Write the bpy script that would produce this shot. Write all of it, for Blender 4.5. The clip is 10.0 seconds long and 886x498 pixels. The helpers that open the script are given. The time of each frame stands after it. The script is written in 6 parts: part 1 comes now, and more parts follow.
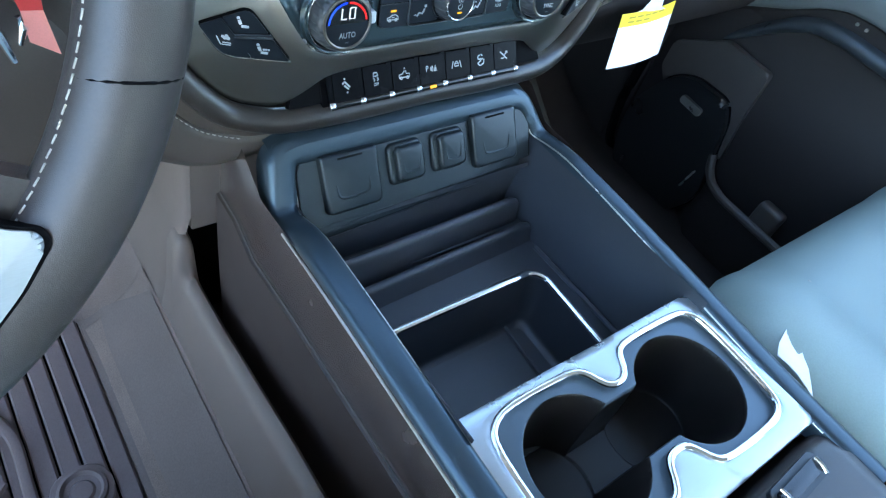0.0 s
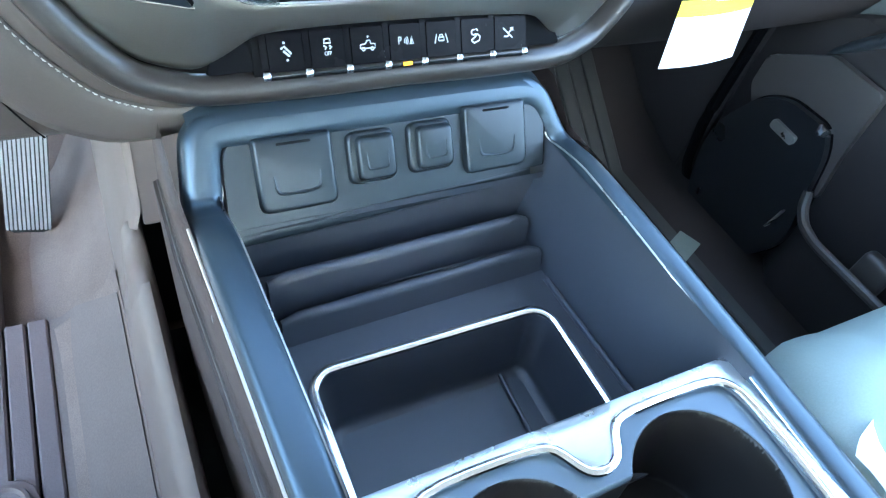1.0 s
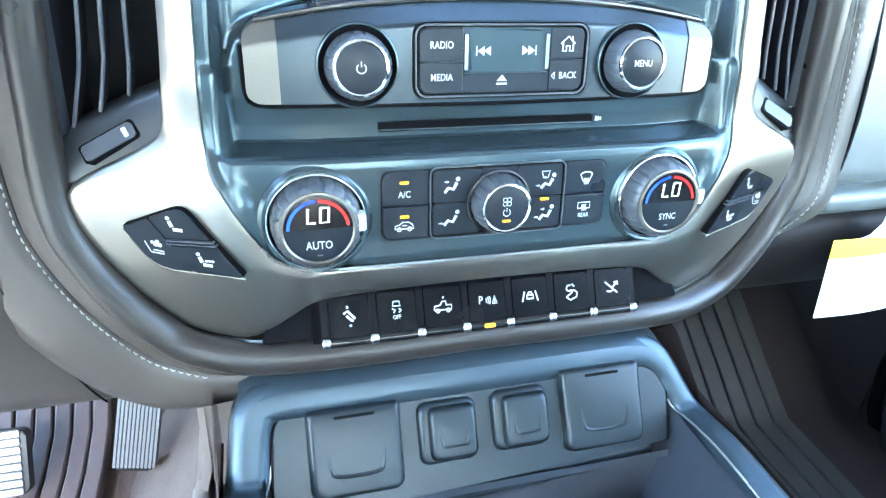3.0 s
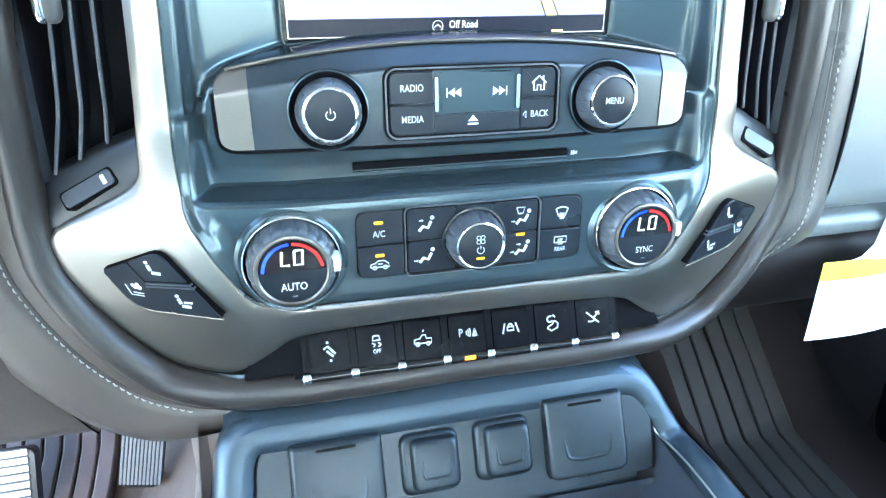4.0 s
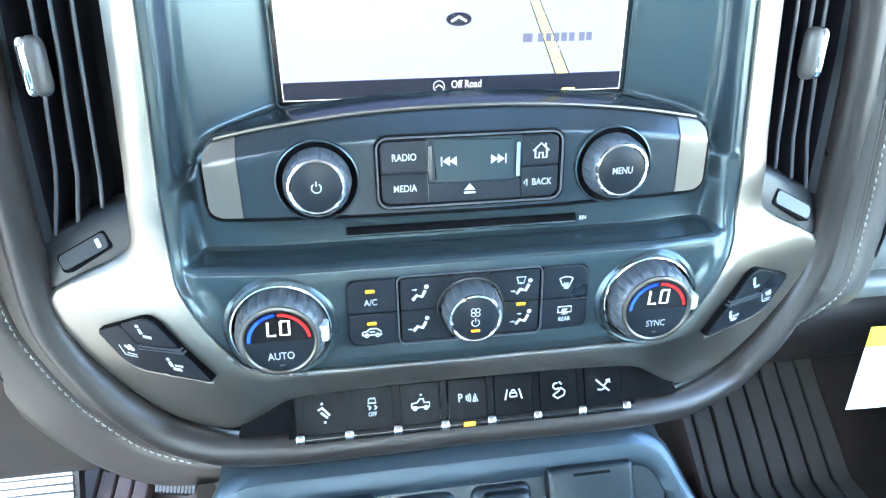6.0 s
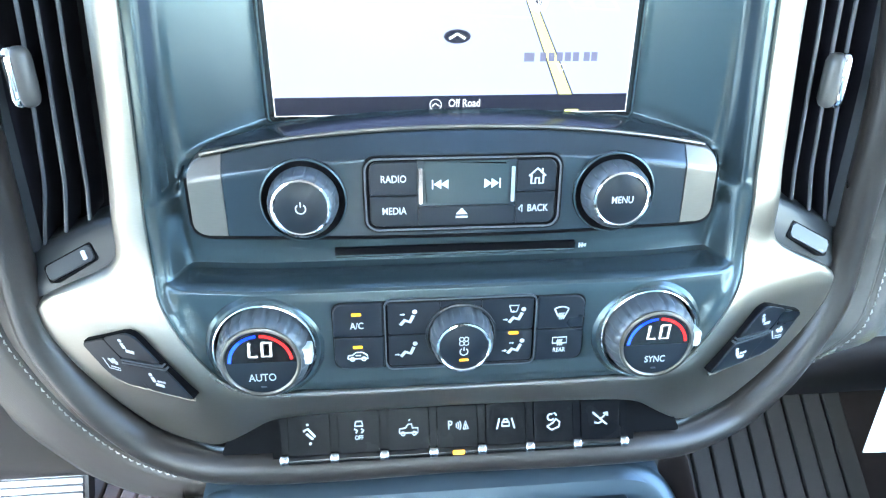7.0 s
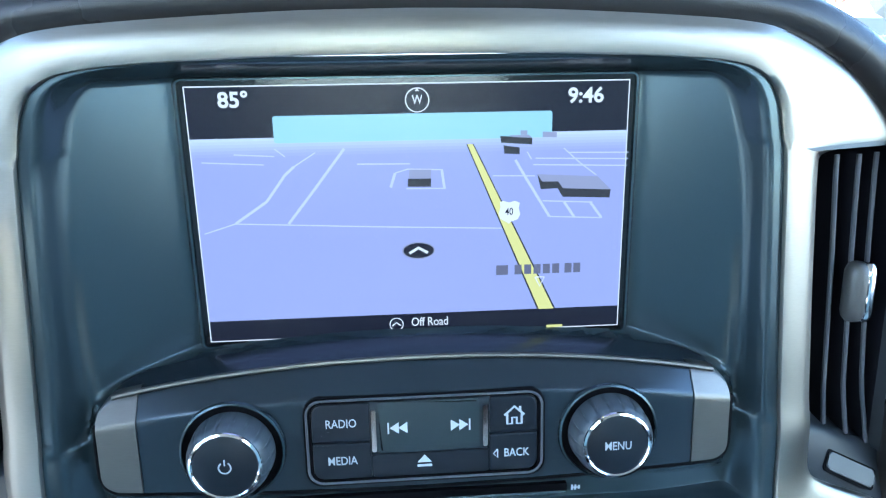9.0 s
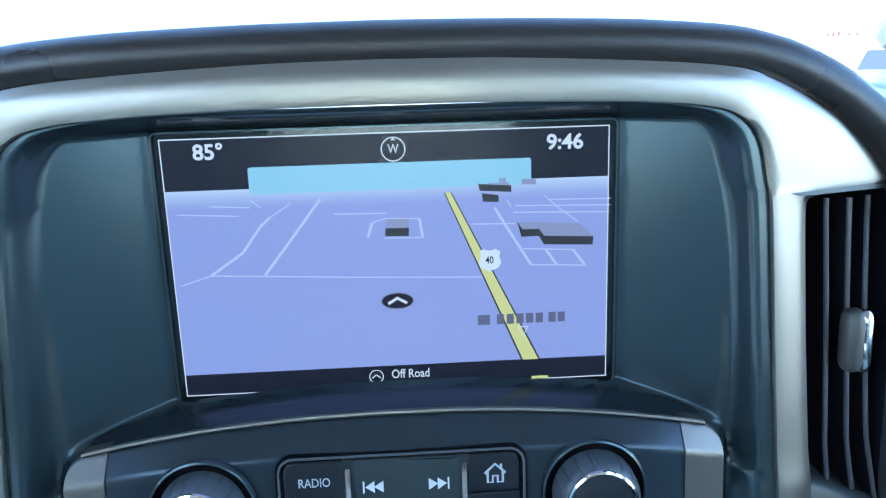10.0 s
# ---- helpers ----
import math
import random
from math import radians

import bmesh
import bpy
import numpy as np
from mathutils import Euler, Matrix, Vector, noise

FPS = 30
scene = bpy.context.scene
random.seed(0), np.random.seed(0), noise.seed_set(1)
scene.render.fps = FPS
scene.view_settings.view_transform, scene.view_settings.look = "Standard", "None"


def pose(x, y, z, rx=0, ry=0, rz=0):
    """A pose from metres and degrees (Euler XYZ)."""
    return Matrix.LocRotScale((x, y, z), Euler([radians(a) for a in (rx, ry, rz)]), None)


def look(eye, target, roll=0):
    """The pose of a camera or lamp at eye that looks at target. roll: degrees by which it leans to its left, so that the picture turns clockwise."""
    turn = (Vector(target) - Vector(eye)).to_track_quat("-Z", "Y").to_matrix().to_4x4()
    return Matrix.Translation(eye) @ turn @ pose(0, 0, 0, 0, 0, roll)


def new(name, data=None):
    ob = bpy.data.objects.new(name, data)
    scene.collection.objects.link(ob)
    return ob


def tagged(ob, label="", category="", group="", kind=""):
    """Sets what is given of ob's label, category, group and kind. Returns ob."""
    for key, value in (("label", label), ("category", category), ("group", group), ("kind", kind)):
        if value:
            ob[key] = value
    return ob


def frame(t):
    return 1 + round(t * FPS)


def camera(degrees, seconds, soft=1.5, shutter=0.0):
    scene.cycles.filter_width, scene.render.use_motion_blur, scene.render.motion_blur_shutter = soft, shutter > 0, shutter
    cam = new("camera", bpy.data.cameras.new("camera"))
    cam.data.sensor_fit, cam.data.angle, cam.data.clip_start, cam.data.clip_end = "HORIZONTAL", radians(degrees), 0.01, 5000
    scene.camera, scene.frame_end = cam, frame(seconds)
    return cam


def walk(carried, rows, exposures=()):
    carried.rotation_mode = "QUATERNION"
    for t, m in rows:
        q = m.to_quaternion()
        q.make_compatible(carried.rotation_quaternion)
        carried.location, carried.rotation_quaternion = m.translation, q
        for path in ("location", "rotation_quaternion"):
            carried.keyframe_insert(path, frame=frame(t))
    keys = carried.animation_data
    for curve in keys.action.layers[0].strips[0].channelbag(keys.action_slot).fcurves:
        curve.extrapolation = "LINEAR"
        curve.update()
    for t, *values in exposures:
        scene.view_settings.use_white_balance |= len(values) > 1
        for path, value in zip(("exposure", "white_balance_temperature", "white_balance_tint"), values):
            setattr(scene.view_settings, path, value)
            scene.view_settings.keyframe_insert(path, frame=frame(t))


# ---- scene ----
cam = camera(68.4, 10.0, soft=1.2)
PATH = [
    (0, (-0.32, -0.347, 0.919), (0.718, 0.532, -0.547), 20.3),
    (0.5, (-0.251, -0.366, 0.883), (0.663, 0.57, -0.63), 17.6),
    (1, (-0.185, -0.344, 0.844), (0.635, 0.749, -0.616), 15.5),
    (1.5, (-0.153, -0.321, 0.829), (0.514, 0.998, -0.519), 10.0),
    (2, (-0.134, -0.303, 0.827), (0.375, 1.185, -0.408), 6.2),
    (2.5, (-0.122, -0.292, 0.827), (0.367, 1.305, -0.274), 4.0),
    (3, (-0.117, -0.288, 0.833), (0.378, 1.358, -0.188), 3.6),
    (4.5, (-0.085, -0.286, 0.861), (0.333, 1.382, -0.16), 1.2),
    (5, (-0.079, -0.278, 0.868), (0.318, 1.4, -0.145), 0.8),
    (5.5, (-0.067, -0.27, 0.877), (0.258, 1.404, -0.167), 0.5),
    (7, (-0.034, -0.248, 0.886), (0.129, 1.444, -0.168), 1.0),
    (7.5, (-0.025, -0.244, 0.894), (0.121, 1.489, -0.094), 0.8),
    (8, (-0.022, -0.235, 0.903), (0.126, 1.546, 0.005), 0.6),
    (8.5, (-0.013, -0.216, 0.91), (0.135, 1.618, 0.124), -0.0),
    (9, (-0.007, -0.189, 0.906), (0.127, 1.676, 0.195), -0.5),
    (9.5, (0.005, -0.179, 0.906), (0.115, 1.706, 0.247), -1.2),
    (10, (0.009, -0.183, 0.909), (0.094, 1.721, 0.304), -1.6),
]
EXPOSURES = [(0.0, 3.6, 5850, 0.0), (0.5, 4.35, 5900, 0.0), (1.0, 4.75, 6000, 0.0), (1.5, 5.05, 5950, 0.0), (2.5, 5.22, 5900, 0.0), (3.0, 5.08, 5900, 0.0), (5.5, 4.88, 5900, 0.0), (7.6, 4.9, 5900, 0.0), (8.0, 4.5, 5750, 0.0), (8.5, 4.06, 5550, 0.0), (9.0, 3.62, 5300, 0.0), (10.0, 3.22, 5150, 0.0)]
walk(cam, [(t, look(eye, target, roll)) for t, eye, target, roll in PATH], EXPOSURES)

# ---- daylight: morning sun from behind the cab, pale sky ----
world = bpy.data.worlds.new("sky")
scene.world = world
world.use_nodes = True
wn = world.node_tree.nodes
sky = wn.new("ShaderNodeTexSky")
sky.sky_type = "NISHITA"
sky.sun_disc = False
sky.sun_elevation = radians(40)
sky.sun_rotation = radians(185)
sky.air_density, sky.dust_density = 1.0, 1.5
wn["Background"].inputs[1].default_value = 0.15
world.node_tree.links.new(sky.outputs[0], wn["Background"].inputs[0])
sun = new("sun", bpy.data.lights.new("sun", "SUN"))
sun.data.energy, sun.data.angle, sun.data.color = 4.0, radians(0.5), (1.0, 0.95, 0.88)
sun.matrix_world = look((-0.7, -7.6, 6.4), (0, 0, 0))


# ---- materials ----
def lerp(a, b, f):
    return a + (b - a) * f


def material(name, color, rough=0.5, metal=0.0, vary=0.12, grain=900.0, bump=0.05, broad=9.0, spec=0.5, coat=0.0, leather=0.0, brushed=False, rvar=0.05):
    m = bpy.data.materials.new(name)
    m.use_nodes = True
    nt = m.node_tree
    N, L = nt.nodes, nt.links
    p = N["Principled BSDF"]
    p.inputs["Metallic"].default_value = metal
    p.inputs["Specular IOR Level"].default_value = spec
    p.inputs["Coat Weight"].default_value = coat
    p.inputs["Coat Roughness"].default_value = 0.12
    co = N.new("ShaderNodeTexCoord")
    big = N.new("ShaderNodeTexNoise")
    big.inputs["Scale"].default_value = broad
    big.inputs["Detail"].default_value = 5
    L.new(co.outputs["Object"], big.inputs["Vector"])
    fine = N.new("ShaderNodeTexNoise")
    fine.inputs["Scale"].default_value = grain
    fine.inputs["Detail"].default_value = 2
    if brushed:
        mp = N.new("ShaderNodeMapping")
        mp.inputs["Scale"].default_value = (0.06, 1, 1)
        L.new(co.outputs["Object"], mp.inputs["Vector"])
        L.new(mp.outputs[0], fine.inputs["Vector"])
    else:
        L.new(co.outputs["Object"], fine.inputs["Vector"])
    add = N.new("ShaderNodeMath")
    add.operation = "ADD"
    L.new(big.outputs["Fac"], add.inputs[0])
    L.new(fine.outputs["Fac"], add.inputs[1])
    rg = N.new("ShaderNodeMapRange")
    rg.inputs["From Min"].default_value, rg.inputs["From Max"].default_value = 0.6, 1.4
    rg.inputs["To Min"].default_value, rg.inputs["To Max"].default_value = 1 - vary, 1 + vary
    L.new(add.outputs[0], rg.inputs["Value"])
    mul = N.new("ShaderNodeVectorMath")
    mul.operation = "SCALE"
    mul.inputs[0].default_value = color
    L.new(rg.outputs[0], mul.inputs["Scale"])
    L.new(mul.outputs[0], p.inputs["Base Color"])
    rr = N.new("ShaderNodeMapRange")
    rr.inputs["From Min"].default_value, rr.inputs["From Max"].default_value = 0.3, 0.7
    rr.inputs["To Min"].default_value, rr.inputs["To Max"].default_value = max(0.02, rough - rvar), min(1, rough + rvar)
    L.new(big.outputs["Fac"], rr.inputs["Value"])
    L.new(rr.outputs[0], p.inputs["Roughness"])
    height = fine.outputs["Fac"]
    if leather:
        vo = N.new("ShaderNodeTexVoronoi")
        vo.feature = "DISTANCE_TO_EDGE"
        vo.inputs["Scale"].default_value = leather
        L.new(co.outputs["Object"], vo.inputs["Vector"])
        cl = N.new("ShaderNodeMapRange")
        cl.inputs["From Max"].default_value = 0.25
        L.new(vo.outputs["Distance"], cl.inputs["Value"])
        height = cl.outputs[0]
    if bump:
        b = N.new("ShaderNodeBump")
        b.inputs["Strength"].default_value = bump
        b.inputs["Distance"].default_value = 0.0006
        L.new(height, b.inputs["Height"])
        L.new(b.outputs[0], p.inputs["Normal"])
    return m


def glow(name, color, strength):
    m = bpy.data.materials.new(name)
    m.use_nodes = True
    p = m.node_tree.nodes["Principled BSDF"]
    p.inputs["Base Color"].default_value = (0.01, 0.01, 0.01, 1)
    p.inputs["Roughness"].default_value = 0.25
    p.inputs["Specular IOR Level"].default_value = 0.2
    p.inputs["Emission Color"].default_value = (*color, 1)
    p.inputs["Emission Strength"].default_value = strength
    return m


def clear_glass(name, tint=(1, 1, 1), rough=0.0):
    m = bpy.data.materials.new(name)
    m.use_nodes = True
    p = m.node_tree.nodes["Principled BSDF"]
    p.inputs["Base Color"].default_value = (*tint, 1)
    p.inputs["Roughness"].default_value = rough
    p.inputs["Transmission Weight"].default_value = 1.0
    p.inputs["IOR"].default_value = 1.45
    return m


SILVER = material("satin_silver_paint", (0.335, 0.313, 0.275), 0.36, 1.0, 0.05, 2500, 0.03, 14, brushed=True)
FASCIA = material("dark_satin_plastic", (0.054, 0.076, 0.086), 0.21, 0.65, 0.05, 3000, 0.05, 12, rvar=0.02)
RADIOBLUE = material("satin_blue_grey_plastic", (0.037, 0.049, 0.060), 0.24, 0.6, 0.05, 3000, 0.05, 12, rvar=0.02)
BLACK = material("black_plastic", (0.010, 0.011, 0.013), 0.32, 0, 0.12, 2500, 0.05, 15)
# near-black for joints and seals; also paints shade into gaps and slots
DARKGAP = material("matt_black_joint_and_shade", (0.0025, 0.0025, 0.0032), 0.7, 0, 0.1, spec=0.06)
VENTBEZEL = material("dark_grey_vent_plastic", (0.020, 0.022, 0.025), 0.42, 0, 0.10, 1500, 0.08, 20, spec=0.35)
LIPGREY = material("satin_grey_vent_lip", (0.024, 0.027, 0.031), 0.36, 0, 0.10, 1500, 0.06, 20, spec=0.45)
VENTBLK = material("vent_black", (0.009, 0.0085, 0.012), 0.6, 0, 0.1, spec=0.15)
# paler grey that makes the slat front edges look lit
SLATGREY = material("lit_grey_slat_edge", (0.075, 0.075, 0.082), 0.35, 0, 0.08, 1500, 0.0, 20)
TABGREY = material("grey_brown_tab_plastic", (0.060, 0.056, 0.052), 0.40, 0, 0.10, 1500, 0.05, 30)
TIP = material("chrome_tip", (0.72, 0.73, 0.75), 0.14, 1.0, 0.04, 800, 0.0, 30)
GLOSS = material("gloss_black", (0.008, 0.008, 0.009), 0.12, 0, 0.08, 1500, 0.0, 20)
KEY = material("black_button_plastic", (0.009, 0.012, 0.017), 0.32, 0, 0.1, 3000, 0.04, 30, spec=0.3)
PIANO = material("black_piano_switch", (0.0035, 0.0035, 0.0045), 0.25, 0, 0.1, 2000, 0.0, 30, spec=0.06)
RUBBER = material("grey_knob_rubber", (0.055, 0.062, 0.070), 0.34, 0, 0.12, 2500, 0.08, 40)
CHROME = material("chrome", (0.83, 0.84, 0.86), 0.09, 1.0, 0.04, 800, 0.0, 30)
PLATE = material("pale_satin_metal", (0.44, 0.47, 0.49), 0.30, 0.8, 0.05, 2500, 0.02, 20, brushed=True)
PEWTER = material("satin_pewter", (0.42, 0.41, 0.39), 0.3, 0.8, 0.06, 2500, 0.02, 25, brushed=True)
CAPGREY = material("satin_grey_metal", (0.16, 0.149, 0.132), 0.36, 0.9, 0.06, 2500, 0.02, 25, brushed=True)
WHITE = material("white_print", (0.46, 0.48, 0.50), 0.5, 0, 0.03, 800, 0.0)
COCOA = material("cocoa_leather", (0.048, 0.041, 0.038), 0.36, 0, 0.14, 900, 0.10, 10, leather=1500)
# right skirt only: taupe leather with the light on it put into the colour
SKIRTGREY = material("taupe_leather_lit", (0.068, 0.064, 0.059), 0.31, 0, 0.12, 900, 0.12, 8, leather=1300)
ROLLED = material("dark_rolled_leather", (0.023, 0.019, 0.017), 0.31, 0, 0.14, 900, 0.10, 10, leather=1500)
TAUPE = material("taupe_leather", (0.058, 0.047, 0.041), 0.45, 0, 0.12, 900, 0.12, 8, leather=1300)
TAUPE_PL = material("taupe_plastic", (0.135, 0.105, 0.090), 0.55, 0, 0.10, 1800, 0.15, 7)
DASHGREY = material("grey_soft_dash", (0.115, 0.128, 0.129), 0.34, 0, 0.10, 900, 0.12, 8, leather=1400)
CARPET = material("taupe_carpet", (0.150, 0.116, 0.102), 0.95, 0, 0.28, 700, 0.9, 14, spec=0.1)
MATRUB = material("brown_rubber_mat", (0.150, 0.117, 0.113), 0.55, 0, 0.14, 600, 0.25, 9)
MATEDGE = material("smooth_brown_mat_border", (0.125, 0.099, 0.090), 0.75, 0, 0.16, 500, 0.25, 11, spec=0.2)
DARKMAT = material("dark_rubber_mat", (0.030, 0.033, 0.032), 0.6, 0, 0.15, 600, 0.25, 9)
DOORGREY = material("warm_grey_door_plastic", (0.055, 0.049, 0.046), 0.45, 0, 0.10, 1200, 0.15, 8)
DARKTRIM = material("dark_door_plastic", (0.024, 0.021, 0.021), 0.65, 0, 0.12, 1200, 0.15, 8, spec=0.18)
RAIL = material("satin_blue_black_rail", (0.042, 0.060, 0.076), 0.34, 0.6, 0.06, 3000, 0.03, 12, rvar=0.02)
SOCKET = material("satin_socket_plastic", (0.016, 0.022, 0.027), 0.31, 0.45, 0.06, 3000, 0.03, 12, rvar=0.02)
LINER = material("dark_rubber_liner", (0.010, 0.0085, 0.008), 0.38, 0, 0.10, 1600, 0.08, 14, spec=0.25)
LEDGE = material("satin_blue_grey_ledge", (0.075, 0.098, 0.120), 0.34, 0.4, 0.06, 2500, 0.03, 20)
SATINEDGE = material("satin_dark_door_edge", (0.045, 0.052, 0.060), 0.30, 0.3, 0.08, 1600, 0.05, 14)
TUB = material("console_tub_plastic", (0.030, 0.034, 0.043), 0.40, 0, 0.14, 1600, 0.18, 14)
BROWNPL = material("dark_brown_plastic", (0.036, 0.026, 0.023), 0.5, 0, 0.15, 1500, 0.15, 10)
WOOD = material("dark_wood_side_panel", (0.046, 0.034, 0.029), 0.24, 0, 0.22, 160, 0.03, 20, coat=0.3, brushed=True)
SEATLEA = material("pale_grey_seat_leather", (0.230, 0.285, 0.268), 0.48, 0, 0.09, 700, 0.15, 6, leather=1000)
PEDAL = material("grey_pedal_metal", (0.34, 0.35, 0.36), 0.38, 0.5, 0.12, 900, 0.05, 30)
PAPER = material("white_paper", (0.86, 0.87, 0.86), 0.7, 0, 0.03, 300, 0.05, 12)
YELLOW = material("yellow_print", (0.85, 0.66, 0.02), 0.6, 0, 0.04, 300, 0.0)
SIGNRED = material("red_brown_print", (0.06, 0.016, 0.008), 0.7, 0, 0.06)
GREENTAG = material("green_grey_label", (0.16, 0.20, 0.18), 0.6, 0, 0.06, 300, 0.05)
STITCH = material("pale_stitch_thread", (0.40, 0.38, 0.35), 0.7, 0, 0.1, 900, 0.2)
HEADLINER = material("grey_headliner_cloth", (0.40, 0.39, 0.37), 0.9, 0, 0.08, 600, 0.3, spec=0.1)
ASPHALT = material("concrete", (0.15, 0.147, 0.14), 0.9, 0, 0.25, 60, 0.4, 0.4)
CARPAINT = material("silver_car_paint", (0.45, 0.46, 0.48), 0.25, 0.5, 0.03, 500, 0.0, coat=0.5)
CARWHITE = material("white_car_paint", (0.8, 0.8, 0.8), 0.25, 0, 0.03, 500, 0.0, coat=0.5)
WALLTAN = material("yellow_sign_panel", (0.26, 0.17, 0.05), 0.8, 0, 0.15, 5, 0.2, 0.5)
OCHRE = material("ochre_print", (0.42, 0.31, 0.02), 0.6, 0, 0.05)
PINK = material("pale_red_print", (0.75, 0.28, 0.25), 0.6, 0, 0.08)
REDLENS = material("red_tag", (0.45, 0.03, 0.03), 0.4, 0, 0.05)
GLASS = clear_glass("window_glass")
REARGLASS = clear_glass("tinted_rear_glass", (0.46, 0.50, 0.50))
SMOKE = material("dark_window_glass", (0.03, 0.035, 0.04), 0.08, 0, 0.05, 50, 0.0)
AMBER = glow("amber_indicator", (1.0, 0.42, 0.02), 0.149)
BLUE_G = glow("blue_display", (0.01, 0.04, 1.0), 0.149)
CYAN_G = glow("pale_blue_display", (0.03, 0.10, 1.0), 0.121)
RED_G = glow("red_display", (1.0, 0.015, 0.015), 0.102)
WHITE_G = glow("white_display", (0.9, 0.95, 1.0), 0.093)
SCREEN = 0.084
S_MAP = glow("screen_map_ground", (0.40, 0.43, 0.80), SCREEN)
S_HAZES = [glow("screen_map_haze", tuple(lerp(a, b, f) for a, b in zip((0.66, 0.74, 0.95), (0.41, 0.44, 0.80))), SCREEN) for f in (0.0, 0.2, 0.4, 0.6, 0.8, 0.93)]
S_SKY = glow("screen_map_sky", (0.42, 0.72, 0.88), SCREEN)
S_LINE = glow("screen_map_street", (0.66, 0.70, 0.97), SCREEN)
S_ROAD = glow("screen_map_road", (0.86, 0.81, 0.30), SCREEN)
S_BLACK = glow("screen_black", (0.007, 0.007, 0.022), SCREEN)
S_DARK = glow("screen_building", (0.045, 0.045, 0.055), SCREEN)
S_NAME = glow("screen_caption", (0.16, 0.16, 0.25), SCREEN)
S_ROOF = glow("screen_roof", (0.36, 0.37, 0.55), SCREEN)
S_WHITE = glow("screen_white", (0.92, 0.93, 1.0), SCREEN)


# ---- mesh helpers ----
def smooth(a, b, v):
    f = min(1.0, max(0.0, (v - a) / (b - a)))
    return f * f * (3 - 2 * f)


def face_frame(y, z, lean, x=0.0, turn=0.0):
    """A face looking back at the seats: u to the right, v up along it, w out of it."""
    a = radians(lean)
    m = Matrix(((1, 0, 0, x), (0, math.sin(a), -math.cos(a), y), (0, math.cos(a), math.sin(a), z), (0, 0, 0, 1)))
    return m @ pose(0, 0, 0, 0, turn, 0)


FLAT = set()


def part(name, bm, mat, parent=None, label="", M=None, sharp=35):
    if M is not None:
        bmesh.ops.transform(bm, matrix=M, verts=bm.verts)
    if id(bm) in FLAT:
        sharp = min(sharp, 15)
        FLAT.discard(id(bm))
    me = bpy.data.meshes.new(name)
    bmesh.ops.recalc_face_normals(bm, faces=bm.faces)
    bm.to_mesh(me)
    bm.free()
    return link(name, me, mat, parent, label, sharp)


def link(name, me, mat, parent=None, label="", sharp=35):
    if not me.materials:
        me.materials.append(mat)
    me.shade_smooth()
    me.set_sharp_from_angle(angle=radians(sharp))
    ob = new(name, me)
    if parent is not None:
        ob.parent = parent
        if parent.parent is None:
            ob.matrix_parent_inverse = parent.matrix_basis.inverted()
    if label:
        ob["label"] = label
    return ob


def thing(name, label, category, at=(0, 0, 0), group="", kind=""):
    ob = tagged(new(name), label, category, group, kind)
    ob.location = at
    return ob


def rrect(w, h, r, cx=0.0, cy=0.0, n=5):
    pts = []
    for sx, sy, a0 in ((1, 1, 0), (-1, 1, 90), (-1, -1, 180), (1, -1, 270)):
        for i in range(n + 1):
            a = radians(a0 + 90 * i / n)
            pts.append((cx + sx * (w / 2 - r) + r * math.cos(a), cy + sy * (h / 2 - r) + r * math.sin(a)))
    return pts


def rounded(poly, r, n=4):
    """The polygon with its corners rounded."""
    out = []
    for i, p in enumerate(poly):
        p = Vector(p)
        a, b = Vector(poly[i - 1]), Vector(poly[(i + 1) % len(poly)])
        d = min(r, (a - p).length * 0.45, (b - p).length * 0.45)
        s, e = p + (a - p).normalized() * d, p + (b - p).normalized() * d
        for k in range(n + 1):
            f = k / n
            out.append(tuple(s * (1 - f) ** 2 + p * 2 * f * (1 - f) + e * f * f))
    return out


def corners(poly, radii, n=4):
    """The polygon with a radius of its own at each corner."""
    out = []
    for i, p in enumerate(poly):
        p = Vector(p)
        a, b = Vector(poly[i - 1]), Vector(poly[(i + 1) % len(poly)])
        d = min(radii[i], (a - p).length * 0.45, (b - p).length * 0.45)
        s, e = p + (a - p).normalized() * d, p + (b - p).normalized() * d
        for k in range(n + 1):
            f = k / n
            out.append(tuple(s * (1 - f) ** 2 + p * 2 * f * (1 - f) + e * f * f))
    return out


def slab(poly, w0, w1, bev=0.0, seg=2, bm=None):
    """A plate with the outline poly, from depth w0 to w1, its front edge rounded."""
    bm = bm or bmesh.new()
    lo = [bm.verts.new((u, v, w0)) for u, v in poly]
    hi = [bm.verts.new((u, v, w1)) for u, v in poly]
    n = len(poly)
    for i in range(n):
        bm.faces.new((lo[i], lo[(i + 1) % n], hi[(i + 1) % n], hi[i]))
    top = bm.faces.new(hi)
    bm.faces.new(lo[::-1])
    if bev:
        bmesh.ops.bevel(bm, geom=list(top.edges), offset=bev, segments=seg, profile=0.5, affect="EDGES")
    FLAT.add(id(bm))
    return bm


def ring_plate(outer, inner, w0, w1, bm=None):
    """A frame between two outlines with the same number of points."""
    bm = bm or bmesh.new()
    n = len(outer)
    rows = [[bm.verts.new((*p, w)) for p in loop] for loop, w in ((outer, w0), (outer, w1), (inner, w1), (inner, w0))]
    for a, b in zip(rows, rows[1:] + rows[:1]):
        for i in range(n):
            bm.faces.new((a[i], a[(i + 1) % n], b[(i + 1) % n], b[i]))
    return bm


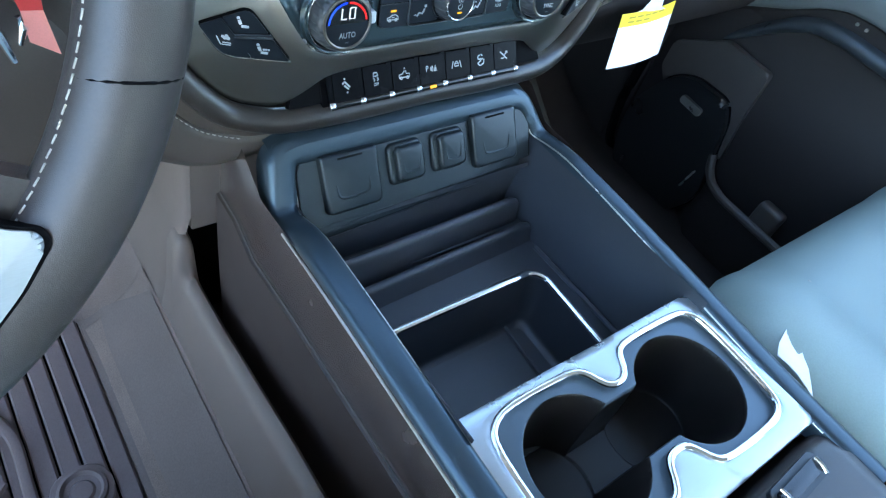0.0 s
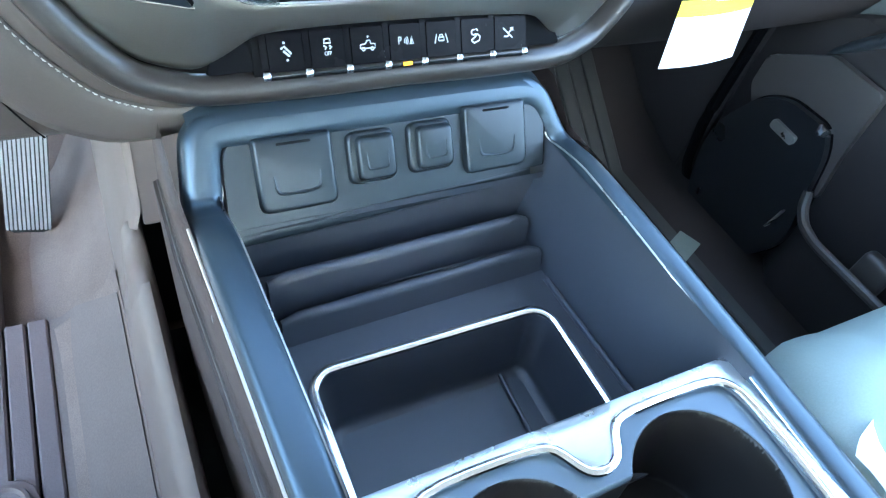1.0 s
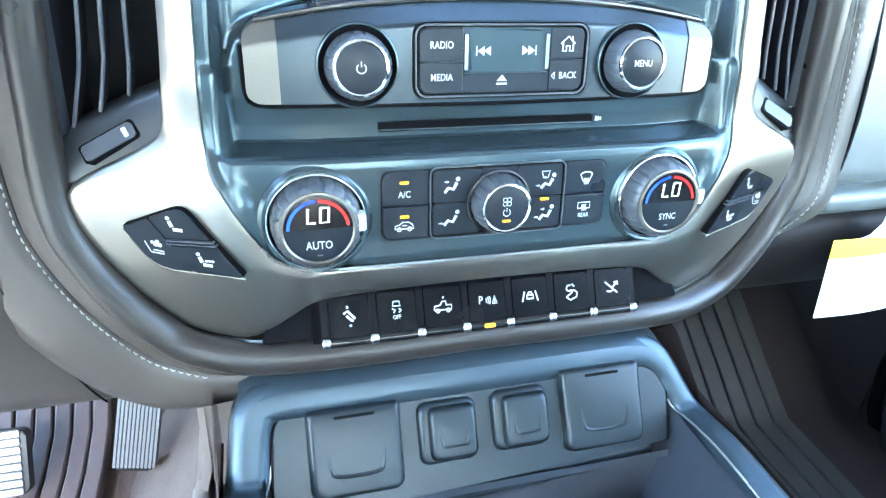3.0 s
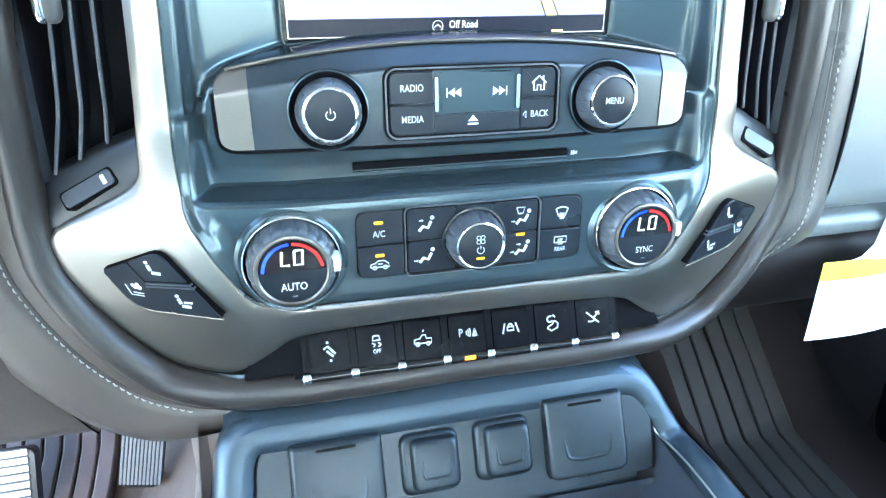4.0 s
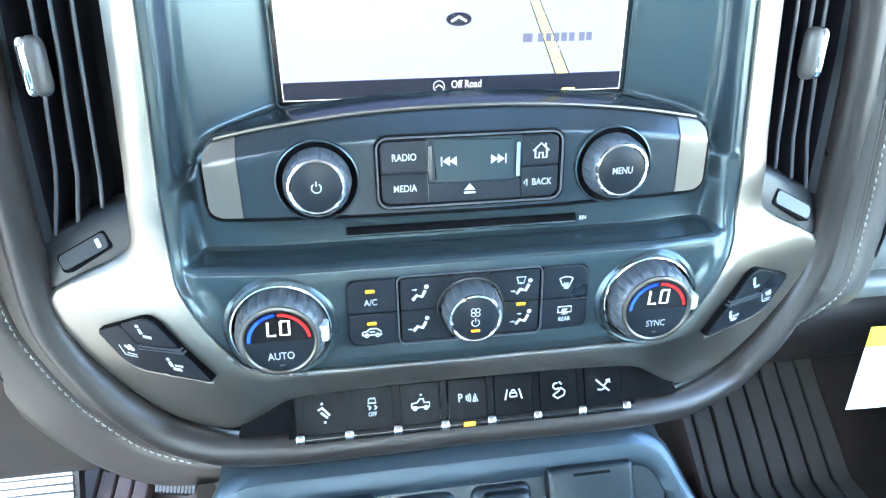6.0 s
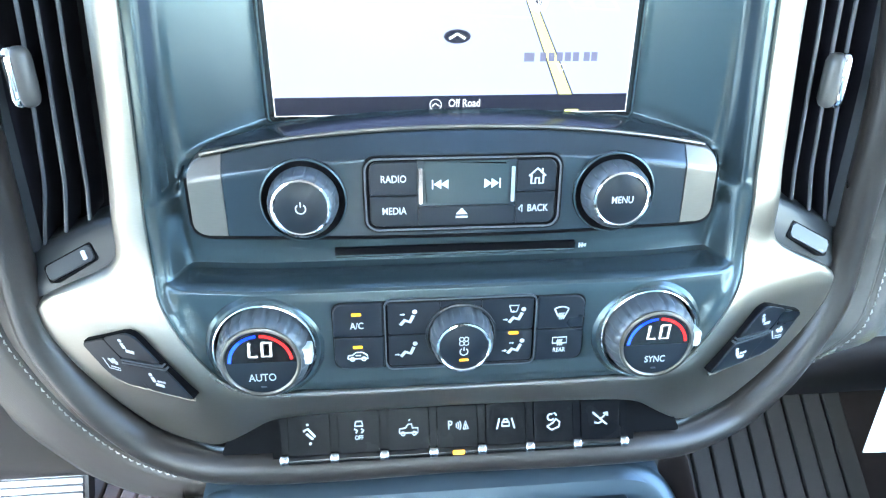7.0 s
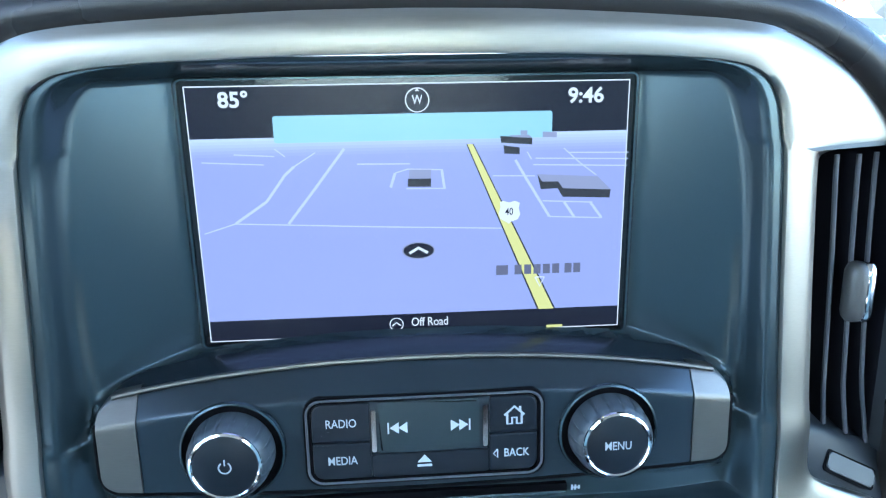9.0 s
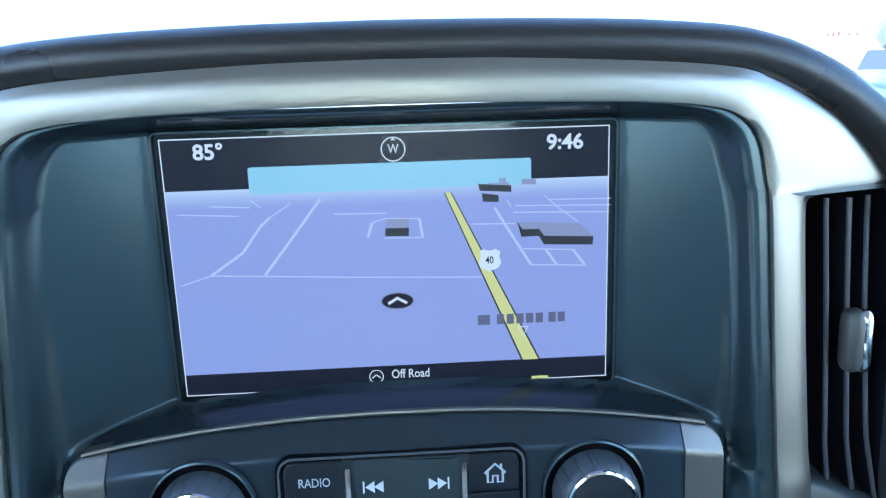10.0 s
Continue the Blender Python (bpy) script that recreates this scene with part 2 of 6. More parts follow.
def box(x0, x1, y0, y1, z0, z1, bev=0.0, seg=2, bm=None):
    b = bmesh.new()
    bmesh.ops.create_cube(b, size=1.0, matrix=Matrix.LocRotScale(((x0 + x1) / 2, (y0 + y1) / 2, (z0 + z1) / 2), None, (x1 - x0, y1 - y0, z1 - z0)))
    if bev:
        bmesh.ops.bevel(b, geom=list(b.edges), offset=bev, segments=seg, profile=0.5, affect="EDGES")
    if bm is None:
        return b
    me = bpy.data.meshes.new("tmp")
    b.to_mesh(me)
    b.free()
    bm.from_mesh(me)
    bpy.data.meshes.remove(me)
    return bm


def lathe(profile, seg=48, wave=None, bm=None):
    """Turned about w. profile: rows of (radius, w). wave(angle, row) scales the radius."""
    bm = bm or bmesh.new()
    rows = []
    for k, (r, w) in enumerate(profile):
        if r < 1e-6:
            rows.append([bm.verts.new((0, 0, w))])
            continue
        ring = []
        for i in range(seg):
            a = 2 * math.pi * i / seg
            q = r * (wave(a, k) if wave else 1)
            ring.append(bm.verts.new((q * math.cos(a), q * math.sin(a), w)))
        rows.append(ring)
    for a, b in zip(rows, rows[1:]):
        for i in range(seg):
            j = (i + 1) % seg
            if len(a) == 1 and len(b) == 1:
                continue
            if len(a) == 1:
                bm.faces.new((a[0], b[j], b[i]))
            elif len(b) == 1:
                bm.faces.new((a[i], a[j], b[0]))
            else:
                bm.faces.new((a[i], a[j], b[j], b[i]))
    return bm


def tube(path, radius, seg=12, closed=False, flat=1.0, up=(0, 0, 1), bm=None):
    """A bar along the path. radius: a number, or one for each point. flat: height over width."""
    bm = bm or bmesh.new()
    pts = [Vector(p) for p in path]
    n = len(pts)
    rings = []
    for i, p in enumerate(pts):
        a = pts[i - 1] if (closed or i) else p
        b = pts[(i + 1) % n] if (closed or i < n - 1) else p
        d = (b - a).normalized()
        s = d.cross(Vector(up))
        s = s.normalized() if s.length > 1e-4 else Vector((1, 0, 0))
        t = s.cross(d)
        r = radius[i] if isinstance(radius, (list, tuple)) else radius
        rings.append([bm.verts.new(p + s * (r * math.cos(2 * math.pi * k / seg)) + t * (r * flat * math.sin(2 * math.pi * k / seg))) for k in range(seg)])
    pairs = list(zip(rings, rings[1:])) + ([(rings[-1], rings[0])] if closed else [])
    for a, b in pairs:
        for k in range(seg):
            bm.faces.new((a[k], a[(k + 1) % seg], b[(k + 1) % seg], b[k]))
    if not closed:
        bm.faces.new(rings[0][::-1])
        bm.faces.new(rings[-1])
    return bm


def sheet(rows, skirt=None, bm=None, closed=False):
    """A surface through rows of points; skirt: a shift by which its rim is drawn back."""
    bm = bm or bmesh.new()
    V = [[bm.verts.new(p) for p in row] for row in rows]
    n = len(V[0])
    for a, b in zip(V, V[1:]):
        for i in range(n if closed else n - 1):
            j = (i + 1) % n
            bm.faces.new((a[i], a[j], b[j], b[i]))
    if skirt is not None:
        s = Vector(skirt)
        rim = V[0] + [r[-1] for r in V[1:]] + V[-1][-2::-1] + [r[0] for r in V[-2:0:-1]]
        back = [bm.verts.new(v.co + s) for v in rim]
        for i in range(len(rim)):
            j = (i + 1) % len(rim)
            bm.faces.new((rim[i], rim[j], back[j], back[i]))
    return bm


def soften(pts, n=4, passes=2, closed=False):
    """A line through pts with n points a piece, its corners worn round."""
    pts = [Vector(p) for p in pts]
    out = []
    m = len(pts)
    for i in range(m if closed else m - 1):
        for k in range(n):
            out.append(pts[i].lerp(pts[(i + 1) % m], k / n))
    if not closed:
        out.append(pts[-1])
    for _ in range(passes):
        q = list(out)
        for i in range(len(out)):
            if closed or 0 < i < len(out) - 1:
                q[i] = (out[i - 1] + out[i] * 2 + out[(i + 1) % len(out)]) / 4
        out = q
    return out


def strokes(lines, width, w=0.0, bm=None):
    """Flat printed lines; each line is a list of (u, v)."""
    bm = bm or bmesh.new()
    for line in lines:
        pts = [Vector((*p, 0)) for p in line]
        L = []
        for i, p in enumerate(pts):
            d = (pts[min(i + 1, len(pts) - 1)] - pts[max(i - 1, 0)])
            d = d.normalized() if d.length else Vector((1, 0, 0))
            s = Vector((-d.y, d.x, 0)) * width / 2
            L.append((bm.verts.new((p + s).to_tuple()[:2] + (w,)), bm.verts.new((p - s).to_tuple()[:2] + (w,))))
        for a, b in zip(L, L[1:]):
            bm.faces.new((a[0], a[1], b[1], b[0]))
    return bm


def flat(polys, w=0.0, bm=None):
    bm = bm or bmesh.new()
    for poly in polys:
        bm.faces.new([bm.verts.new((u, v, w)) for u, v in poly])
    return bm


def disc(r, cx=0.0, cy=0.0, n=24, ry=None):
    return [(cx + r * math.cos(2 * math.pi * i / n), cy + (ry or r) * math.sin(2 * math.pi * i / n)) for i in range(n)]


def arc(r, a0, a1, cx=0.0, cy=0.0, n=14, ry=None):
    return [(cx + r * math.cos(radians(lerp(a0, a1, i / n))), cy + (ry or r) * math.sin(radians(lerp(a0, a1, i / n)))) for i in range(n + 1)]


def letter_mesh(s, size, narrow=0.85, bold=0.0):
    cu = bpy.data.curves.new("letters", "FONT")
    cu.body, cu.size, cu.align_x, cu.align_y = s, size, "CENTER", "CENTER"
    cu.resolution_u = 3
    cu.offset = bold
    ob = new("letters", cu)
    dg = bpy.context.evaluated_depsgraph_get()
    me = bpy.data.meshes.new_from_object(ob.evaluated_get(dg))
    bpy.data.objects.remove(ob)
    bpy.data.curves.remove(cu)
    me.transform(Matrix.Diagonal((narrow, 1, 1, 1)))
    return me


LETTERS = {}
for s, size in (("RADIO", 0.0048), ("MEDIA", 0.0048), ("BACK", 0.0048), ("MENU", 0.0050), ("A/C", 0.0050), ("AUTO", 0.0058), ("SYNC", 0.0052),
                ("REAR", 0.0034), ("LO", 0.0085), ("OFF", 0.0034), ("P", 0.0068), ("85\u00b0", 0.0082), ("9:46", 0.0082), ("W", 0.0050),
                ("Off Road", 0.0054), ("40", 0.0042)):
    big = s in ("85\u00b0", "9:46")
    LETTERS[s] = letter_mesh(s, size, 1.04 if big else 0.80, 0.00022 if big else 0.00005)


def letters(s, M, mat, parent, name="legend"):
    me = LETTERS[s].copy()
    me.transform(M)
    me.name = name
    me.materials.clear()
    return link(name, me, mat, parent)


def T(u, v, w=0.0):
    return Matrix.Translation((u, v, w))


# ---- centre stack: shape of its face ----
STATIONS = [  # inner edge x, z and outer edge x, z of the silver surround, from the top centre down to the bottom centre
    (0.000, 0.8893, 0.000, 0.9040), (0.040, 0.8890, 0.040, 0.9036), (0.080, 0.8878, 0.082, 0.9016), (0.108, 0.8860, 0.112, 0.8996),
    (0.1215, 0.8834, 0.129, 0.8972), (0.1300, 0.8778, 0.147, 0.8900), (0.1340, 0.8705, 0.168, 0.8790), (0.1362, 0.8610, 0.184, 0.8640),
    (0.1370, 0.8570, 0.1930, 0.8525), (0.1380, 0.8550, 0.1545, 0.8515), (0.1391, 0.8460, 0.1540, 0.8450), (0.1420, 0.8000, 0.1568, 0.8000),
    (0.1447, 0.7500, 0.1600, 0.7500), (0.1456, 0.7300, 0.1622, 0.7300), (0.1457, 0.7180, 0.1636, 0.7180), (0.1453, 0.7080, 0.1690, 0.7105),
    (0.1445, 0.6995, 0.2140, 0.6885), (0.1340, 0.6790, 0.2120, 0.6680), (0.1235, 0.6620, 0.2010, 0.6480), (0.1170, 0.6545, 0.1880, 0.6280),
    (0.1080, 0.6500, 0.1660, 0.6040), (0.0990, 0.6475, 0.1350, 0.5990), (0.0950, 0.6470, 0.1130, 0.6150),
    (0.0880, 0.6468, 0.0985, 0.6268), (0.0500, 0.6465, 0.0500, 0.6290), (0.0000, 0.6463, 0.0000, 0.6295)]
Y_KEYS = ((0.585, 0.012), (0.600, 0.0075), (0.625, 0.003), (0.650, 0.0003), (0.670, -0.0002), (0.684, 0.0003), (0.694, 0.0022), (0.710, 0.009), (0.750, 0.021), (0.800, 0.030), (0.850, 0.038), (0.905, 0.045), (0.93, 0.048))


def trim_y(x, z):
    y = float(np.interp(z, [k[0] for k in Y_KEYS], [k[1] for k in Y_KEYS]))
    d = abs(x) - 0.128
    return y + 0.18 * (math.sqrt(d * d + 0.000064) + d) * lerp(1.0, 0.55, smooth(0.715, 0.745, z))


half_in = soften([(a, 0, b) for a, b, c, d in STATIONS], 5, 3)
half_out = soften([(c, 0, d) for a, b, c, d in STATIONS], 5, 3)
loop_in = half_in + [Vector((-p.x, 0, p.z)) for p in half_in[-2:0:-1]]
loop_out = half_out + [Vector((-p.x, 0, p.z)) for p in half_out[-2:0:-1]]

dashboard = thing("dashboard", "cocoa leather dashboard with grey panels and pale stitching", "dashboard", (0, 0.25, 0.20))
surround = []
for f, back in ((0.0, 0.007), (0.0, 0.0008), (0.03, 0.0), (0.12, -0.0003), (0.3, -0.0005), (0.5, -0.0006), (0.7, -0.0004), (0.80, -0.0002), (0.88, 0.0), (0.93, 0.0), (0.965, 0.0), (1.0, 0.0), (1.0, 0.007)):
    row = []
    for a, b in zip(loop_in, loop_out):
        p = a.lerp(b, f)
        edge = max(0.0, 1 - (1 - f) * (b - a).length / 0.0055)
        row.append((p.x, trim_y(p.x, p.z) + back + 0.0018 * edge ** 2, p.z))
    surround.append(row)
part("surround", sheet(surround, closed=True), SILVER, dashboard, "satin silver surround of the centre stack", sharp=50)

IN_Z = [p.z for p in half_in][::-1]
IN_X = [p.x for p in half_in][::-1]
FLOOR_KEYS = ((0.640, 0.003), (0.652, 0.0025), (0.660, 0.004), (0.676, 0.0055), (0.694, 0.0072), (0.700, 0.0082), (0.7032, 0.0092), (0.7046, 0.0104), (0.7056, 0.0130), (0.7066, 0.0200), (0.7074, 0.0262), (0.7086, 0.0290), (0.716, 0.0297), (0.730, 0.029), (0.757, 0.032), (0.764, 0.038), (0.78, 0.040))


def fascia_y(x, z):
    ax = abs(x)
    hw = float(np.interp(z, IN_Z, IN_X))
    yb = trim_y(x, z) + 0.002
    deep = 0.0622 + (z - 0.773) * 0.115
    deep -= 0.021 * min(1.0, max(0.0, ax - 0.092) / 0.036)
    cove = smooth(0.0048, 0.0120, hw - ax)
    up = lerp(yb, deep, smooth(0.0005, 0.0100, 0.8885 - z) * cove)
    low = float(np.interp(z, [k[0] for k in FLOOR_KEYS], [k[1] for k in FLOOR_KEYS]))
    low = low + 0.004 * smooth(0.09, 0.14, ax)
    low = lerp(yb + 0.002 * smooth(0.0, 0.006, hw - ax), low, smooth(0.0045, 0.0150, hw - ax))
    arch = 0.7745 - 0.0115 * (ax / 0.125) ** 2 - 0.014 * min(1.0, max(0.0, ax - 0.1230) / 0.0090) ** 2
    return lerp(low, up, smooth(arch - 0.0030, arch + 0.0020, z))


rows = []
for z in np.sort(np.concatenate((np.linspace(0.6455, 0.8888, 190), np.linspace(0.7025, 0.7095, 24)))):
    hw = float(np.interp(z, IN_Z, IN_X)) + 0.0006
    rows.append([(hw * s, fascia_y(hw * s, z), z) for s in np.sin(np.linspace(-1, 1, 111) * math.pi / 2)])
part("fascia", sheet(rows), FASCIA, dashboard, "dark satin plastic fascia round the screen", sharp=80)

# rolled leather edge that runs round the stack, and its seat in the dashboard
ROLL = [(0.0, 0.006, 0.5890), (0.06, 0.005, 0.5885), (0.105, 0.004, 0.5900), (0.138, 0.008, 0.5890), (0.171, 0.018, 0.5955), (0.1945, 0.024, 0.6205), (0.2090, 0.031, 0.6420), (0.2190, 0.036, 0.6650), (0.2208, 0.040, 0.6890),
        (0.2190, 0.042, 0.7200), (0.2150, 0.044, 0.7700), (0.2110, 0.048, 0.8100), (0.2050, 0.051, 0.8400), (0.1960, 0.053, 0.8620), (0.1815, 0.0545, 0.8765), (0.164, 0.0555, 0.8890), (0.146, 0.056, 0.8980), (0.126, 0.0565, 0.9036), (0.09, 0.0565, 0.9064), (0.045, 0.0565, 0.9078), (0.0, 0.0565, 0.9082)]
half_roll = soften(ROLL, 5, 3)
loop_roll = half_roll + [Vector((-p.x, p.y, p.z)) for p in half_roll[-2:0:-1]]
radii = [lerp(0.0100, 0.0090, smooth(0.66, 0.72, p.z)) for p in loop_roll]
part("rolled_edge", tube(loop_roll, radii, 16, closed=True, up=(0, 1, 0), flat=1.0), ROLLED, dashboard, "dark leather rolled edge", sharp=80)


def offset_roll(p, out, back, drop=0.0):
    n = Vector((p.x - 0.0, 0, p.z - 0.745))
    n.normalize()
    return Vector((p.x, p.y, p.z)) + n * out + Vector((0, back, -drop))


def skirt_lean(z):
    return -0.003 + 0.0857 * (min(max(z, 0.66), 0.84) - 0.66)


# leather skin outside the rolled edge: sides and underneath, falling back into the dashboard
for side in (1, -1):
    line = [p for p in half_roll if p.z < 0.872]
    rows = []
    steps = ((0.002, 0.002), (0.012, 0.004), (0.015, 0.0014), (0.0204, 0.0), (0.0210, 0.0018), (0.0217, 0.0003), (0.0226, 0.0003), (0.0233, 0.0018), (0.0240, 0.0), (0.034, 0.0010), (0.044, 0.0028), (0.0465, 0.0048), (0.0475, 0.014))
    if side < 0:
        steps = ((0.004, 0.000), (0.009, 0.002), (0.013, 0.005), (0.0195, 0.0055), (0.0205, 0.0075), (0.0215, 0.0058), (0.030, 0.0065), (0.042, 0.0085), (0.056, 0.0125), (0.066, 0.019), (0.070, 0.050))
    for out, back in steps:
        row = []
        for p in line:
            k = smooth(0.06, 0.15, p.x)
            q = offset_roll(p, out * k + 0.002, back + (skirt_lean(p.z) + 0.75 * out * smooth(0.660, 0.615, p.z) if side > 0 else 0.0))
            row.append((side * q.x, q.y, q.z - (1 - k) * out * 0.3))
        rows.append(row)
    # the right skirt is coloured greyer than the left, as if lit
    part("leather_skirt", sheet(rows), TAUPE if side < 0 else SKIRTGREY, dashboard, "stitched taupe leather beside the centre stack", sharp=80)
    bm = bmesh.new()
    run = [offset_roll(p, 0.0240, 0.0052) if side < 0 else offset_roll(p, 0.0285, skirt_lean(p.z) - 0.0002 + 0.020 * smooth(0.660, 0.615, p.z)) for p in line if p.x > 0.142 and p.z < (0.70 if side < 0 else 0.765)]
    total = 0.0
    prev = run[0]
    nxt = 0.0
    fine = soften(run, 10, 0)
    start = None
    for q in fine:
        total += (q - prev).length
        prev = q
        if start is None and total >= nxt:
            start = q
        elif start is not None and (q - start).length >= 0.0028:
            a, b = start.copy(), q.copy()
            a.x *= side
            b.x *= side
            tube([a, (a + b) / 2 + Vector((0, -0.0007, 0)), b], [0.0003, 0.00055, 0.0003], 6, bm=bm)
            start, nxt = None, total + 0.0012
    part("stitching", bm, STITCH, dashboard, "pale stitching")

# ---- screen ----
SCR = face_frame(0.066, 0.8245, 6.6)
display = thing("infotainment_screen", "lit navigation touch screen in a black frame", "screen", (0, 0.066, 0.772))
OUT = rrect(0.1815, 0.1105, 0.003)
part("housing", slab(OUT, -0.004, -0.0004, 0.0008), GLOSS, display, M=SCR)
loops = ((rrect(0.1850, 0.1135, 0.004), -0.006), (rrect(0.1845, 0.1130, 0.004), -0.0020), (rrect(0.1812, 0.1100, 0.003), 0.0008), (rrect(0.1795, 0.1085, 0.002), 0.0008), (rrect(0.1795, 0.1085, 0.002), -0.003))
part("bezel", sheet([[(u, v, w) for u, v in loop] for loop, w in loops], closed=True), FASCIA, display, "dark bevelled frame", M=SCR)


def on_screen(name, polys, mat, layer, label=""):
    return part(name, flat(polys, 0.0001 * layer), mat, display, label, M=SCR)


def R(u0, u1, v0, v1):
    return [(u0, v0), (u1, v0), (u1, v1), (u0, v1)]


on_screen("outline", [R(-0.0873, 0.0873, -0.0522, 0.0522)], S_WHITE, 1)
on_screen("panel", [R(-0.0868, 0.0868, -0.0517, 0.0517)], S_BLACK, 2)
on_screen("map", [R(-0.0868, 0.0868, -0.0430, 0.0300)], S_MAP, 3, "lavender map ground")
for k in range(6):
    on_screen("haze", [R(-0.0868, 0.0868, 0.0322 - 0.0012 * (k + 1), 0.0322 - 0.0012 * k)], S_HAZES[k], 4)
on_screen("sky_band", [rounded([(-0.0545, 0.0300), (0.0560, 0.0300), (0.0560, 0.0405), (-0.0545, 0.0405)], 0.0012)], S_SKY, 5, "pale blue map sky")
for lines, wd in (([[(-0.0723, -0.0017), (-0.0592, 0.0070), (-0.0512, 0.0175), (-0.0475, 0.0207)], [(-0.0512, -0.0024), (-0.0388, 0.0129), (-0.0274, 0.0273)], [(-0.0096, 0.0113), (-0.0076, 0.0171)], [(0.0112, 0.0180), (0.0122, 0.0104)], [(0.0412, 0.0212), (0.0454, 0.0141), (0.0557, -0.0026)], [(0.0618, 0.0033), (0.0662, -0.0031)], [(0.0728, 0.0029), (0.0777, -0.0036)]], 0.0011), ([[(-0.0849, -0.0055), (-0.0723, -0.0017)], [(-0.0475, 0.0207), (-0.0389, 0.0260)], [(-0.0723, -0.0017), (-0.0175, -0.0046), (0.0372, -0.0070)], [(-0.0076, 0.0171), (-0.0024, 0.0186)], [(-0.0028, 0.0186), (0.0116, 0.0180)], [(-0.0032, 0.0107), (0.0126, 0.0104)], [(0.0557, -0.0026), (0.0781, -0.0038)], [(0.0527, 0.0041), (0.0737, 0.0029)], [(0.0610, 0.0255), (0.0675, 0.0197), (0.0749, 0.0142)], [(0.0460, 0.0244), (0.0478, 0.0213)], [(-0.0546, 0.0278), (-0.0507, 0.0247)], [(-0.0704, 0.0259), (-0.0548, 0.0249)], [(-0.0831, 0.0231), (-0.0592, 0.0217)], [(-0.0226, 0.0211), (-0.0015, 0.0207)], [(0.0321, 0.0150), (0.0493, 0.0145)], [(0.0485, 0.0191), (0.0875, 0.0178)], [(0.0494, 0.0217), (0.0879, 0.0206)], [(0.0632, 0.0237), (0.0879, 0.0232)]], 0.0005)):
    for line in lines:
        part("street", strokes([line], wd, 0.0006), S_LINE, display, M=SCR)
on_screen("road", [[(0.0212, 0.0280), (0.0242, 0.0280), (0.0592, -0.0430), (0.0512, -0.0430)]], S_DARK, 7)
on_screen("road_face", [[(0.0216, 0.0280), (0.0238, 0.0280), (0.0584, -0.0430), (0.0520, -0.0430)]], S_ROAD, 8, "yellow road")
on_screen("road_end", [R(0.0555, 0.0625, -0.0516, -0.0504)], S_ROAD, 8)
for name, polys, mat in (("building", [[(-0.0025, 0.0147), (0.0068, 0.0146), (0.0067, 0.0113), (-0.0027, 0.0115)], [(0.0348, 0.0310), (0.0479, 0.0299), (0.0479, 0.0273), (0.0354, 0.0282)], [(0.0362, 0.0272), (0.0428, 0.0262), (0.0428, 0.0235), (0.0366, 0.0239)], [(0.0502, 0.0152), (0.0518, 0.0090), (0.0588, 0.0092), (0.0610, 0.0056), (0.0807, 0.0047), (0.0811, 0.0081), (0.0610, 0.0091), (0.0590, 0.0120), (0.0523, 0.0121)]], S_DARK),
                         ("building_roof", [[(-0.0018, 0.0184), (0.0070, 0.0182), (0.0068, 0.0146), (-0.0023, 0.0148)], [(0.0521, 0.0323), (0.0579, 0.0320), (0.0579, 0.0299), (0.0521, 0.0301)], [(0.0431, 0.0330), (0.0459, 0.0329), (0.0458, 0.0312), (0.0431, 0.0313)], [(0.0384, 0.0311), (0.0465, 0.0312), (0.0479, 0.0299), (0.0401, 0.0303)], [(0.0502, 0.0152), (0.0754, 0.0137), (0.0811, 0.0081), (0.0610, 0.0091), (0.0590, 0.0120), (0.0523, 0.0121)]], S_ROOF)):
    for poly in polys:
        on_screen(name, [poly], mat, 9)
part("route_badge", slab([(0.0350, 0.0040), (0.0363, 0.0045), (0.0387, 0.0038), (0.0412, 0.0044), (0.0431, 0.0035), (0.0427, 0.0015), (0.0434, -0.0012), (0.0423, -0.0032), (0.0395, -0.0042), (0.0386, -0.0050), (0.0375, -0.0041), (0.0351, -0.0029), (0.0344, -0.0008), (0.0352, 0.0018)], 0.0004, 0.0011), S_WHITE, display, M=SCR)
letters("40", SCR @ T(0.0387, -0.0000, 0.0013), S_BLACK, display, "badge_number")
on_screen("cursor", [disc(0.0069, 0.0010, -0.0152, 28, 0.0037)], S_ROOF, 10)
on_screen("cursor_face", [disc(0.0063, 0.0010, -0.0152, 28, 0.0032)], S_BLACK, 11)
part("cursor_arrow", strokes([[(-0.0028, -0.0162), (0.0010, -0.0140), (0.0048, -0.0162)]], 0.0012, 0.0013), S_WHITE, display, M=SCR)
part("road_arrow", strokes([[(0.0500, -0.0285), (0.0540, -0.0285), (0.0520, -0.0325), (0.0500, -0.0285)]], 0.0006, 0.0013), S_WHITE, display, M=SCR)
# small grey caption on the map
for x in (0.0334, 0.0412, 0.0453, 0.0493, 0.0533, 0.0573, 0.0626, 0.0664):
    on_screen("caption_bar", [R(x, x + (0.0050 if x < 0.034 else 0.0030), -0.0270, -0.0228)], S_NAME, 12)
letters("85\u00b0", SCR @ T(-0.0688, 0.0466, 0.0006), S_WHITE, display, "temperature")
letters("9:46", SCR @ T(0.0694, 0.0460, 0.0006), S_WHITE, display, "clock")
letters("W", SCR @ T(0.0020, 0.0456, 0.0006), S_WHITE, display, "compass_letter")
part("compass_ring", strokes([arc(0.0046, 0, 360, 0.0020, 0.0456, 28)], 0.0005, 0.0006), S_WHITE, display, M=SCR)
on_screen("compass_mark", [[(0.0011, 0.0490), (0.0029, 0.0490), (0.0020, 0.0504)]], S_WHITE, 7)
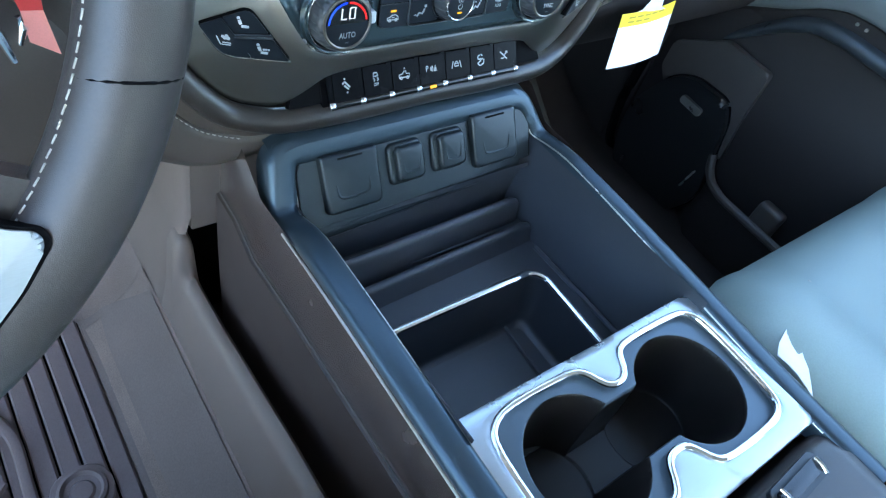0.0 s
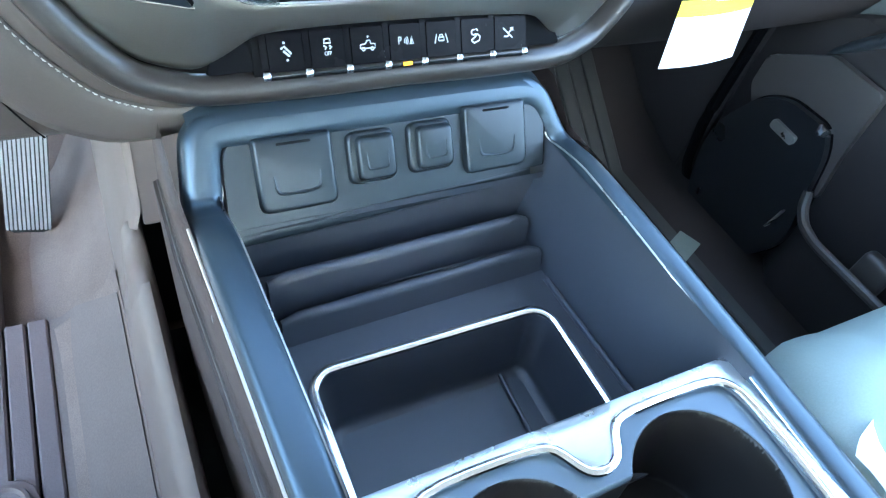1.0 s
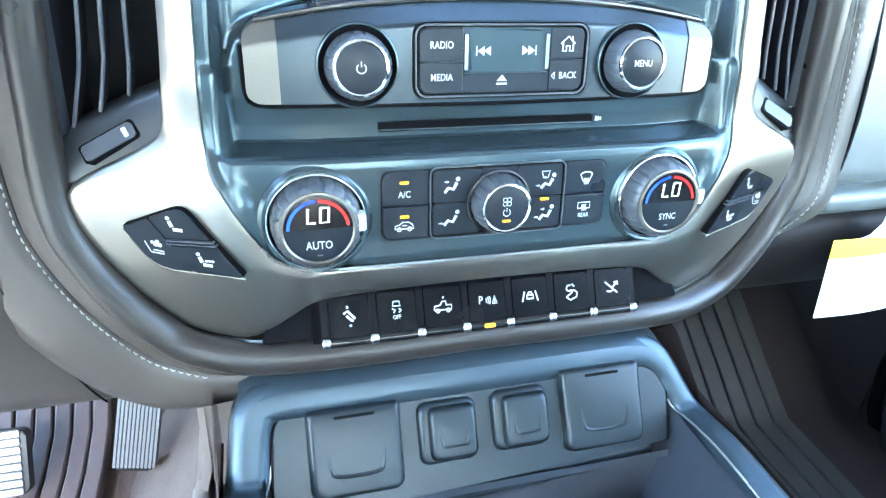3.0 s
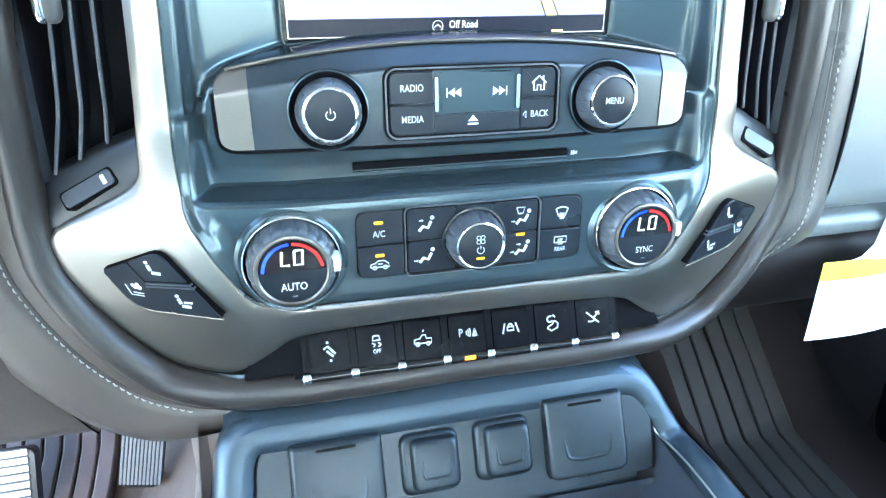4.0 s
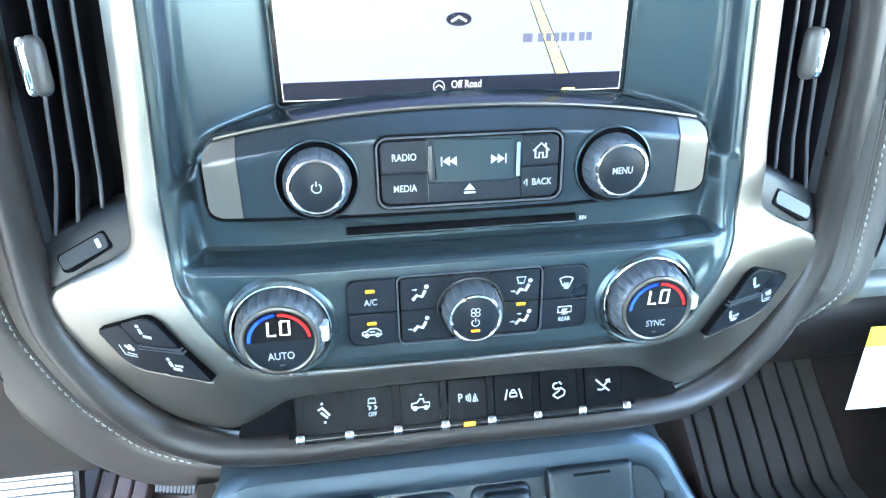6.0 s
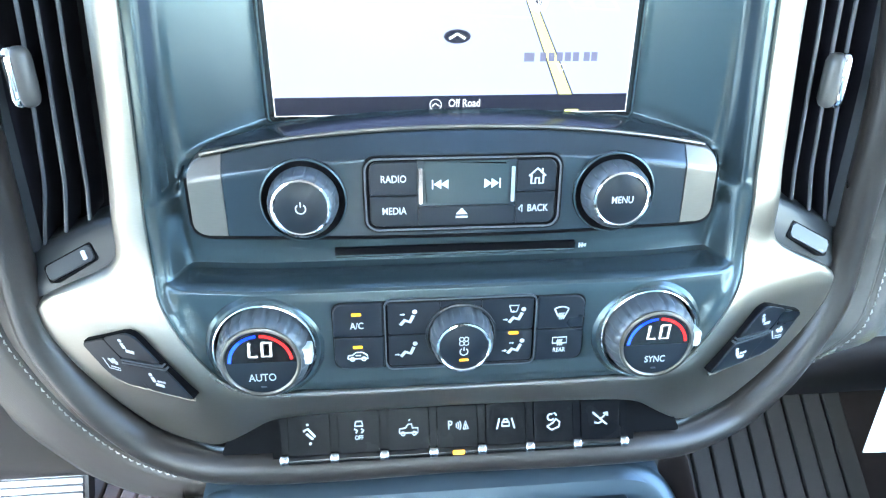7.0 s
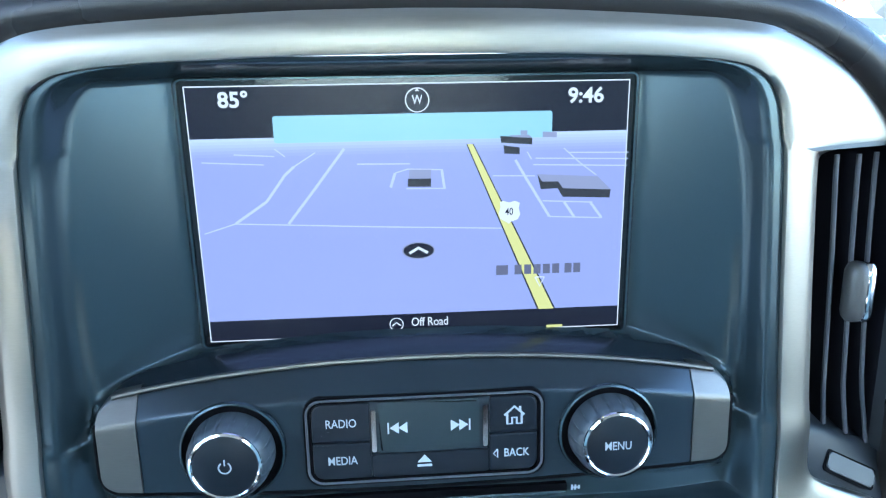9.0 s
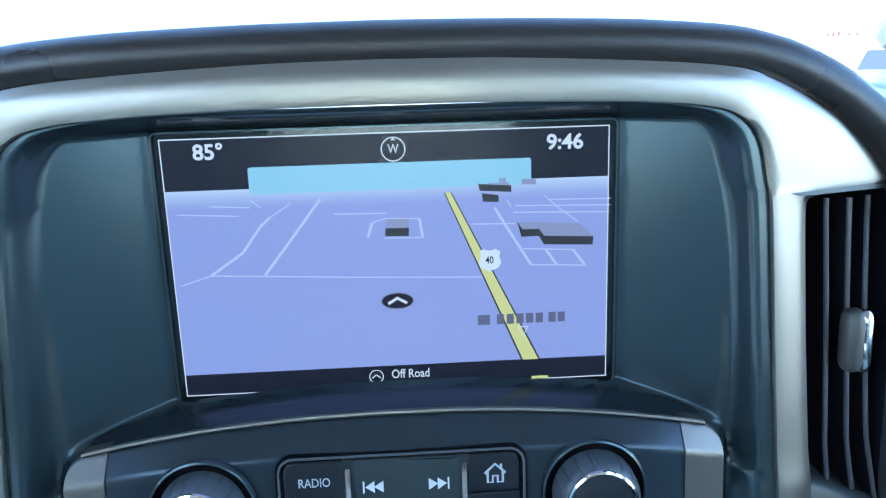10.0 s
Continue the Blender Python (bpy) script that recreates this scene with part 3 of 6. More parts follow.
letters("Off Road", SCR @ T(0.0050, -0.0468, 0.0006), S_WHITE, display, "status_words")
part("status_ring", strokes([arc(0.0028, 0, 360, -0.0092, -0.0474, 24)], 0.0004, 0.0006), S_WHITE, display, M=SCR)
part("status_arrow", strokes([[(-0.0110, -0.0480), (-0.0092, -0.0466), (-0.0074, -0.0480)]], 0.0006, 0.0007), S_WHITE, display, M=SCR)

# ---- radio ----
radio = thing("radio_unit", "dark radio control unit with silver end caps", "car radio", (0, 0.02, 0.729))


def radio_top(u):
    return 0.7760 - 0.0115 * (abs(u) / 0.123) ** 2.2


def radio_y(u, z):
    top = radio_top(u)
    y = 0.0195 + (z - 0.748) * 0.17 + 0.006 * (u / 0.125) ** 2
    return y + max(0.0, z - (top - 0.0090)) * 1.15 * (1 - 0.55 * (u / 0.123) ** 2)


def radio_rows(u0, u1, lift=0.0, n=60, z_lo=0.7292):
    rows = []
    for f in [0, 0.01, 0.03, 0.1, 0.25, 0.4, 0.55, 0.7, 0.76, 0.79, 0.81, 0.83, 0.86, 0.9, 0.95, 0.98, 1.0]:
        row = []
        for u in np.linspace(u0, u1, n):
            e = max(0.0, (abs(u) - 0.1165) / 0.0075)
            c = 1 - math.sqrt(max(0.0, 1 - min(1.0, e) ** 2))
            lo = z_lo + 0.006 * c
            hi = radio_top(u) - 0.006 * c
            z = lerp(lo, hi, f)
            y = radio_y(u, z) - lift
            if f in (0, 1.0):
                y += 0.0012
            row.append((u, y, z))
        rows.append(row)
    return rows


part("body", sheet(radio_rows(-0.1235, 0.1235), (0, 0.016, 0)), RADIOBLUE, radio, sharp=60)
joint = [(-0.1250, 0.7560), (-0.1250, 0.7360), (-0.1235, 0.7310), (-0.1195, 0.7288), (-0.1120, 0.7284), (-0.06, 0.7284), (0.0, 0.7284), (0.06, 0.7284), (0.1120, 0.7284), (0.1195, 0.7288), (0.1235, 0.7310), (0.1250, 0.7360), (0.1250, 0.7560)]
part("joint", tube(soften([(u, radio_y(u, z) + 0.0010, z) for u, z in joint], 6, 2), 0.0011, 8), DARKGAP, radio, "dark joint under the radio")
for a, b in ((-0.1240, -0.1085), (0.1085, 0.1240)):
    part("end_cap", sheet(radio_rows(a, b, 0.0007, 26, 0.7296), (0, 0.005, 0)), CAPGREY, radio, "satin grey metal end cap", sharp=50)
line = [(u, radio_y(u, radio_top(u)) - 0.0008, radio_top(u) + 0.0004) for u in np.linspace(-0.118, 0.118, 60)]
part("edge_strip", tube(line, 0.0011, 8), CAPGREY, radio, "thin satin grey edge")
RAD = face_frame(0.0195, 0.7480, 9.6)


def knob(parent, M, r, h, cap_r, notches=18, ring=0.0, bright=None):
    """A ribbed turning knob with a bright ring round its flat cap."""
    wave = lambda a, k: 1 - (0.035 if k in (2, 3, 4) and math.cos(a * notches) > 0.72 else 0.0)
    k = part("knob", lathe([(0.0001, 0), (r * 1.02, 0.0), (r, 0.0015), (r * 0.985, h * 0.55), (r * 0.93, h * 0.82), (cap_r * 1.10, h * 0.985), (cap_r * 1.04, h)], 144, wave), RUBBER, parent, "grey ribbed rubber knob", M=M, sharp=40)
    part("chrome_ring", lathe([(cap_r * 1.11, h * 0.97), (cap_r * 1.10, h + 0.0006), (cap_r * 1.03, h + 0.0009), (cap_r * 0.985, h + 0.0004), (cap_r * 0.98, h - 0.001)], 72), bright or CHROME, k, "bright ring round the cap", M=M)
    part("cap", lathe([(cap_r, h - 0.001), (cap_r, h - 0.0002), (cap_r * 0.94, h + 0.0001), (0, h + 0.0002)], 48), KEY, k, "black cap", M=M)
    if ring:
        part("collar", lathe([(ring, -0.002), (ring, 0.0014), (ring * 0.985, 0.0026), (ring * 0.960, 0.0028), (ring * 0.942, 0.0012), (ring * 0.92, -0.002)], 72), CHROME, parent, "chrome collar", M=M)
    return k


part("button_frame", ring_plate(rrect(0.0925, 0.0362, 0.0062, 0.0008, 0.0014), rrect(0.0872, 0.0312, 0.0042, 0.0008, 0.0014), -0.003, 0.0006), DARKGAP, radio, M=RAD)
part("frame_edge", tube([(a, b, 0.0008) for a, b in rrect(0.0900, 0.0338, 0.0056, 0.0008, 0.0014, 6)], 0.0005, 6, closed=True), SLATGREY, radio, "raised frame round the buttons", M=RAD)
part("button_well", slab(rrect(0.0872, 0.0312, 0.0042, 0.0008, 0.0014), -0.004, -0.0006), DARKGAP, radio, M=RAD)
for cu in (-0.0722, 0.0722):
    m = RAD @ T(cu, -0.0002, 0.0) @ Matrix.Diagonal((0.94, 0.94, 0.97, 1.0))
    part("knob_seat", lathe([(0.0212, -0.0005), (0.0208, 0.0010), (0.0200, 0.0013), (0.0196, 0.0004)], 64), FASCIA, radio, M=m)
    part("knob_gap", lathe([(0.0197, 0.0004), (0.0185, -0.0002), (0.0001, -0.0002)], 64), DARKGAP, radio, M=m)
    k = knob(radio, m, 0.0166, 0.0118, 0.0126)
    if cu < 0:
        part("power_sign", strokes([arc(0.0023, -235, 55, 0, 0, 20), [(0, 0.0008), (0, 0.0034)]], 0.0006, 0.0128), WHITE, k, M=m)
    else:
        letters("MENU", m @ T(0, 0, 0.0128), WHITE, k)


def rr4(u0, u1, v0, v1, radii):
    """A rectangle whose corners, from the lower left on, have their own radii."""
    pts = []
    for cx4, cy4, sx, sy, a0, r in ((u0, v0, 1, 1, 180, radii[0]), (u1, v0, -1, 1, 270, radii[1]), (u1, v1, -1, -1, 0, radii[2]), (u0, v1, 1, -1, 90, radii[3])):
        for i in range(5):
            a = radians(a0 + 90 * i / 4)
            pts.append((cx4 + sx * r + r * math.cos(a), cy4 + sy * r + r * math.sin(a)))
    return pts


def key(parent, poly, M, mat=KEY, top=0.0008, bev=0.0006, name="button"):
    return part(name, slab(poly, -0.003, top, bev), mat, parent, M=M)


def R4(u0, u1, v0, v1, r=0.0008):
    return rounded(R(u0, u1, v0, v1), r)


b = key(radio, rr4(-0.0424, -0.0203, 0.0013, 0.0168, (0.0006, 0.0006, 0.0006, 0.004)), RAD)
letters("RADIO", RAD @ T(-0.0313, 0.0088, 0.0010), WHITE, b)
b = key(radio, rr4(-0.0424, -0.0203, -0.0140, 0.0008, (0.004, 0.0006, 0.0006, 0.0006)), RAD)
letters("MEDIA", RAD @ T(-0.0313, -0.0064, 0.0010), WHITE, b)
b = key(radio, R4(-0.0174, 0.0216, -0.0040, 0.0166, 0.0006), RAD, FASCIA, 0.0004, 0.0016)
for d, cu in ((-1, -0.0095), (1, 0.0137)):
    tri = [[(cu + d * a, 0.0060 + e) for a, e in ((-0.0033, 0.0023), (0.0002, 0), (-0.0033, -0.0023))], [(cu + d * a, 0.0060 + e) for a, e in ((0.0000, 0.0023), (0.0035, 0), (0.0000, -0.0023))], R(min(cu + d * 0.0037, cu + d * 0.0043), max(cu + d * 0.0037, cu + d * 0.0043), 0.0037, 0.0083)]
    part("skip_sign", flat(tri, 0.00060), WHITE, b, M=RAD)
b = key(radio, R4(-0.0200, 0.0250, -0.0138, -0.0046), RAD)
part("eject_sign", flat([[(-0.0028, -0.0086), (0.0028, -0.0086), (0, -0.0054)], R(-0.0028, 0.0028, -0.0104, -0.0094)], 0.0010), WHITE, b, M=RAD)
b = key(radio, rr4(0.0254, 0.0440, 0.0019, 0.0168, (0.0006, 0.0006, 0.004, 0.0006)), RAD)
part("home_sign", strokes([[(0.0311, 0.0090), (0.0350, 0.0126), (0.0389, 0.0090)], [(0.0322, 0.0095), (0.0322, 0.0055), (0.0341, 0.0055), (0.0341, 0.0080), (0.0359, 0.0080), (0.0359, 0.0055), (0.0378, 0.0055), (0.0378, 0.0095)], [(0.0372, 0.0106), (0.0372, 0.0126)]], 0.0009, 0.0010), WHITE, b, M=RAD)
b = key(radio, rr4(0.0254, 0.0440, -0.0140, 0.0014, (0.0006, 0.004, 0.0006, 0.0006)), RAD)
letters("BACK", RAD @ T(0.0358, -0.0066, 0.0010), WHITE, b)
part("back_sign", strokes([[(0.0284, -0.0048), (0.0268, -0.0066), (0.0284, -0.0084), (0.0284, -0.0048)]], 0.0005, 0.0010), WHITE, b, M=RAD)
for cu in (-0.0190, 0.0236):
    part("chrome_bar", slab(R4(cu - 0.0009, cu + 0.0009, -0.0030, 0.0140, 0.0004), -0.002, 0.0016, 0.0004), CHROME, radio, "chrome divider", M=RAD)
# disc slot under the radio
slot = face_frame(0.0288, 0.7140, 0)
# flat near-black bar, its colour standing for the shade inside the slot
part("disc_slot", slab(R4(-0.0610, 0.0600, -0.0020, 0.0021, 0.0008), -0.002, 0.0010), DARKGAP, radio, "narrow disc slot drawn as a near-black bar", M=slot)
part("slot_lip", tube([(-0.0605, 0.0278, 0.7120), (0.0595, 0.0278, 0.7120)], 0.0008, 6), FASCIA, radio)
part("slot_mark", strokes([[(0.0622, 0.0014), (0.0622, -0.0014)], [(0.0636, 0.0014), (0.0636, -0.0014)], [(0.0622, 0), (0.0655, 0)], [(0.0652, 0.0010), (0.0652, -0.0010)]], 0.0008, 0.0012), WHITE, radio, M=slot)

# ---- climate controls ----
climate = thing("climate_panel", "black climate control panel with two display knobs", "climate panel", (0, 0.004, 0.648))
CL = face_frame(0.0050, 0.6760, 9.0)


def airflow_sign(parent, u, v, arrows, M, h=0.0018, light=None):
    """The airflow sign: a seated bar shape and the arrows towards it."""
    bm = strokes([[(u - 0.0036, v - 0.0034), (u - 0.0014, v - 0.0008), (u + 0.0012, v - 0.0018), (u + 0.0030, v + 0.0018)]], 0.0017, h)
    flat([disc(0.0012, u + 0.0036, v + 0.0037, 12)], h, bm)
    for a, e in arrows:
        strokes([[(u + a, v + e), (u + a + 0.0018, v + e)]], 0.0006, h, bm)
        flat([[(u + a + 0.0014, v + e + 0.0008), (u + a + 0.0014, v + e - 0.0008), (u + a + 0.0026, v + e)]], h, bm)
    part("airflow_sign", bm, WHITE, parent, M=M)


TOPB = 0.0016
part("button_well", slab(rounded(R(-0.0632, 0.0626, -0.0150, 0.0222), 0.005), -0.008, 0.0008), DARKGAP, climate, M=CL)
bL1 = key(climate, rr4(-0.0628, -0.0384, 0.0035, 0.0218, (0.0006, 0.0006, 0.001, 0.0055)), CL, top=TOPB)
letters("A/C", CL @ T(-0.0512, 0.0096, TOPB + 0.0002), WHITE, bL1)
part("indicator", slab(R4(-0.0536, -0.0490, 0.0152, 0.0166, 0.0003), 0, TOPB + 0.0004), AMBER, bL1, "lit amber light", M=CL)
bL2 = key(climate, rr4(-0.0628, -0.0384, -0.0148, 0.0030, (0.0055, 0.001, 0.0006, 0.0006)), CL, top=TOPB)
part("indicator", slab(R4(-0.0536, -0.0490, -0.0030, -0.0016, 0.0003), 0, TOPB + 0.0004), AMBER, bL2, "lit amber light", M=CL)
part("recirculate_sign", strokes([[(-0.0564, -0.0088), (-0.0562, -0.0070), (-0.0540, -0.0066), (-0.0524, -0.0052), (-0.0492, -0.0052), (-0.0470, -0.0068), (-0.0464, -0.0088), (-0.0564, -0.0088)], arc(0.0010, 0, 360, -0.0542, -0.0090, 12), arc(0.0010, 0, 360, -0.0486, -0.0090, 12),
                                  [(-0.0526, -0.0070), (-0.0500, -0.0070)]], 0.0007, TOPB + 0.0002), WHITE, bL2, M=CL)
part("centre_frame", ring_plate(rrect(0.0758, 0.0392, 0.004, 0, 0.0036), rrect(0.0744, 0.0378, 0.0034, 0, 0.0036), -0.002, 0.0022), RUBBER, climate, "raised black frame", M=CL)
for side in (-1, 1):
    for up in (1, -1):
        v0, v1 = (0.0040, 0.0212) if up > 0 else (-0.0140, 0.0034)
        u0, u1 = sorted((side * 0.0360, side * 0.0105))
        bb = key(climate, rounded(R(u0, u1, v0, v1), 0.0012), CL, top=TOPB)
        cu = side * 0.0265
        if side < 0:
            airflow_sign(bb, cu, (v0 + v1) / 2, [(-0.0036, 0.0024)] if up > 0 else [(-0.0066, -0.0022)], CL, TOPB + 0.0002)
        else:
            airflow_sign(bb, cu + 0.001, (v0 + v1) / 2 - 0.001, [(-0.0066, -0.0018), (-0.0030, 0.0026)], CL, TOPB + 0.0002)
            if up < 0:
                part("indicator", slab(R4(cu - 0.0024, cu + 0.0024, 0.0014, 0.0028, 0.0003), 0, TOPB + 0.0004), AMBER, bb, "lit amber light", M=CL)
            else:
                part("screen_sign", strokes([[(cu - 0.0026, v1 - 0.0036), (cu + 0.0022, v1 - 0.0036), (cu + 0.0010, v1 - 0.0072), (cu - 0.0014, v1 - 0.0072), (cu - 0.0026, v1 - 0.0036)]], 0.0006, TOPB + 0.0002), WHITE, bb, M=CL)
part("filler", slab(R4(-0.0102, 0.0102, 0.0180, 0.0212, 0.0008), -0.003, TOPB, 0.0005), KEY, climate, M=CL)
bR1 = key(climate, rr4(0.0384, 0.0622, 0.0035, 0.0218, (0.0006, 0.0006, 0.0055, 0.001)), CL, top=TOPB)
wig = lambda u, v: [(u, v), (u + 0.0005, v + 0.0012), (u - 0.0004, v + 0.0024), (u + 0.0003, v + 0.0036)]
part("windscreen_sign", strokes([arc(0.0062, 55, 125, 0.0504, 0.0096, 12) + [(0.0486, 0.0106), (0.0522, 0.0106), (0.05396, 0.0147)], wig(0.0494, 0.0088), wig(0.0504, 0.0088), wig(0.0514, 0.0088)], 0.0007, TOPB + 0.0002), WHITE, bR1, M=CL)
bR2 = key(climate, rr4(0.0384, 0.0622, -0.0148, 0.0030, (0.001, 0.0055, 0.0006, 0.0006)), CL, top=TOPB)
part("rear_window_sign", strokes([[(0.0468, -0.0050), (0.0468, -0.0016), (0.0540, -0.0016), (0.0540, -0.0050), (0.0468, -0.0050)], wig(0.0494, -0.0064), wig(0.0504, -0.0064), wig(0.0514, -0.0064)], 0.0007, TOPB + 0.0002), WHITE, bR2, M=CL)
letters("REAR", CL @ T(0.0504, -0.0090, TOPB + 0.0002), WHITE, bR2)
fan = CL @ T(0.0, 0.0026, 0.0008)
part("knob_well", lathe([(0.0176, 0.0), (0.0176, 0.0022), (0.0168, 0.0024), (0.0164, 0.0)], 64), BLACK, climate, M=fan)
k = knob(climate, fan, 0.0156, 0.0135, 0.0120, 16)
bm = strokes([arc(0.0019, -235, 55, 0, -0.0022, 18), [(0, -0.0016), (0, 0.0004)]], 0.0005, 0.0138)
for a in (45, 135, 225, 315):
    strokes([arc(0.0011, 0, 360, 0.0016 * math.cos(radians(a)), 0.0036 + 0.0016 * math.sin(radians(a)), 12)], 0.0004, 0.0138, bm)
part("fan_sign", bm, WHITE, k, M=fan)
part("indicator", slab(R4(-0.0022, 0.0022, -0.0074, -0.0062, 0.0003), 0.012, 0.0139), AMBER, k, "lit amber light", M=fan)

for cu, word in ((-0.0962, "AUTO"), (0.0962, "SYNC")):
    m = CL @ T(cu, -0.0012, 0.0006)
    k = knob(climate, m, 0.0224, 0.0128, 0.0170, 22, ring=0.0252, bright=CAPGREY)
    part("raised_seat", lathe([(0.0292, -0.004), (0.0286, -0.0010), (0.0266, 0.0006), (0.0248, 0.0000)], 64), FASCIA, climate, M=m)
    part("display_face", slab([(-0.0166, 0.0002)] + arc(0.0167, 180, 0, 0, 0.0002, 30)[1:-1] + [(0.0166, 0.0002)], 0.0122, 0.0132), GLOSS, k, "dark display window", M=m)
    part("temperature_reading", strokes([[(-0.0046, 0.0110), (-0.0051, 0.0036), (-0.0012, 0.0036)], [(0.0014, 0.0110), (0.0010, 0.0036), (0.0050, 0.0036), (0.0054, 0.0110), (0.0014, 0.0110)]], 0.0013, 0.0134), WHITE_G, k, "lit reading LO", M=m)
    part("cold_arc", strokes([arc(0.0145, 178, 128, 0, 0, 14)], 0.0016, 0.0134), CYAN_G, k, M=m)
    part("cool_arc", strokes([arc(0.0145, 128, 94, 0, 0, 10)], 0.0014, 0.01342), BLUE_G, k, M=m)
    part("warm_arc", strokes([arc(0.0145, 88, 6, 0, 0, 18)], 0.0015, 0.0134), RED_G, k, M=m)
    letters(word, m @ T(0, -0.0082, 0.0134), WHITE, k)
    part("sensor_mark", slab(rrect(0.0026, 0.0007, 0.0003, 0, -0.0135), 0.0120, 0.0133), RUBBER, k, M=m)
    part("pointer", slab(rrect(0.0046, 0.0084, 0.0009, 0.0212, 0.0012), 0.004, 0.0112, 0.0004), WHITE, k, "white pointer", M=m)
lip = [Vector(p) for p in half_in if p.z < 0.664]
lip = lip + [Vector((-p.x, 0, p.z)) for p in lip[-2::-1]]
part("bright_lip", tube([(p.x * 0.998, trim_y(p.x, p.z) - 0.0010, p.z + 0.0006) for p in lip], 0.0009, 6, up=(0, 1, 0)), PEWTER, dashboard, "bright edge under the climate panel")

# ---- seat heating switches ----
def seat_switches(side):
    sw = thing("seat_switch_panel", "black three-button seat heating switch panel with bright edge", "switch panel", (side * 0.16, 0.01, 0.655), "seat switch panels")
    m = face_frame(0.0113, 0.6650, 0.5, side * 0.160) @ pose(0, 0, 0, 0, side * 19.6, 0) @ T(0, 0, 0.0014)
    P = lambda pts: [(side * (a - 0.160) / 0.943, b - 0.665) for a, b in pts][::side]
    outer = [(0.1875, 0.6730), (0.1578, 0.6864), (0.1318, 0.6486), (0.1740, 0.6506)]
    part("backing", slab(P(corners(outer, (0.002, 0.0065, 0.002, 0.009))), -0.006, 0.0016, 0.0005), DARKGAP, sw, M=m)
    e1, e2, e3, e4 = [Vector(p) for p in outer]
    mid_t, mid_b = e1.lerp(e2, 0.457), e4.lerp(e3, 0.44)
    q1, q2 = e2.lerp(e3, 0.46), mid_t.lerp(mid_b, 0.37)
    for n, poly, cr in ((0, [e1, mid_t, mid_b, e4], (0.0015, 0.0008, 0.0008, 0.008)), (1, [mid_t, e2, q1, q2], (0.0008, 0.006, 0.0008, 0.0008)), (2, [q2 + Vector((0, -0.0038)), q1 + Vector((-0.0026, -0.0038)), e3, mid_b], (0.0008, 0.0008, 0.0015, 0.0008))):
        c = sum(poly, Vector((0, 0))) / len(poly)
        inner = [p + (c - p) * 0.04 for p in poly]
        bb = part("button", slab(P(corners([tuple(p) for p in inner], cr)), 0.0, 0.0026, 0.0006), KEY, sw, M=m)
        ic = (side * (c.x - 0.160) / 0.943, c.y - 0.665)
        bm = bmesh.new()
        dot = lambda a, b, r: flat([disc(r, ic[0] + a, ic[1] + b, 12)], 0.0028, bm)
        if n == 0:
            strokes([[(ic[0] + a, ic[1] + b) for a, b in ((-0.0046, 0.0030), (-0.0022, -0.0030), (0.0042, -0.0036), (0.0042, -0.0022), (-0.0010, -0.0016))]], 0.0008, 0.0028, bm)
            for a, b, r in ((0.0006, 0.0016, 0.0013), (0.0026, 0.0012, 0.0013), (0.0016, 0.0030, 0.0012), (-0.0008, 0.0026, 0.0010)):
                dot(a, b, r)
        else:
            dot(-0.0034, 0.0040, 0.0011)
            strokes([[(ic[0] + a, ic[1] + b) for a, b in ((-0.0030, 0.0026), (-0.0018, -0.0006))]], 0.0020, 0.0028, bm)
            strokes([[(ic[0] + a, ic[1] + b) for a, b in ((-0.0016, -0.0018), (0.0032, -0.0022))]], 0.0019, 0.0028, bm)
            if n == 2:
                for a in (0.0004, 0.0020, 0.0036):
                    dot(a, 0.0004, 0.0008)
        part("seat_sign", bm, WHITE, bb, M=m)
    for d in (0.0008, 0.0026):
        part("divider", slab(P([tuple(q2 + Vector((-0.0002, -d))), tuple(q1 + Vector((-0.0006 * d / 0.0008, -d))), tuple(q1 + Vector((-0.0006 * d / 0.0008 - 0.0006, -d - 0.0008))), tuple(q2 + Vector((-0.0002, -d - 0.0008)))]), 0.0, 0.0029), RUBBER, sw, M=m)
    edge = [tuple(e1.lerp(e4, 0.25))] + corners([tuple(e1), tuple(e4), tuple(e3)], (0.0001, 0.009, 0.0001))[5:10] + [tuple(e3)]
    line = soften([(side * (a - 0.160) / 0.943, b - 0.665 - 0.0006, 0.0014) for a, b in edge], 6, 2)
    part("bright_edge", tube(line, 0.0008, 8, up=(0, 0, 1)), CAPGREY, sw, "bright lower edge", M=m)


seat_switches(-1)
seat_switches(1)

# ---- row of piano switches ----
bar = thing("switch_row", "row of seven black piano switches with chrome tips", "switch row", (0, 0.0, 0.600))
KEYM = face_frame(0.0055, 0.6125, 30)
# recess and end plates in near-black, which carries the shade round the switches
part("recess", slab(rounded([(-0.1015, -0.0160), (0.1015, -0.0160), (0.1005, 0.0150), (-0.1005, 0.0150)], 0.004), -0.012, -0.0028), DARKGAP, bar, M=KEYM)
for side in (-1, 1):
    part("end_plate", slab(rounded([(side * a, b) for a, b in ((0.0975, -0.0105), (0.1290, -0.0105), (0.1200, 0.0110), (0.0975, 0.0150))][::side], 0.002), -0.010, -0.0036, 0.0006), DARKGAP, bar, "near-black plate for the shaded recess beside the switches", M=KEYM)
W7 = 0.0270
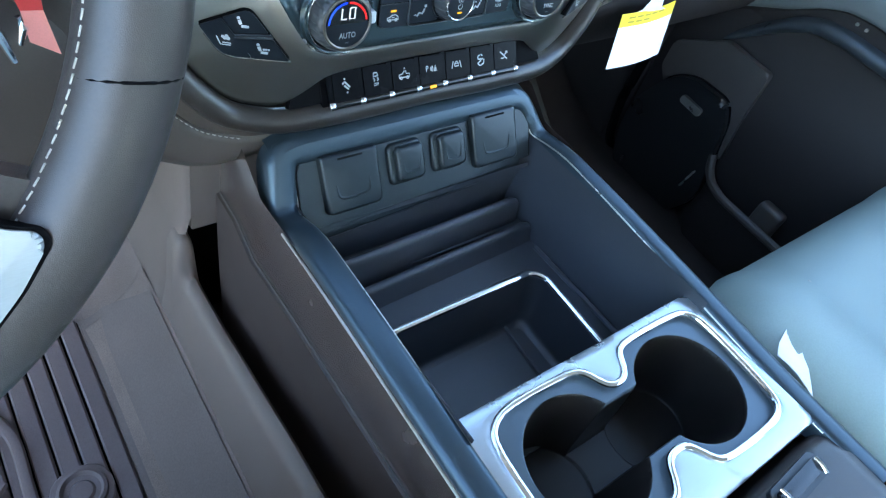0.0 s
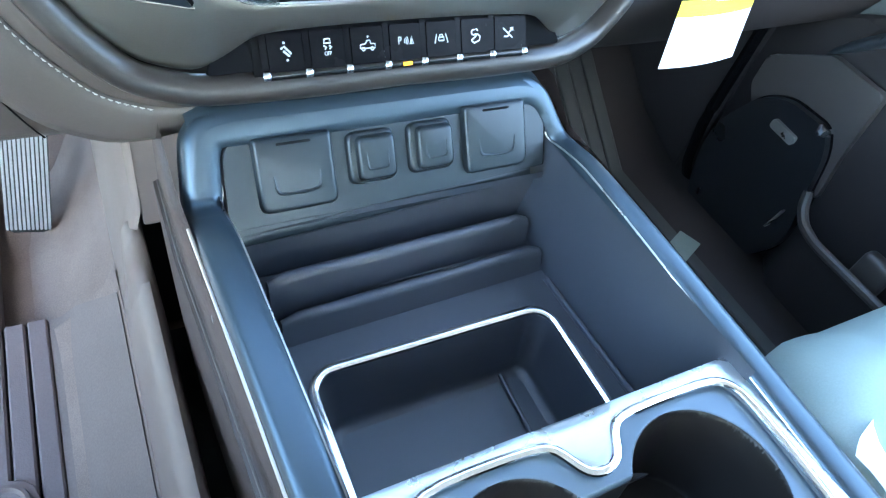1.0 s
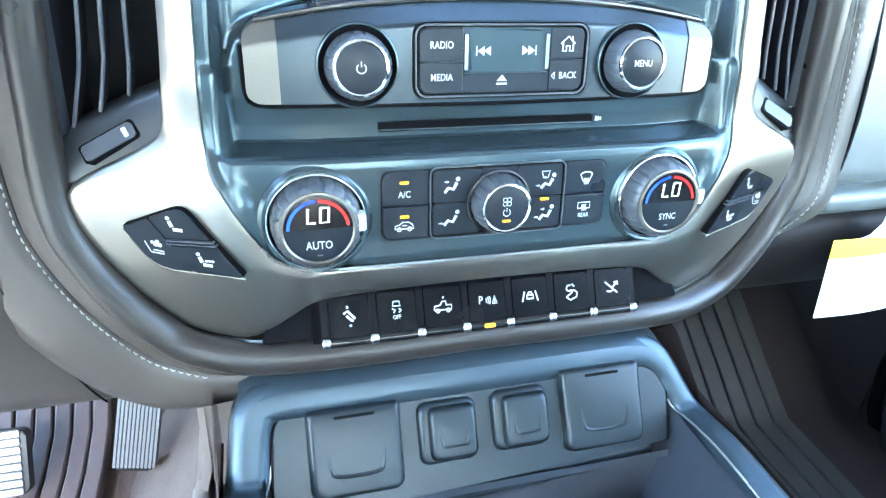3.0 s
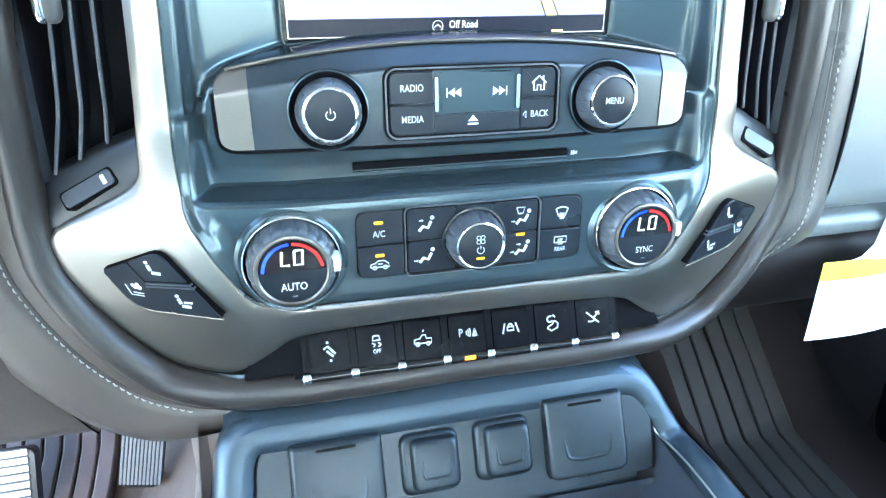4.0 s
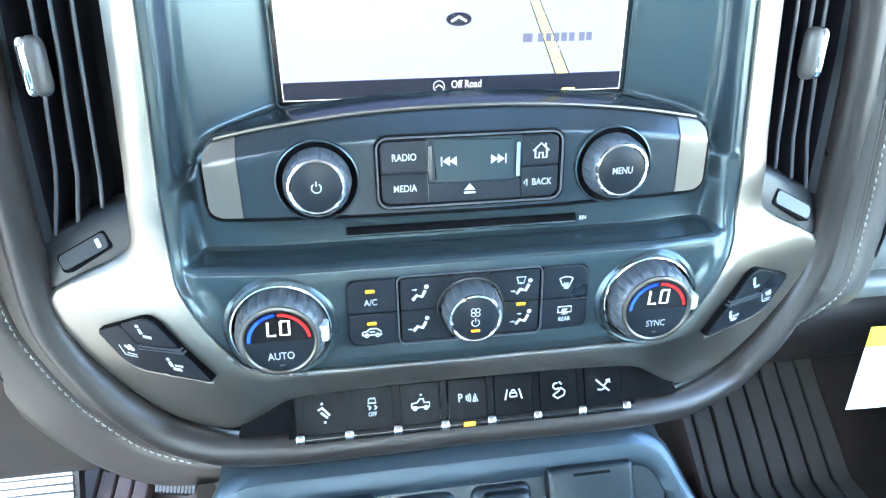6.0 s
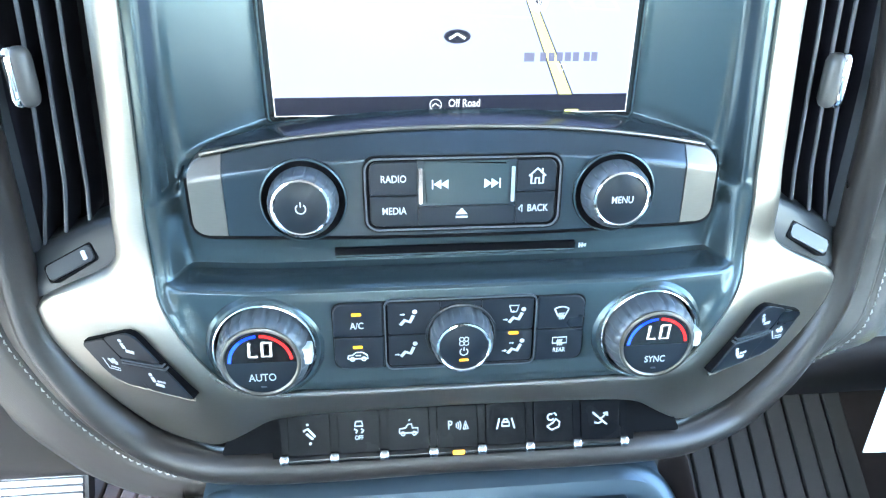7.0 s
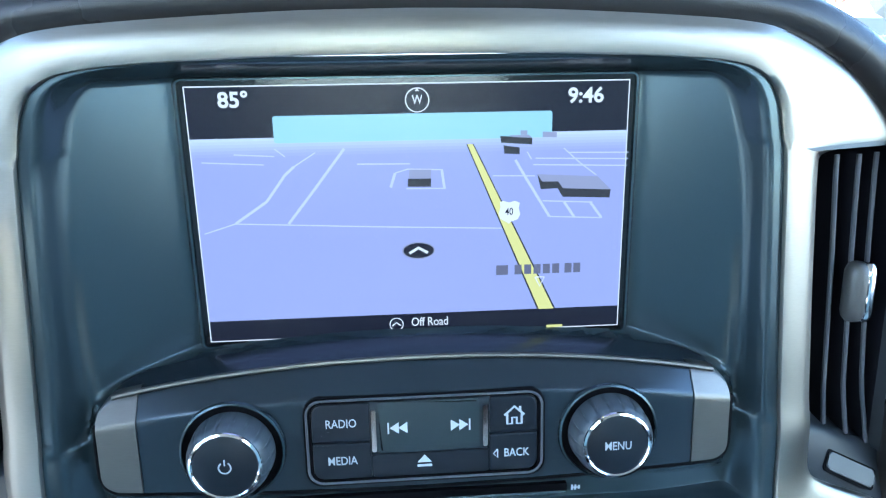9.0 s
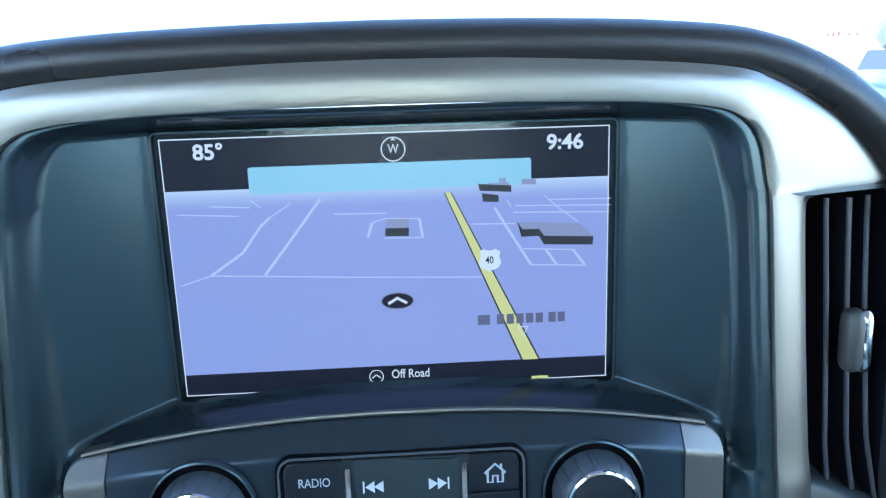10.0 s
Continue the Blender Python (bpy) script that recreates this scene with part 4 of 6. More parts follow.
for i in range(7):
    c = (i - 3) * W7
    kk = part("switch", slab(R4(c - 0.0110, c + 0.0110, -0.0120, 0.0112, 0.0008), -0.006, 0.0008, 0.0007), PIANO, bar, M=KEYM)
    part("switch_lip", tube([(c - 0.0112, -0.0140, -0.0008), (c + 0.0112, -0.0140, -0.0008)], 0.0030, 14), GLOSS, kk, M=KEYM)
    h = 0.0010
    if i == 0:
        bm = strokes([[(c - 0.0030, 0.0016), (c - 0.0006, 0.0030), (c + 0.0034, -0.0016)], [(c - 0.0014, 0.0004), (c + 0.0022, -0.0030)]], 0.0013, h)
        flat([disc(0.0008, c - 0.0006, 0.0052, 10), disc(0.0008, c + 0.0006, -0.0052, 10)], h, bm)
    elif i == 1:
        bm = strokes([[(c - 0.0016, 0.0056), (c + 0.0016, 0.0056), (c + 0.0022, 0.0030), (c - 0.0022, 0.0030), (c - 0.0016, 0.0056)], [(c - 0.0026, 0.0016), (c - 0.0008, 0.0006), (c - 0.0018, -0.0008)], [(c + 0.0012, 0.0016), (c + 0.0026, 0.0004), (c + 0.0012, -0.0008)]], 0.0009, h)
        letters("OFF", KEYM @ T(c, -0.0034, h), WHITE, kk)
    elif i == 2:
        bm = strokes([[(c - 0.0050, -0.0022), (c - 0.0048, 0.0002), (c - 0.0016, 0.0006), (c - 0.0002, 0.0026), (c + 0.0018, 0.0026), (c + 0.0022, 0.0004), (c + 0.0052, 0.0004), (c + 0.0052, -0.0022), (c - 0.0050, -0.0022)], arc(0.0010, 0, 360, c - 0.0030, -0.0026, 10), arc(0.0010, 0, 360, c + 0.0032, -0.0026, 10), [(c + 0.0002, 0.0044), (c + 0.0010, 0.0054)]], 0.0008, h)
    elif i == 3:
        letters("P", KEYM @ T(c - 0.0040, 0.0006, h), WHITE, kk)
        bm = strokes([arc(r, -35, 35, c - 0.0024, 0.0004, 6) for r in (0.0020, 0.0032, 0.0044)] + [[(c + 0.0032, -0.0018), (c + 0.0046, 0.0028), (c + 0.0060, -0.0018), (c + 0.0032, -0.0018)], [(c + 0.0046, -0.0018), (c + 0.0046, 0.0010)]], 0.0007, h)
    elif i == 4:
        bm = strokes([[(c - 0.0050, -0.0030), (c - 0.0034, 0.0030)], [(c + 0.0050, -0.0030), (c + 0.0034, 0.0030)], [(c - 0.0020, -0.0014), (c - 0.0020, 0.0008), (c + 0.0020, 0.0008), (c + 0.0020, -0.0014), (c - 0.0020, -0.0014)], [(c - 0.0012, 0.0012), (c - 0.0008, 0.0024), (c + 0.0008, 0.0024), (c + 0.0012, 0.0012)]], 0.0009, h)
    elif i == 5:
        bm = strokes([arc(0.0018, 60, 330, c - 0.0014, 0.0022, 12), [(c - 0.0036, -0.0030), (c + 0.0000, -0.0008), (c + 0.0014, 0.0010), (c + 0.0036, -0.0008), (c + 0.0030, -0.0034), (c - 0.0010, -0.0050), (c - 0.0036, -0.0030)], [(c + 0.0004, 0.0046), (c + 0.0020, 0.0030)]], 0.0009, h)
    else:
        bm = strokes([[(c - 0.0044, 0.0036), (c + 0.0036, -0.0036)], [(c + 0.0004, -0.0002), (c + 0.0040, 0.0032)], [(c + 0.0016, 0.0028), (c + 0.0040, 0.0032), (c + 0.0040, 0.0012)], [(c - 0.0036, -0.0022), (c - 0.0010, -0.0026), (c + 0.0008, -0.0018)]], 0.0010, h)
    part("switch_sign", bm, WHITE, kk, M=KEYM)
    if i == 3:
        part("indicator", slab(R4(c - 0.0030, c + 0.0036, -0.0154, -0.0130, 0.0004), -0.004, 0.0026, 0.0005), AMBER, kk, "lit amber light", M=KEYM)
for i in range(8):
    c = (i - 3.5) * W7
    part("rib", slab(R4(c - 0.0021, c + 0.0021, -0.0126, 0.0135, 0.0005), -0.006, 0.0001, 0.0006), PIANO, bar, "dark satin divider", M=KEYM)
    part("chrome_tip", tube([(c + dx, -0.0138, -0.0006) for dx in (-0.0025, -0.0023, -0.0018, 0.0018, 0.0023, 0.0025)], [0.0022, 0.0031, 0.0035, 0.0035, 0.0031, 0.0022], 16), TIP, bar, "chrome tip", M=KEYM, sharp=50)


# ---- air vents ----
def vent(side):
    v = thing("air_vent", "black upright air vent with three slats and chrome tab", "air vent", (side * 0.18, 0.04, 0.715), "air vents")
    S = lambda x, y, z: (side * x, y, z)
    # the throat: dark box behind the opening
    inner = [(0.1538, 0.8500), (0.1550, 0.8300), (0.1575, 0.7900), (0.1600, 0.7500), (0.1625, 0.7330)]
    outer = [(0.2025, 0.8500), (0.2070, 0.8300), (0.2105, 0.7900), (0.2125, 0.7500), (0.2140, 0.7100)]
    back = [[S(0.140, 0.083, 0.700), S(0.140, 0.083, 0.870)], [S(0.225, 0.083, 0.700), S(0.225, 0.083, 0.870)]]
    part("throat", sheet(back), VENTBLK, v)
    wall = [[S(a, trim_y(a, z) + 0.003, z) for a, z in inner], [S(a + 0.002, 0.085, z) for a, z in inner]]
    part("inner_wall", sheet(wall), VENTBLK, v)
    wall = [[S(a + 0.004, 0.042 + 0.09 * (z - 0.72), z) for a, z in outer], [S(a - 0.0030, 0.044 + 0.09 * (z - 0.72), z) for a, z in outer], [S(a - 0.0060, 0.049 + 0.09 * (z - 0.72), z) for a, z in outer]]
    part("outer_bezel", sheet(wall), VENTBEZEL, v, "dark vent bezel")
    wall = [[S(a - 0.0060, 0.049 + 0.09 * (z - 0.72), z) for a, z in outer], [S(a - 0.010, 0.085, z) for a, z in outer]]
    part("outer_wall", sheet(wall), VENTBLK, v)
    part("top_wall", sheet([[S(0.146, 0.036, 0.8535), S(0.18, 0.040, 0.8545), S(0.208, 0.046, 0.8530)], [S(0.146, 0.085, 0.8515), S(0.18, 0.085, 0.8525), S(0.208, 0.085, 0.8510)]]), BLACK, v)
    part("bottom_wall", sheet([[S(0.150, 0.034, 0.7360), S(0.17, 0.038, 0.7300), S(0.19, 0.044, 0.7215), S(0.214, 0.051, 0.7105)], [S(0.150, 0.09, 0.7260), S(0.17, 0.09, 0.719), S(0.19, 0.09, 0.711), S(0.216, 0.09, 0.700)]]), VENTBLK, v)
    # slats: near-black vanes, their front edges painted paler as if lit
    for k in range(3):
        low, xs_k = (0.7300, 0.7215, 0.7130)[k], ((0.1790, 0.1767, 0.1722, 0.1686), (0.1936, 0.1878, 0.1812, 0.1778), (0.2075, 0.1985, 0.1903, 0.1870))[k]
        line = []
        for z in np.linspace(low, 0.8480, 16):
            x = float(np.interp(z, (low, 0.745, 0.806, 0.845), xs_k))
            line.append((x - 0.0015, 0.0400 + 0.11 * (z - 0.73) + 0.30 * max(0.0, x - 0.178), z))
        sl = part("slat", sheet([[S(x - 0.0008, y + 0.0006, z) for x, y, z in line], [S(x + 0.0008, y + 0.0006, z) for x, y, z in line], [S(x + 0.0010, y + 0.018, z) for x, y, z in line], [S(x - 0.0004, y + 0.018, z) for x, y, z in line], [S(x - 0.0008, y + 0.0006, z) for x, y, z in line]]), VENTBLK, v, "black slat", sharp=30)
        part("slat_edge", tube([S(x, y, z) for x, y, z in line], 0.0010, 8, up=(0, 1, 0)), SLATGREY, sl, "slat edge painted paler as if lit")
    # chrome tab on the middle slat
    tab = T(0.1800 if side > 0 else -0.1880, 0.0420, 0.7930 if side > 0 else 0.7990) @ Matrix.Rotation(radians(-7.5), 4, "X")
    for name, mt, label, dx, dy, r in (("tab", TABGREY, "grey slat tab", -side * 0.0008, 0.0, 0.0047), ("tab_chrome", CHROME, "chrome tab edge", side * 0.0026, -0.0016, 0.0032)):
        line = [(dx, dy, z) for z in (-0.0128, -0.0122, -0.0108, -0.0085, 0.0, 0.0085, 0.0108, 0.0122, 0.0128)]
        part(name, tube(line, [r * f for f in (0.35, 0.62, 0.86, 1.0, 1.0, 1.0, 0.86, 0.62, 0.35)], 16, up=(0, 1, 0)), mt, v, label, M=tab, sharp=60)
    # lower lip with its thumb wheel
    up = [(0.1610, 0.7360), (0.175, 0.7300), (0.190, 0.7218), (0.2030, 0.7150), (0.2190, 0.7075)]
    lo = [(0.1610, 0.7130), (0.172, 0.7070), (0.190, 0.6985), (0.2030, 0.6925), (0.2190, 0.6850)]
    rows = []
    for f, dy in ((0.0, 0.016), (0.0, 0.0025), (0.06, 0.0006), (0.14, 0.0), (0.5, -0.0004), (0.8, 0.0), (1.0, 0.0012)):
        rows.append([S(lerp(a, c, f), lerp(0.0335 + 0.30 * (a - 0.163), trim_y(c, d) + 0.0035, f) + dy, lerp(b, d, f)) for (a, b), (c, d) in zip(up, lo)])
    part("lower_lip", sheet(rows), LIPGREY, v, "dark grey lower lip", sharp=60)
    wm = face_frame(0.0340, 0.7095, 30, side * 0.1882) @ pose(0, 0, 0, 0, side * 15, 0) @ pose(0, 0, 0, 0, 0, -side * 24) @ T(0, 0, 0.0016)
    part("wheel_slot", slab(rrect(0.0295, 0.0098, 0.002), -0.006, 0.0006), DARKGAP, v, M=wm)
    part("thumb_wheel", slab(rrect(0.0272, 0.0078, 0.0018), -0.006, 0.0014, 0.0008, 3), LIPGREY, v, "thumb wheel", M=wm)
    if side < 0:
        part("wheel_mark", slab(rrect(0.0022, 0.0048, 0.0006, 0.0092, 0.0), 0.0, 0.0019), WHITE, v, "white mark", M=wm)


vent(-1)
vent(1)


# ---- the rest of the dashboard ----
def extrude_profile(profile, xs, skew=None):
    """Surface with the (y, z) profile, carried along x."""
    return sheet([[(x, y + (skew(x, z) if skew else 0), z) for y, z in profile] for x in xs])


back_off = lambda x, z: 0.05 * max(0.0, abs(x) - 0.35) ** 1.5
PANEL_Y = ((0.648, 0.060), (0.650, 0.046), (0.655, 0.0405), (0.665, 0.0395), (0.700, 0.0445), (0.739, 0.0490), (0.774, 0.0550), (0.806, 0.0600), (0.840, 0.0660), (0.868, 0.0760), (0.882, 0.0900), (0.885, 0.1300))
ROLL_Z = [p.z for p in half_roll if 0.64 < p.z < 0.875]
SEAM_X = [offset_roll(p, 0.0490, 0).x for p in half_roll if 0.64 < p.z < 0.875]
rows = []
for z, y in PANEL_Y:
    x0 = float(np.interp(z, ROLL_Z, SEAM_X))
    rows.append([(lerp(x0, 0.76, f), y + back_off(lerp(x0, 0.76, f), z) + (0.004 if f == 0 else 0.0), z) for f in (0.0, 0.002, 0.03, 0.08, 0.15, 0.25, 0.4, 0.6, 0.8, 1.0)])
part("upper_panel", sheet(rows), DASHGREY, dashboard, "grey upper dash panel", sharp=60)
part("dash_strip", extrude_profile([(p.y, p.z) for p in soften([(0, 0.10, 0.648), (0, 0.052, 0.6450), (0, 0.0435, 0.638), (0, 0.046, 0.626), (0, 0.060, 0.619), (0, 0.10, 0.617)], 4, 2)], [0.258, 0.262, 0.30, 0.35, 0.42, 0.5, 0.6, 0.7, 0.76], back_off), DASHGREY, dashboard, "pale grey dash strip", sharp=70)
part("glove_box", extrude_profile([(p.y, p.z) for p in soften([(0, 0.11, 0.617), (0, 0.066, 0.612), (0, 0.060, 0.600), (0, 0.075, 0.560), (0, 0.10, 0.520), (0, 0.15, 0.500), (0, 0.40, 0.490)], 4, 2)], [0.205, 0.25, 0.30, 0.35, 0.42, 0.5, 0.6, 0.7, 0.76], back_off), DARKTRIM, dashboard, "dark lower glove box", sharp=70)
part("panel_seam", tube([(float(np.interp(z, ROLL_Z, SEAM_X)) - 0.0006, float(np.interp(z, [k[0] for k in PANEL_Y], [k[1] for k in PANEL_Y])) + 0.0010, z) for z in np.linspace(0.655, 0.872, 24)], 0.0013, 6, up=(0, 1, 0)), DARKGAP, dashboard)
left_xs = [-0.148, -0.17, -0.20, -0.23, -0.27, -0.33, -0.42, -0.5, -0.6, -0.7, -0.76]
knee_back = lambda x, z: 0.015 * smooth(-0.33, -0.23, x) * smooth(0.53, 0.58, z)
KNEE = [(p.y, p.z) for p in soften([(0, 0.11, 0.685), (0, 0.055, 0.683), (0, 0.036, 0.668), (0, 0.030, 0.640), (0, 0.034, 0.590), (0, 0.044, 0.545), (0, 0.060, 0.526), (0, 0.11, 0.518), (0, 0.40, 0.515)], 4, 2)]
part("knee_panel", extrude_profile(KNEE, left_xs, knee_back), TAUPE, dashboard, "taupe leather knee panel", sharp=70)
# near-black sheet stands for the shade below the stack
part("under_panel", extrude_profile([(0.012, 0.583), (0.030, 0.570), (0.045, 0.545), (0.060, 0.522), (0.11, 0.513), (0.40, 0.505)], [-0.145, 0.0, 0.145]), DARKGAP, dashboard, "near-black sheet as shade under the stack", sharp=70)
part("knee_seam", tube([(p.x, p.y + knee_back(p.x, p.z), p.z) for p in soften([(-0.268, 0.0345, 0.664), (-0.260, 0.0305, 0.635), (-0.252, 0.0315, 0.600), (-0.242, 0.0375, 0.565), (-0.226, 0.0500, 0.534)], 5, 2)], 0.0006, 6), DARKGAP, dashboard)
part("column_cowl", extrude_profile([(p.y, p.z) for p in soften([(0, 0.16, 0.905), (0, 0.11, 0.890), (0, 0.105, 0.80), (0, 0.10, 0.70), (0, 0.07, 0.684)], 4, 2)], [-0.232, -0.25, -0.33, -0.5, -0.76]), BLACK, dashboard, "black instrument cowl", sharp=70)
crest = [(-0.76, 0.8900), (-0.35, 0.8930), (-0.22, 0.9030), (-0.12, 0.9125), (0, 0.9160), (0.10, 0.9125), (0.16, 0.9000), (0.20, 0.8820), (0.24, 0.8790), (0.35, 0.8780), (0.76, 0.8760)]
part("dash_top", sheet([[(x, y, z - d) for x, z in crest] for y, d in ((0.060, 0.004), (0.075, 0.0), (0.16, -0.0005), (0.40, 0.006), (0.72, 0.02), (0.80, 0.03))]), BLACK, dashboard, "dark grained dash top", sharp=70)

# ---- centre console ----
console = thing("centre_console", "dark centre console with silver cup holder plate", "console", (0, -0.2, 0.19))
cx = lambda y: -0.0062 - 0.054 * y
rail_z = lambda y: lerp(0.5455, 0.5220, smooth(-0.03, -0.42, y)) if y < -0.03 else 0.5455


SOCK = face_frame(-0.0255, 0.5370, 33)
S_UP, S_OUT = Vector((0, math.sin(radians(33)), math.cos(radians(33)))), Vector((0, -math.cos(radians(33)), math.sin(radians(33))))
stations = []  # centre, outward, normal, share of the full width
for y in np.linspace(-0.44, -0.062, 16):
    stations.append((Vector((cx(y) - 0.1415, y, rail_z(y))), Vector((-1, 0, 0)), Vector((0, 0, 1)), 1.0))
VT = 0.0385
for u, v, k, w in ((-0.1460, -0.0120, 0.45, 0.95), (-0.1445, -0.0040, 0.8, 0.90), (-0.1432, 0.006, 1.0, 0.86), (-0.1420, 0.018, 1.0, 0.86)):
    stations.append((SOCK @ Vector((u, v, 0.0015)), Vector((-1, 0, 0)), Vector((0, 0, 1)).lerp(S_OUT, k).normalized(), w))
for i in range(9):
    a = radians(180 - 90 * i / 8)
    stations.append((SOCK @ Vector((-0.1405 + 0.016 + 0.016 * math.cos(a), VT - 0.016 + 0.016 * math.sin(a), 0.0015)), Vector((math.cos(a), 0, 0)) + S_UP * math.sin(a), S_OUT, 0.9))
for u in np.linspace(-0.11, 0.094, 9):
    stations.append((SOCK @ Vector((u, VT + 0.0012 * (u + 0.11) / 0.2, 0.0015)), S_UP, S_OUT, 0.95))
for u, v, a, w in ((0.104, 0.0390, 78, 0.92), (0.1115, 0.0368, 62, 0.85), (0.1180, 0.0325, 45, 0.75), (0.1228, 0.0265, 32, 0.66), (0.1270, 0.0185, 24, 0.62), (0.1310, 0.0100, 22, 0.60), (0.1350, 0.0020, 20, 0.62), (0.1385, -0.0050, 10, 0.66)):
    k = 1.0 if v > 0.008 else 0.55 + 0.45 * (v + 0.005) / 0.013
    stations.append((SOCK @ Vector((u, v, 0.0015)), Vector((math.cos(radians(a)), 0, 0)) + S_UP * math.sin(radians(a)), Vector((0, 0, 1)).lerp(S_OUT, k).normalized(), w))
for y in np.linspace(-0.062, -0.44, 16):
    stations.append((Vector((cx(y) + 0.1415 - 0.0025 * smooth(-0.30, -0.06, y), y, rail_z(y))), Vector((1, 0, 0)), Vector((0, 0, 1)), lerp(1.0, 0.74, smooth(-0.32, -0.06, y))))
P3 = soften([q[0] for q in stations], 2, 2)
O3 = soften([q[1] for q in stations], 2, 2)
N3 = soften([q[2] for q in stations], 2, 2)
W3 = [q.x for q in soften([(q[3], 0, 0) for q in stations], 2, 2)]
prof = [(-0.0122, -0.020), (-0.0122, -0.0035), (-0.0108, -0.0010), (-0.0070, 0.0), (0.000, 0.0003), (0.0055, -0.0004), (0.0095, -0.0026), (0.0120, -0.0075), (0.0128, -0.022)]
part("rail", sheet([[p + o.normalized() * (a * w if a > -0.0105 else a * w - 0.0030 * smooth(0.95, 0.70, n.normalized().z)) + n.normalized() * b for a, b in prof] for p, o, n, w in zip(P3, O3, N3, W3)]), RAIL, console, "satin blue-black rail arching over the sockets", sharp=60)
for lo_i, hi_i in ((4, 36), (len(P3) - 36, len(P3) - 4)):
    part("rail_edge", tube([p - o.normalized() * (0.0122 * w + 0.0030 * smooth(0.95, 0.70, n.normalized().z)) + n.normalized() * -0.0034 for p, o, n, w in zip(P3, O3, N3, W3)][lo_i:hi_i], 0.0008, 6), PEWTER, console, "thin bright rail edge")
prof = [(-0.0065, 0.5735), (0.002, 0.5780), (0.010, 0.5790), (0.020, 0.5780), (0.034, 0.5700), (0.040, 0.5500)]
arch_rows = []
for u in np.linspace(-1, 1, 31):
    drop = 0.010 * max(0.0, (abs(u) - 0.78) / 0.22) ** 2
    arch_rows.append([(-0.0110 + u * 0.1335, y, z - drop) for y, z in prof])
part("arch", sheet(arch_rows), RAIL, console, "blue-black top of the arch", sharp=50)
PANEL = [(-0.1310, -0.0350), (0.1185, -0.0236), (0.1225, 0.0322), (-0.1268, 0.0288)]
panel = part("socket_panel", slab(corners(PANEL, (0.003, 0.002, 0.018, 0.013), 6), -0.02, 0.0, 0.0008), SOCKET, console, "blue-black socket panel", M=SOCK)
mid_p = Vector((-0.004, 0.0))
part("socket_rim", ring_plate(corners([tuple(mid_p + (Vector(p) - mid_p) * 1.012) for p in PANEL], (0.003, 0.002, 0.0185, 0.0135), 6), corners(PANEL, (0.003, 0.002, 0.018, 0.013), 6), -0.006, -0.0004), DARKGAP, console, "dark joint round the panel", M=SOCK)
part("panel_skirt", sheet([[SOCK @ Vector((lerp(-0.1305, 0.1090, f), lerp(a, b, f), w)) for f in np.linspace(0, 1, 12)] for a, b, w in ((-0.0340, -0.0225, -0.0045), (-0.0360, -0.0250, -0.0035), (-0.0430, -0.0330, -0.0040), (-0.0446, -0.0350, -0.0056), (-0.0446, -0.0350, -0.014))]), SOCKET, panel, "narrow strip under the sockets", sharp=50)


def loft(outline, radii, steps):
    """A lid whose outline draws in as it rises: steps of (inset, height)."""
    c = sum((Vector(p) for p in outline), Vector((0, 0))) / len(outline)
    half = Vector((max(p[0] for p in outline) - c.x, max(p[1] for p in outline) - c.y))
    loops = [[(c.x + (u - c.x) * (1 - i / half.x), c.y + (v - c.y) * (1 - i / half.y), w) for u, v in corners(outline, radii, 6)] for i, w in steps]
    bm = sheet(loops, closed=True)
    bm.faces.new([bm.verts.new(p) for p in loops[-1]])
    bmesh.ops.remove_doubles(bm, verts=bm.verts, dist=0.00001)
    return bm


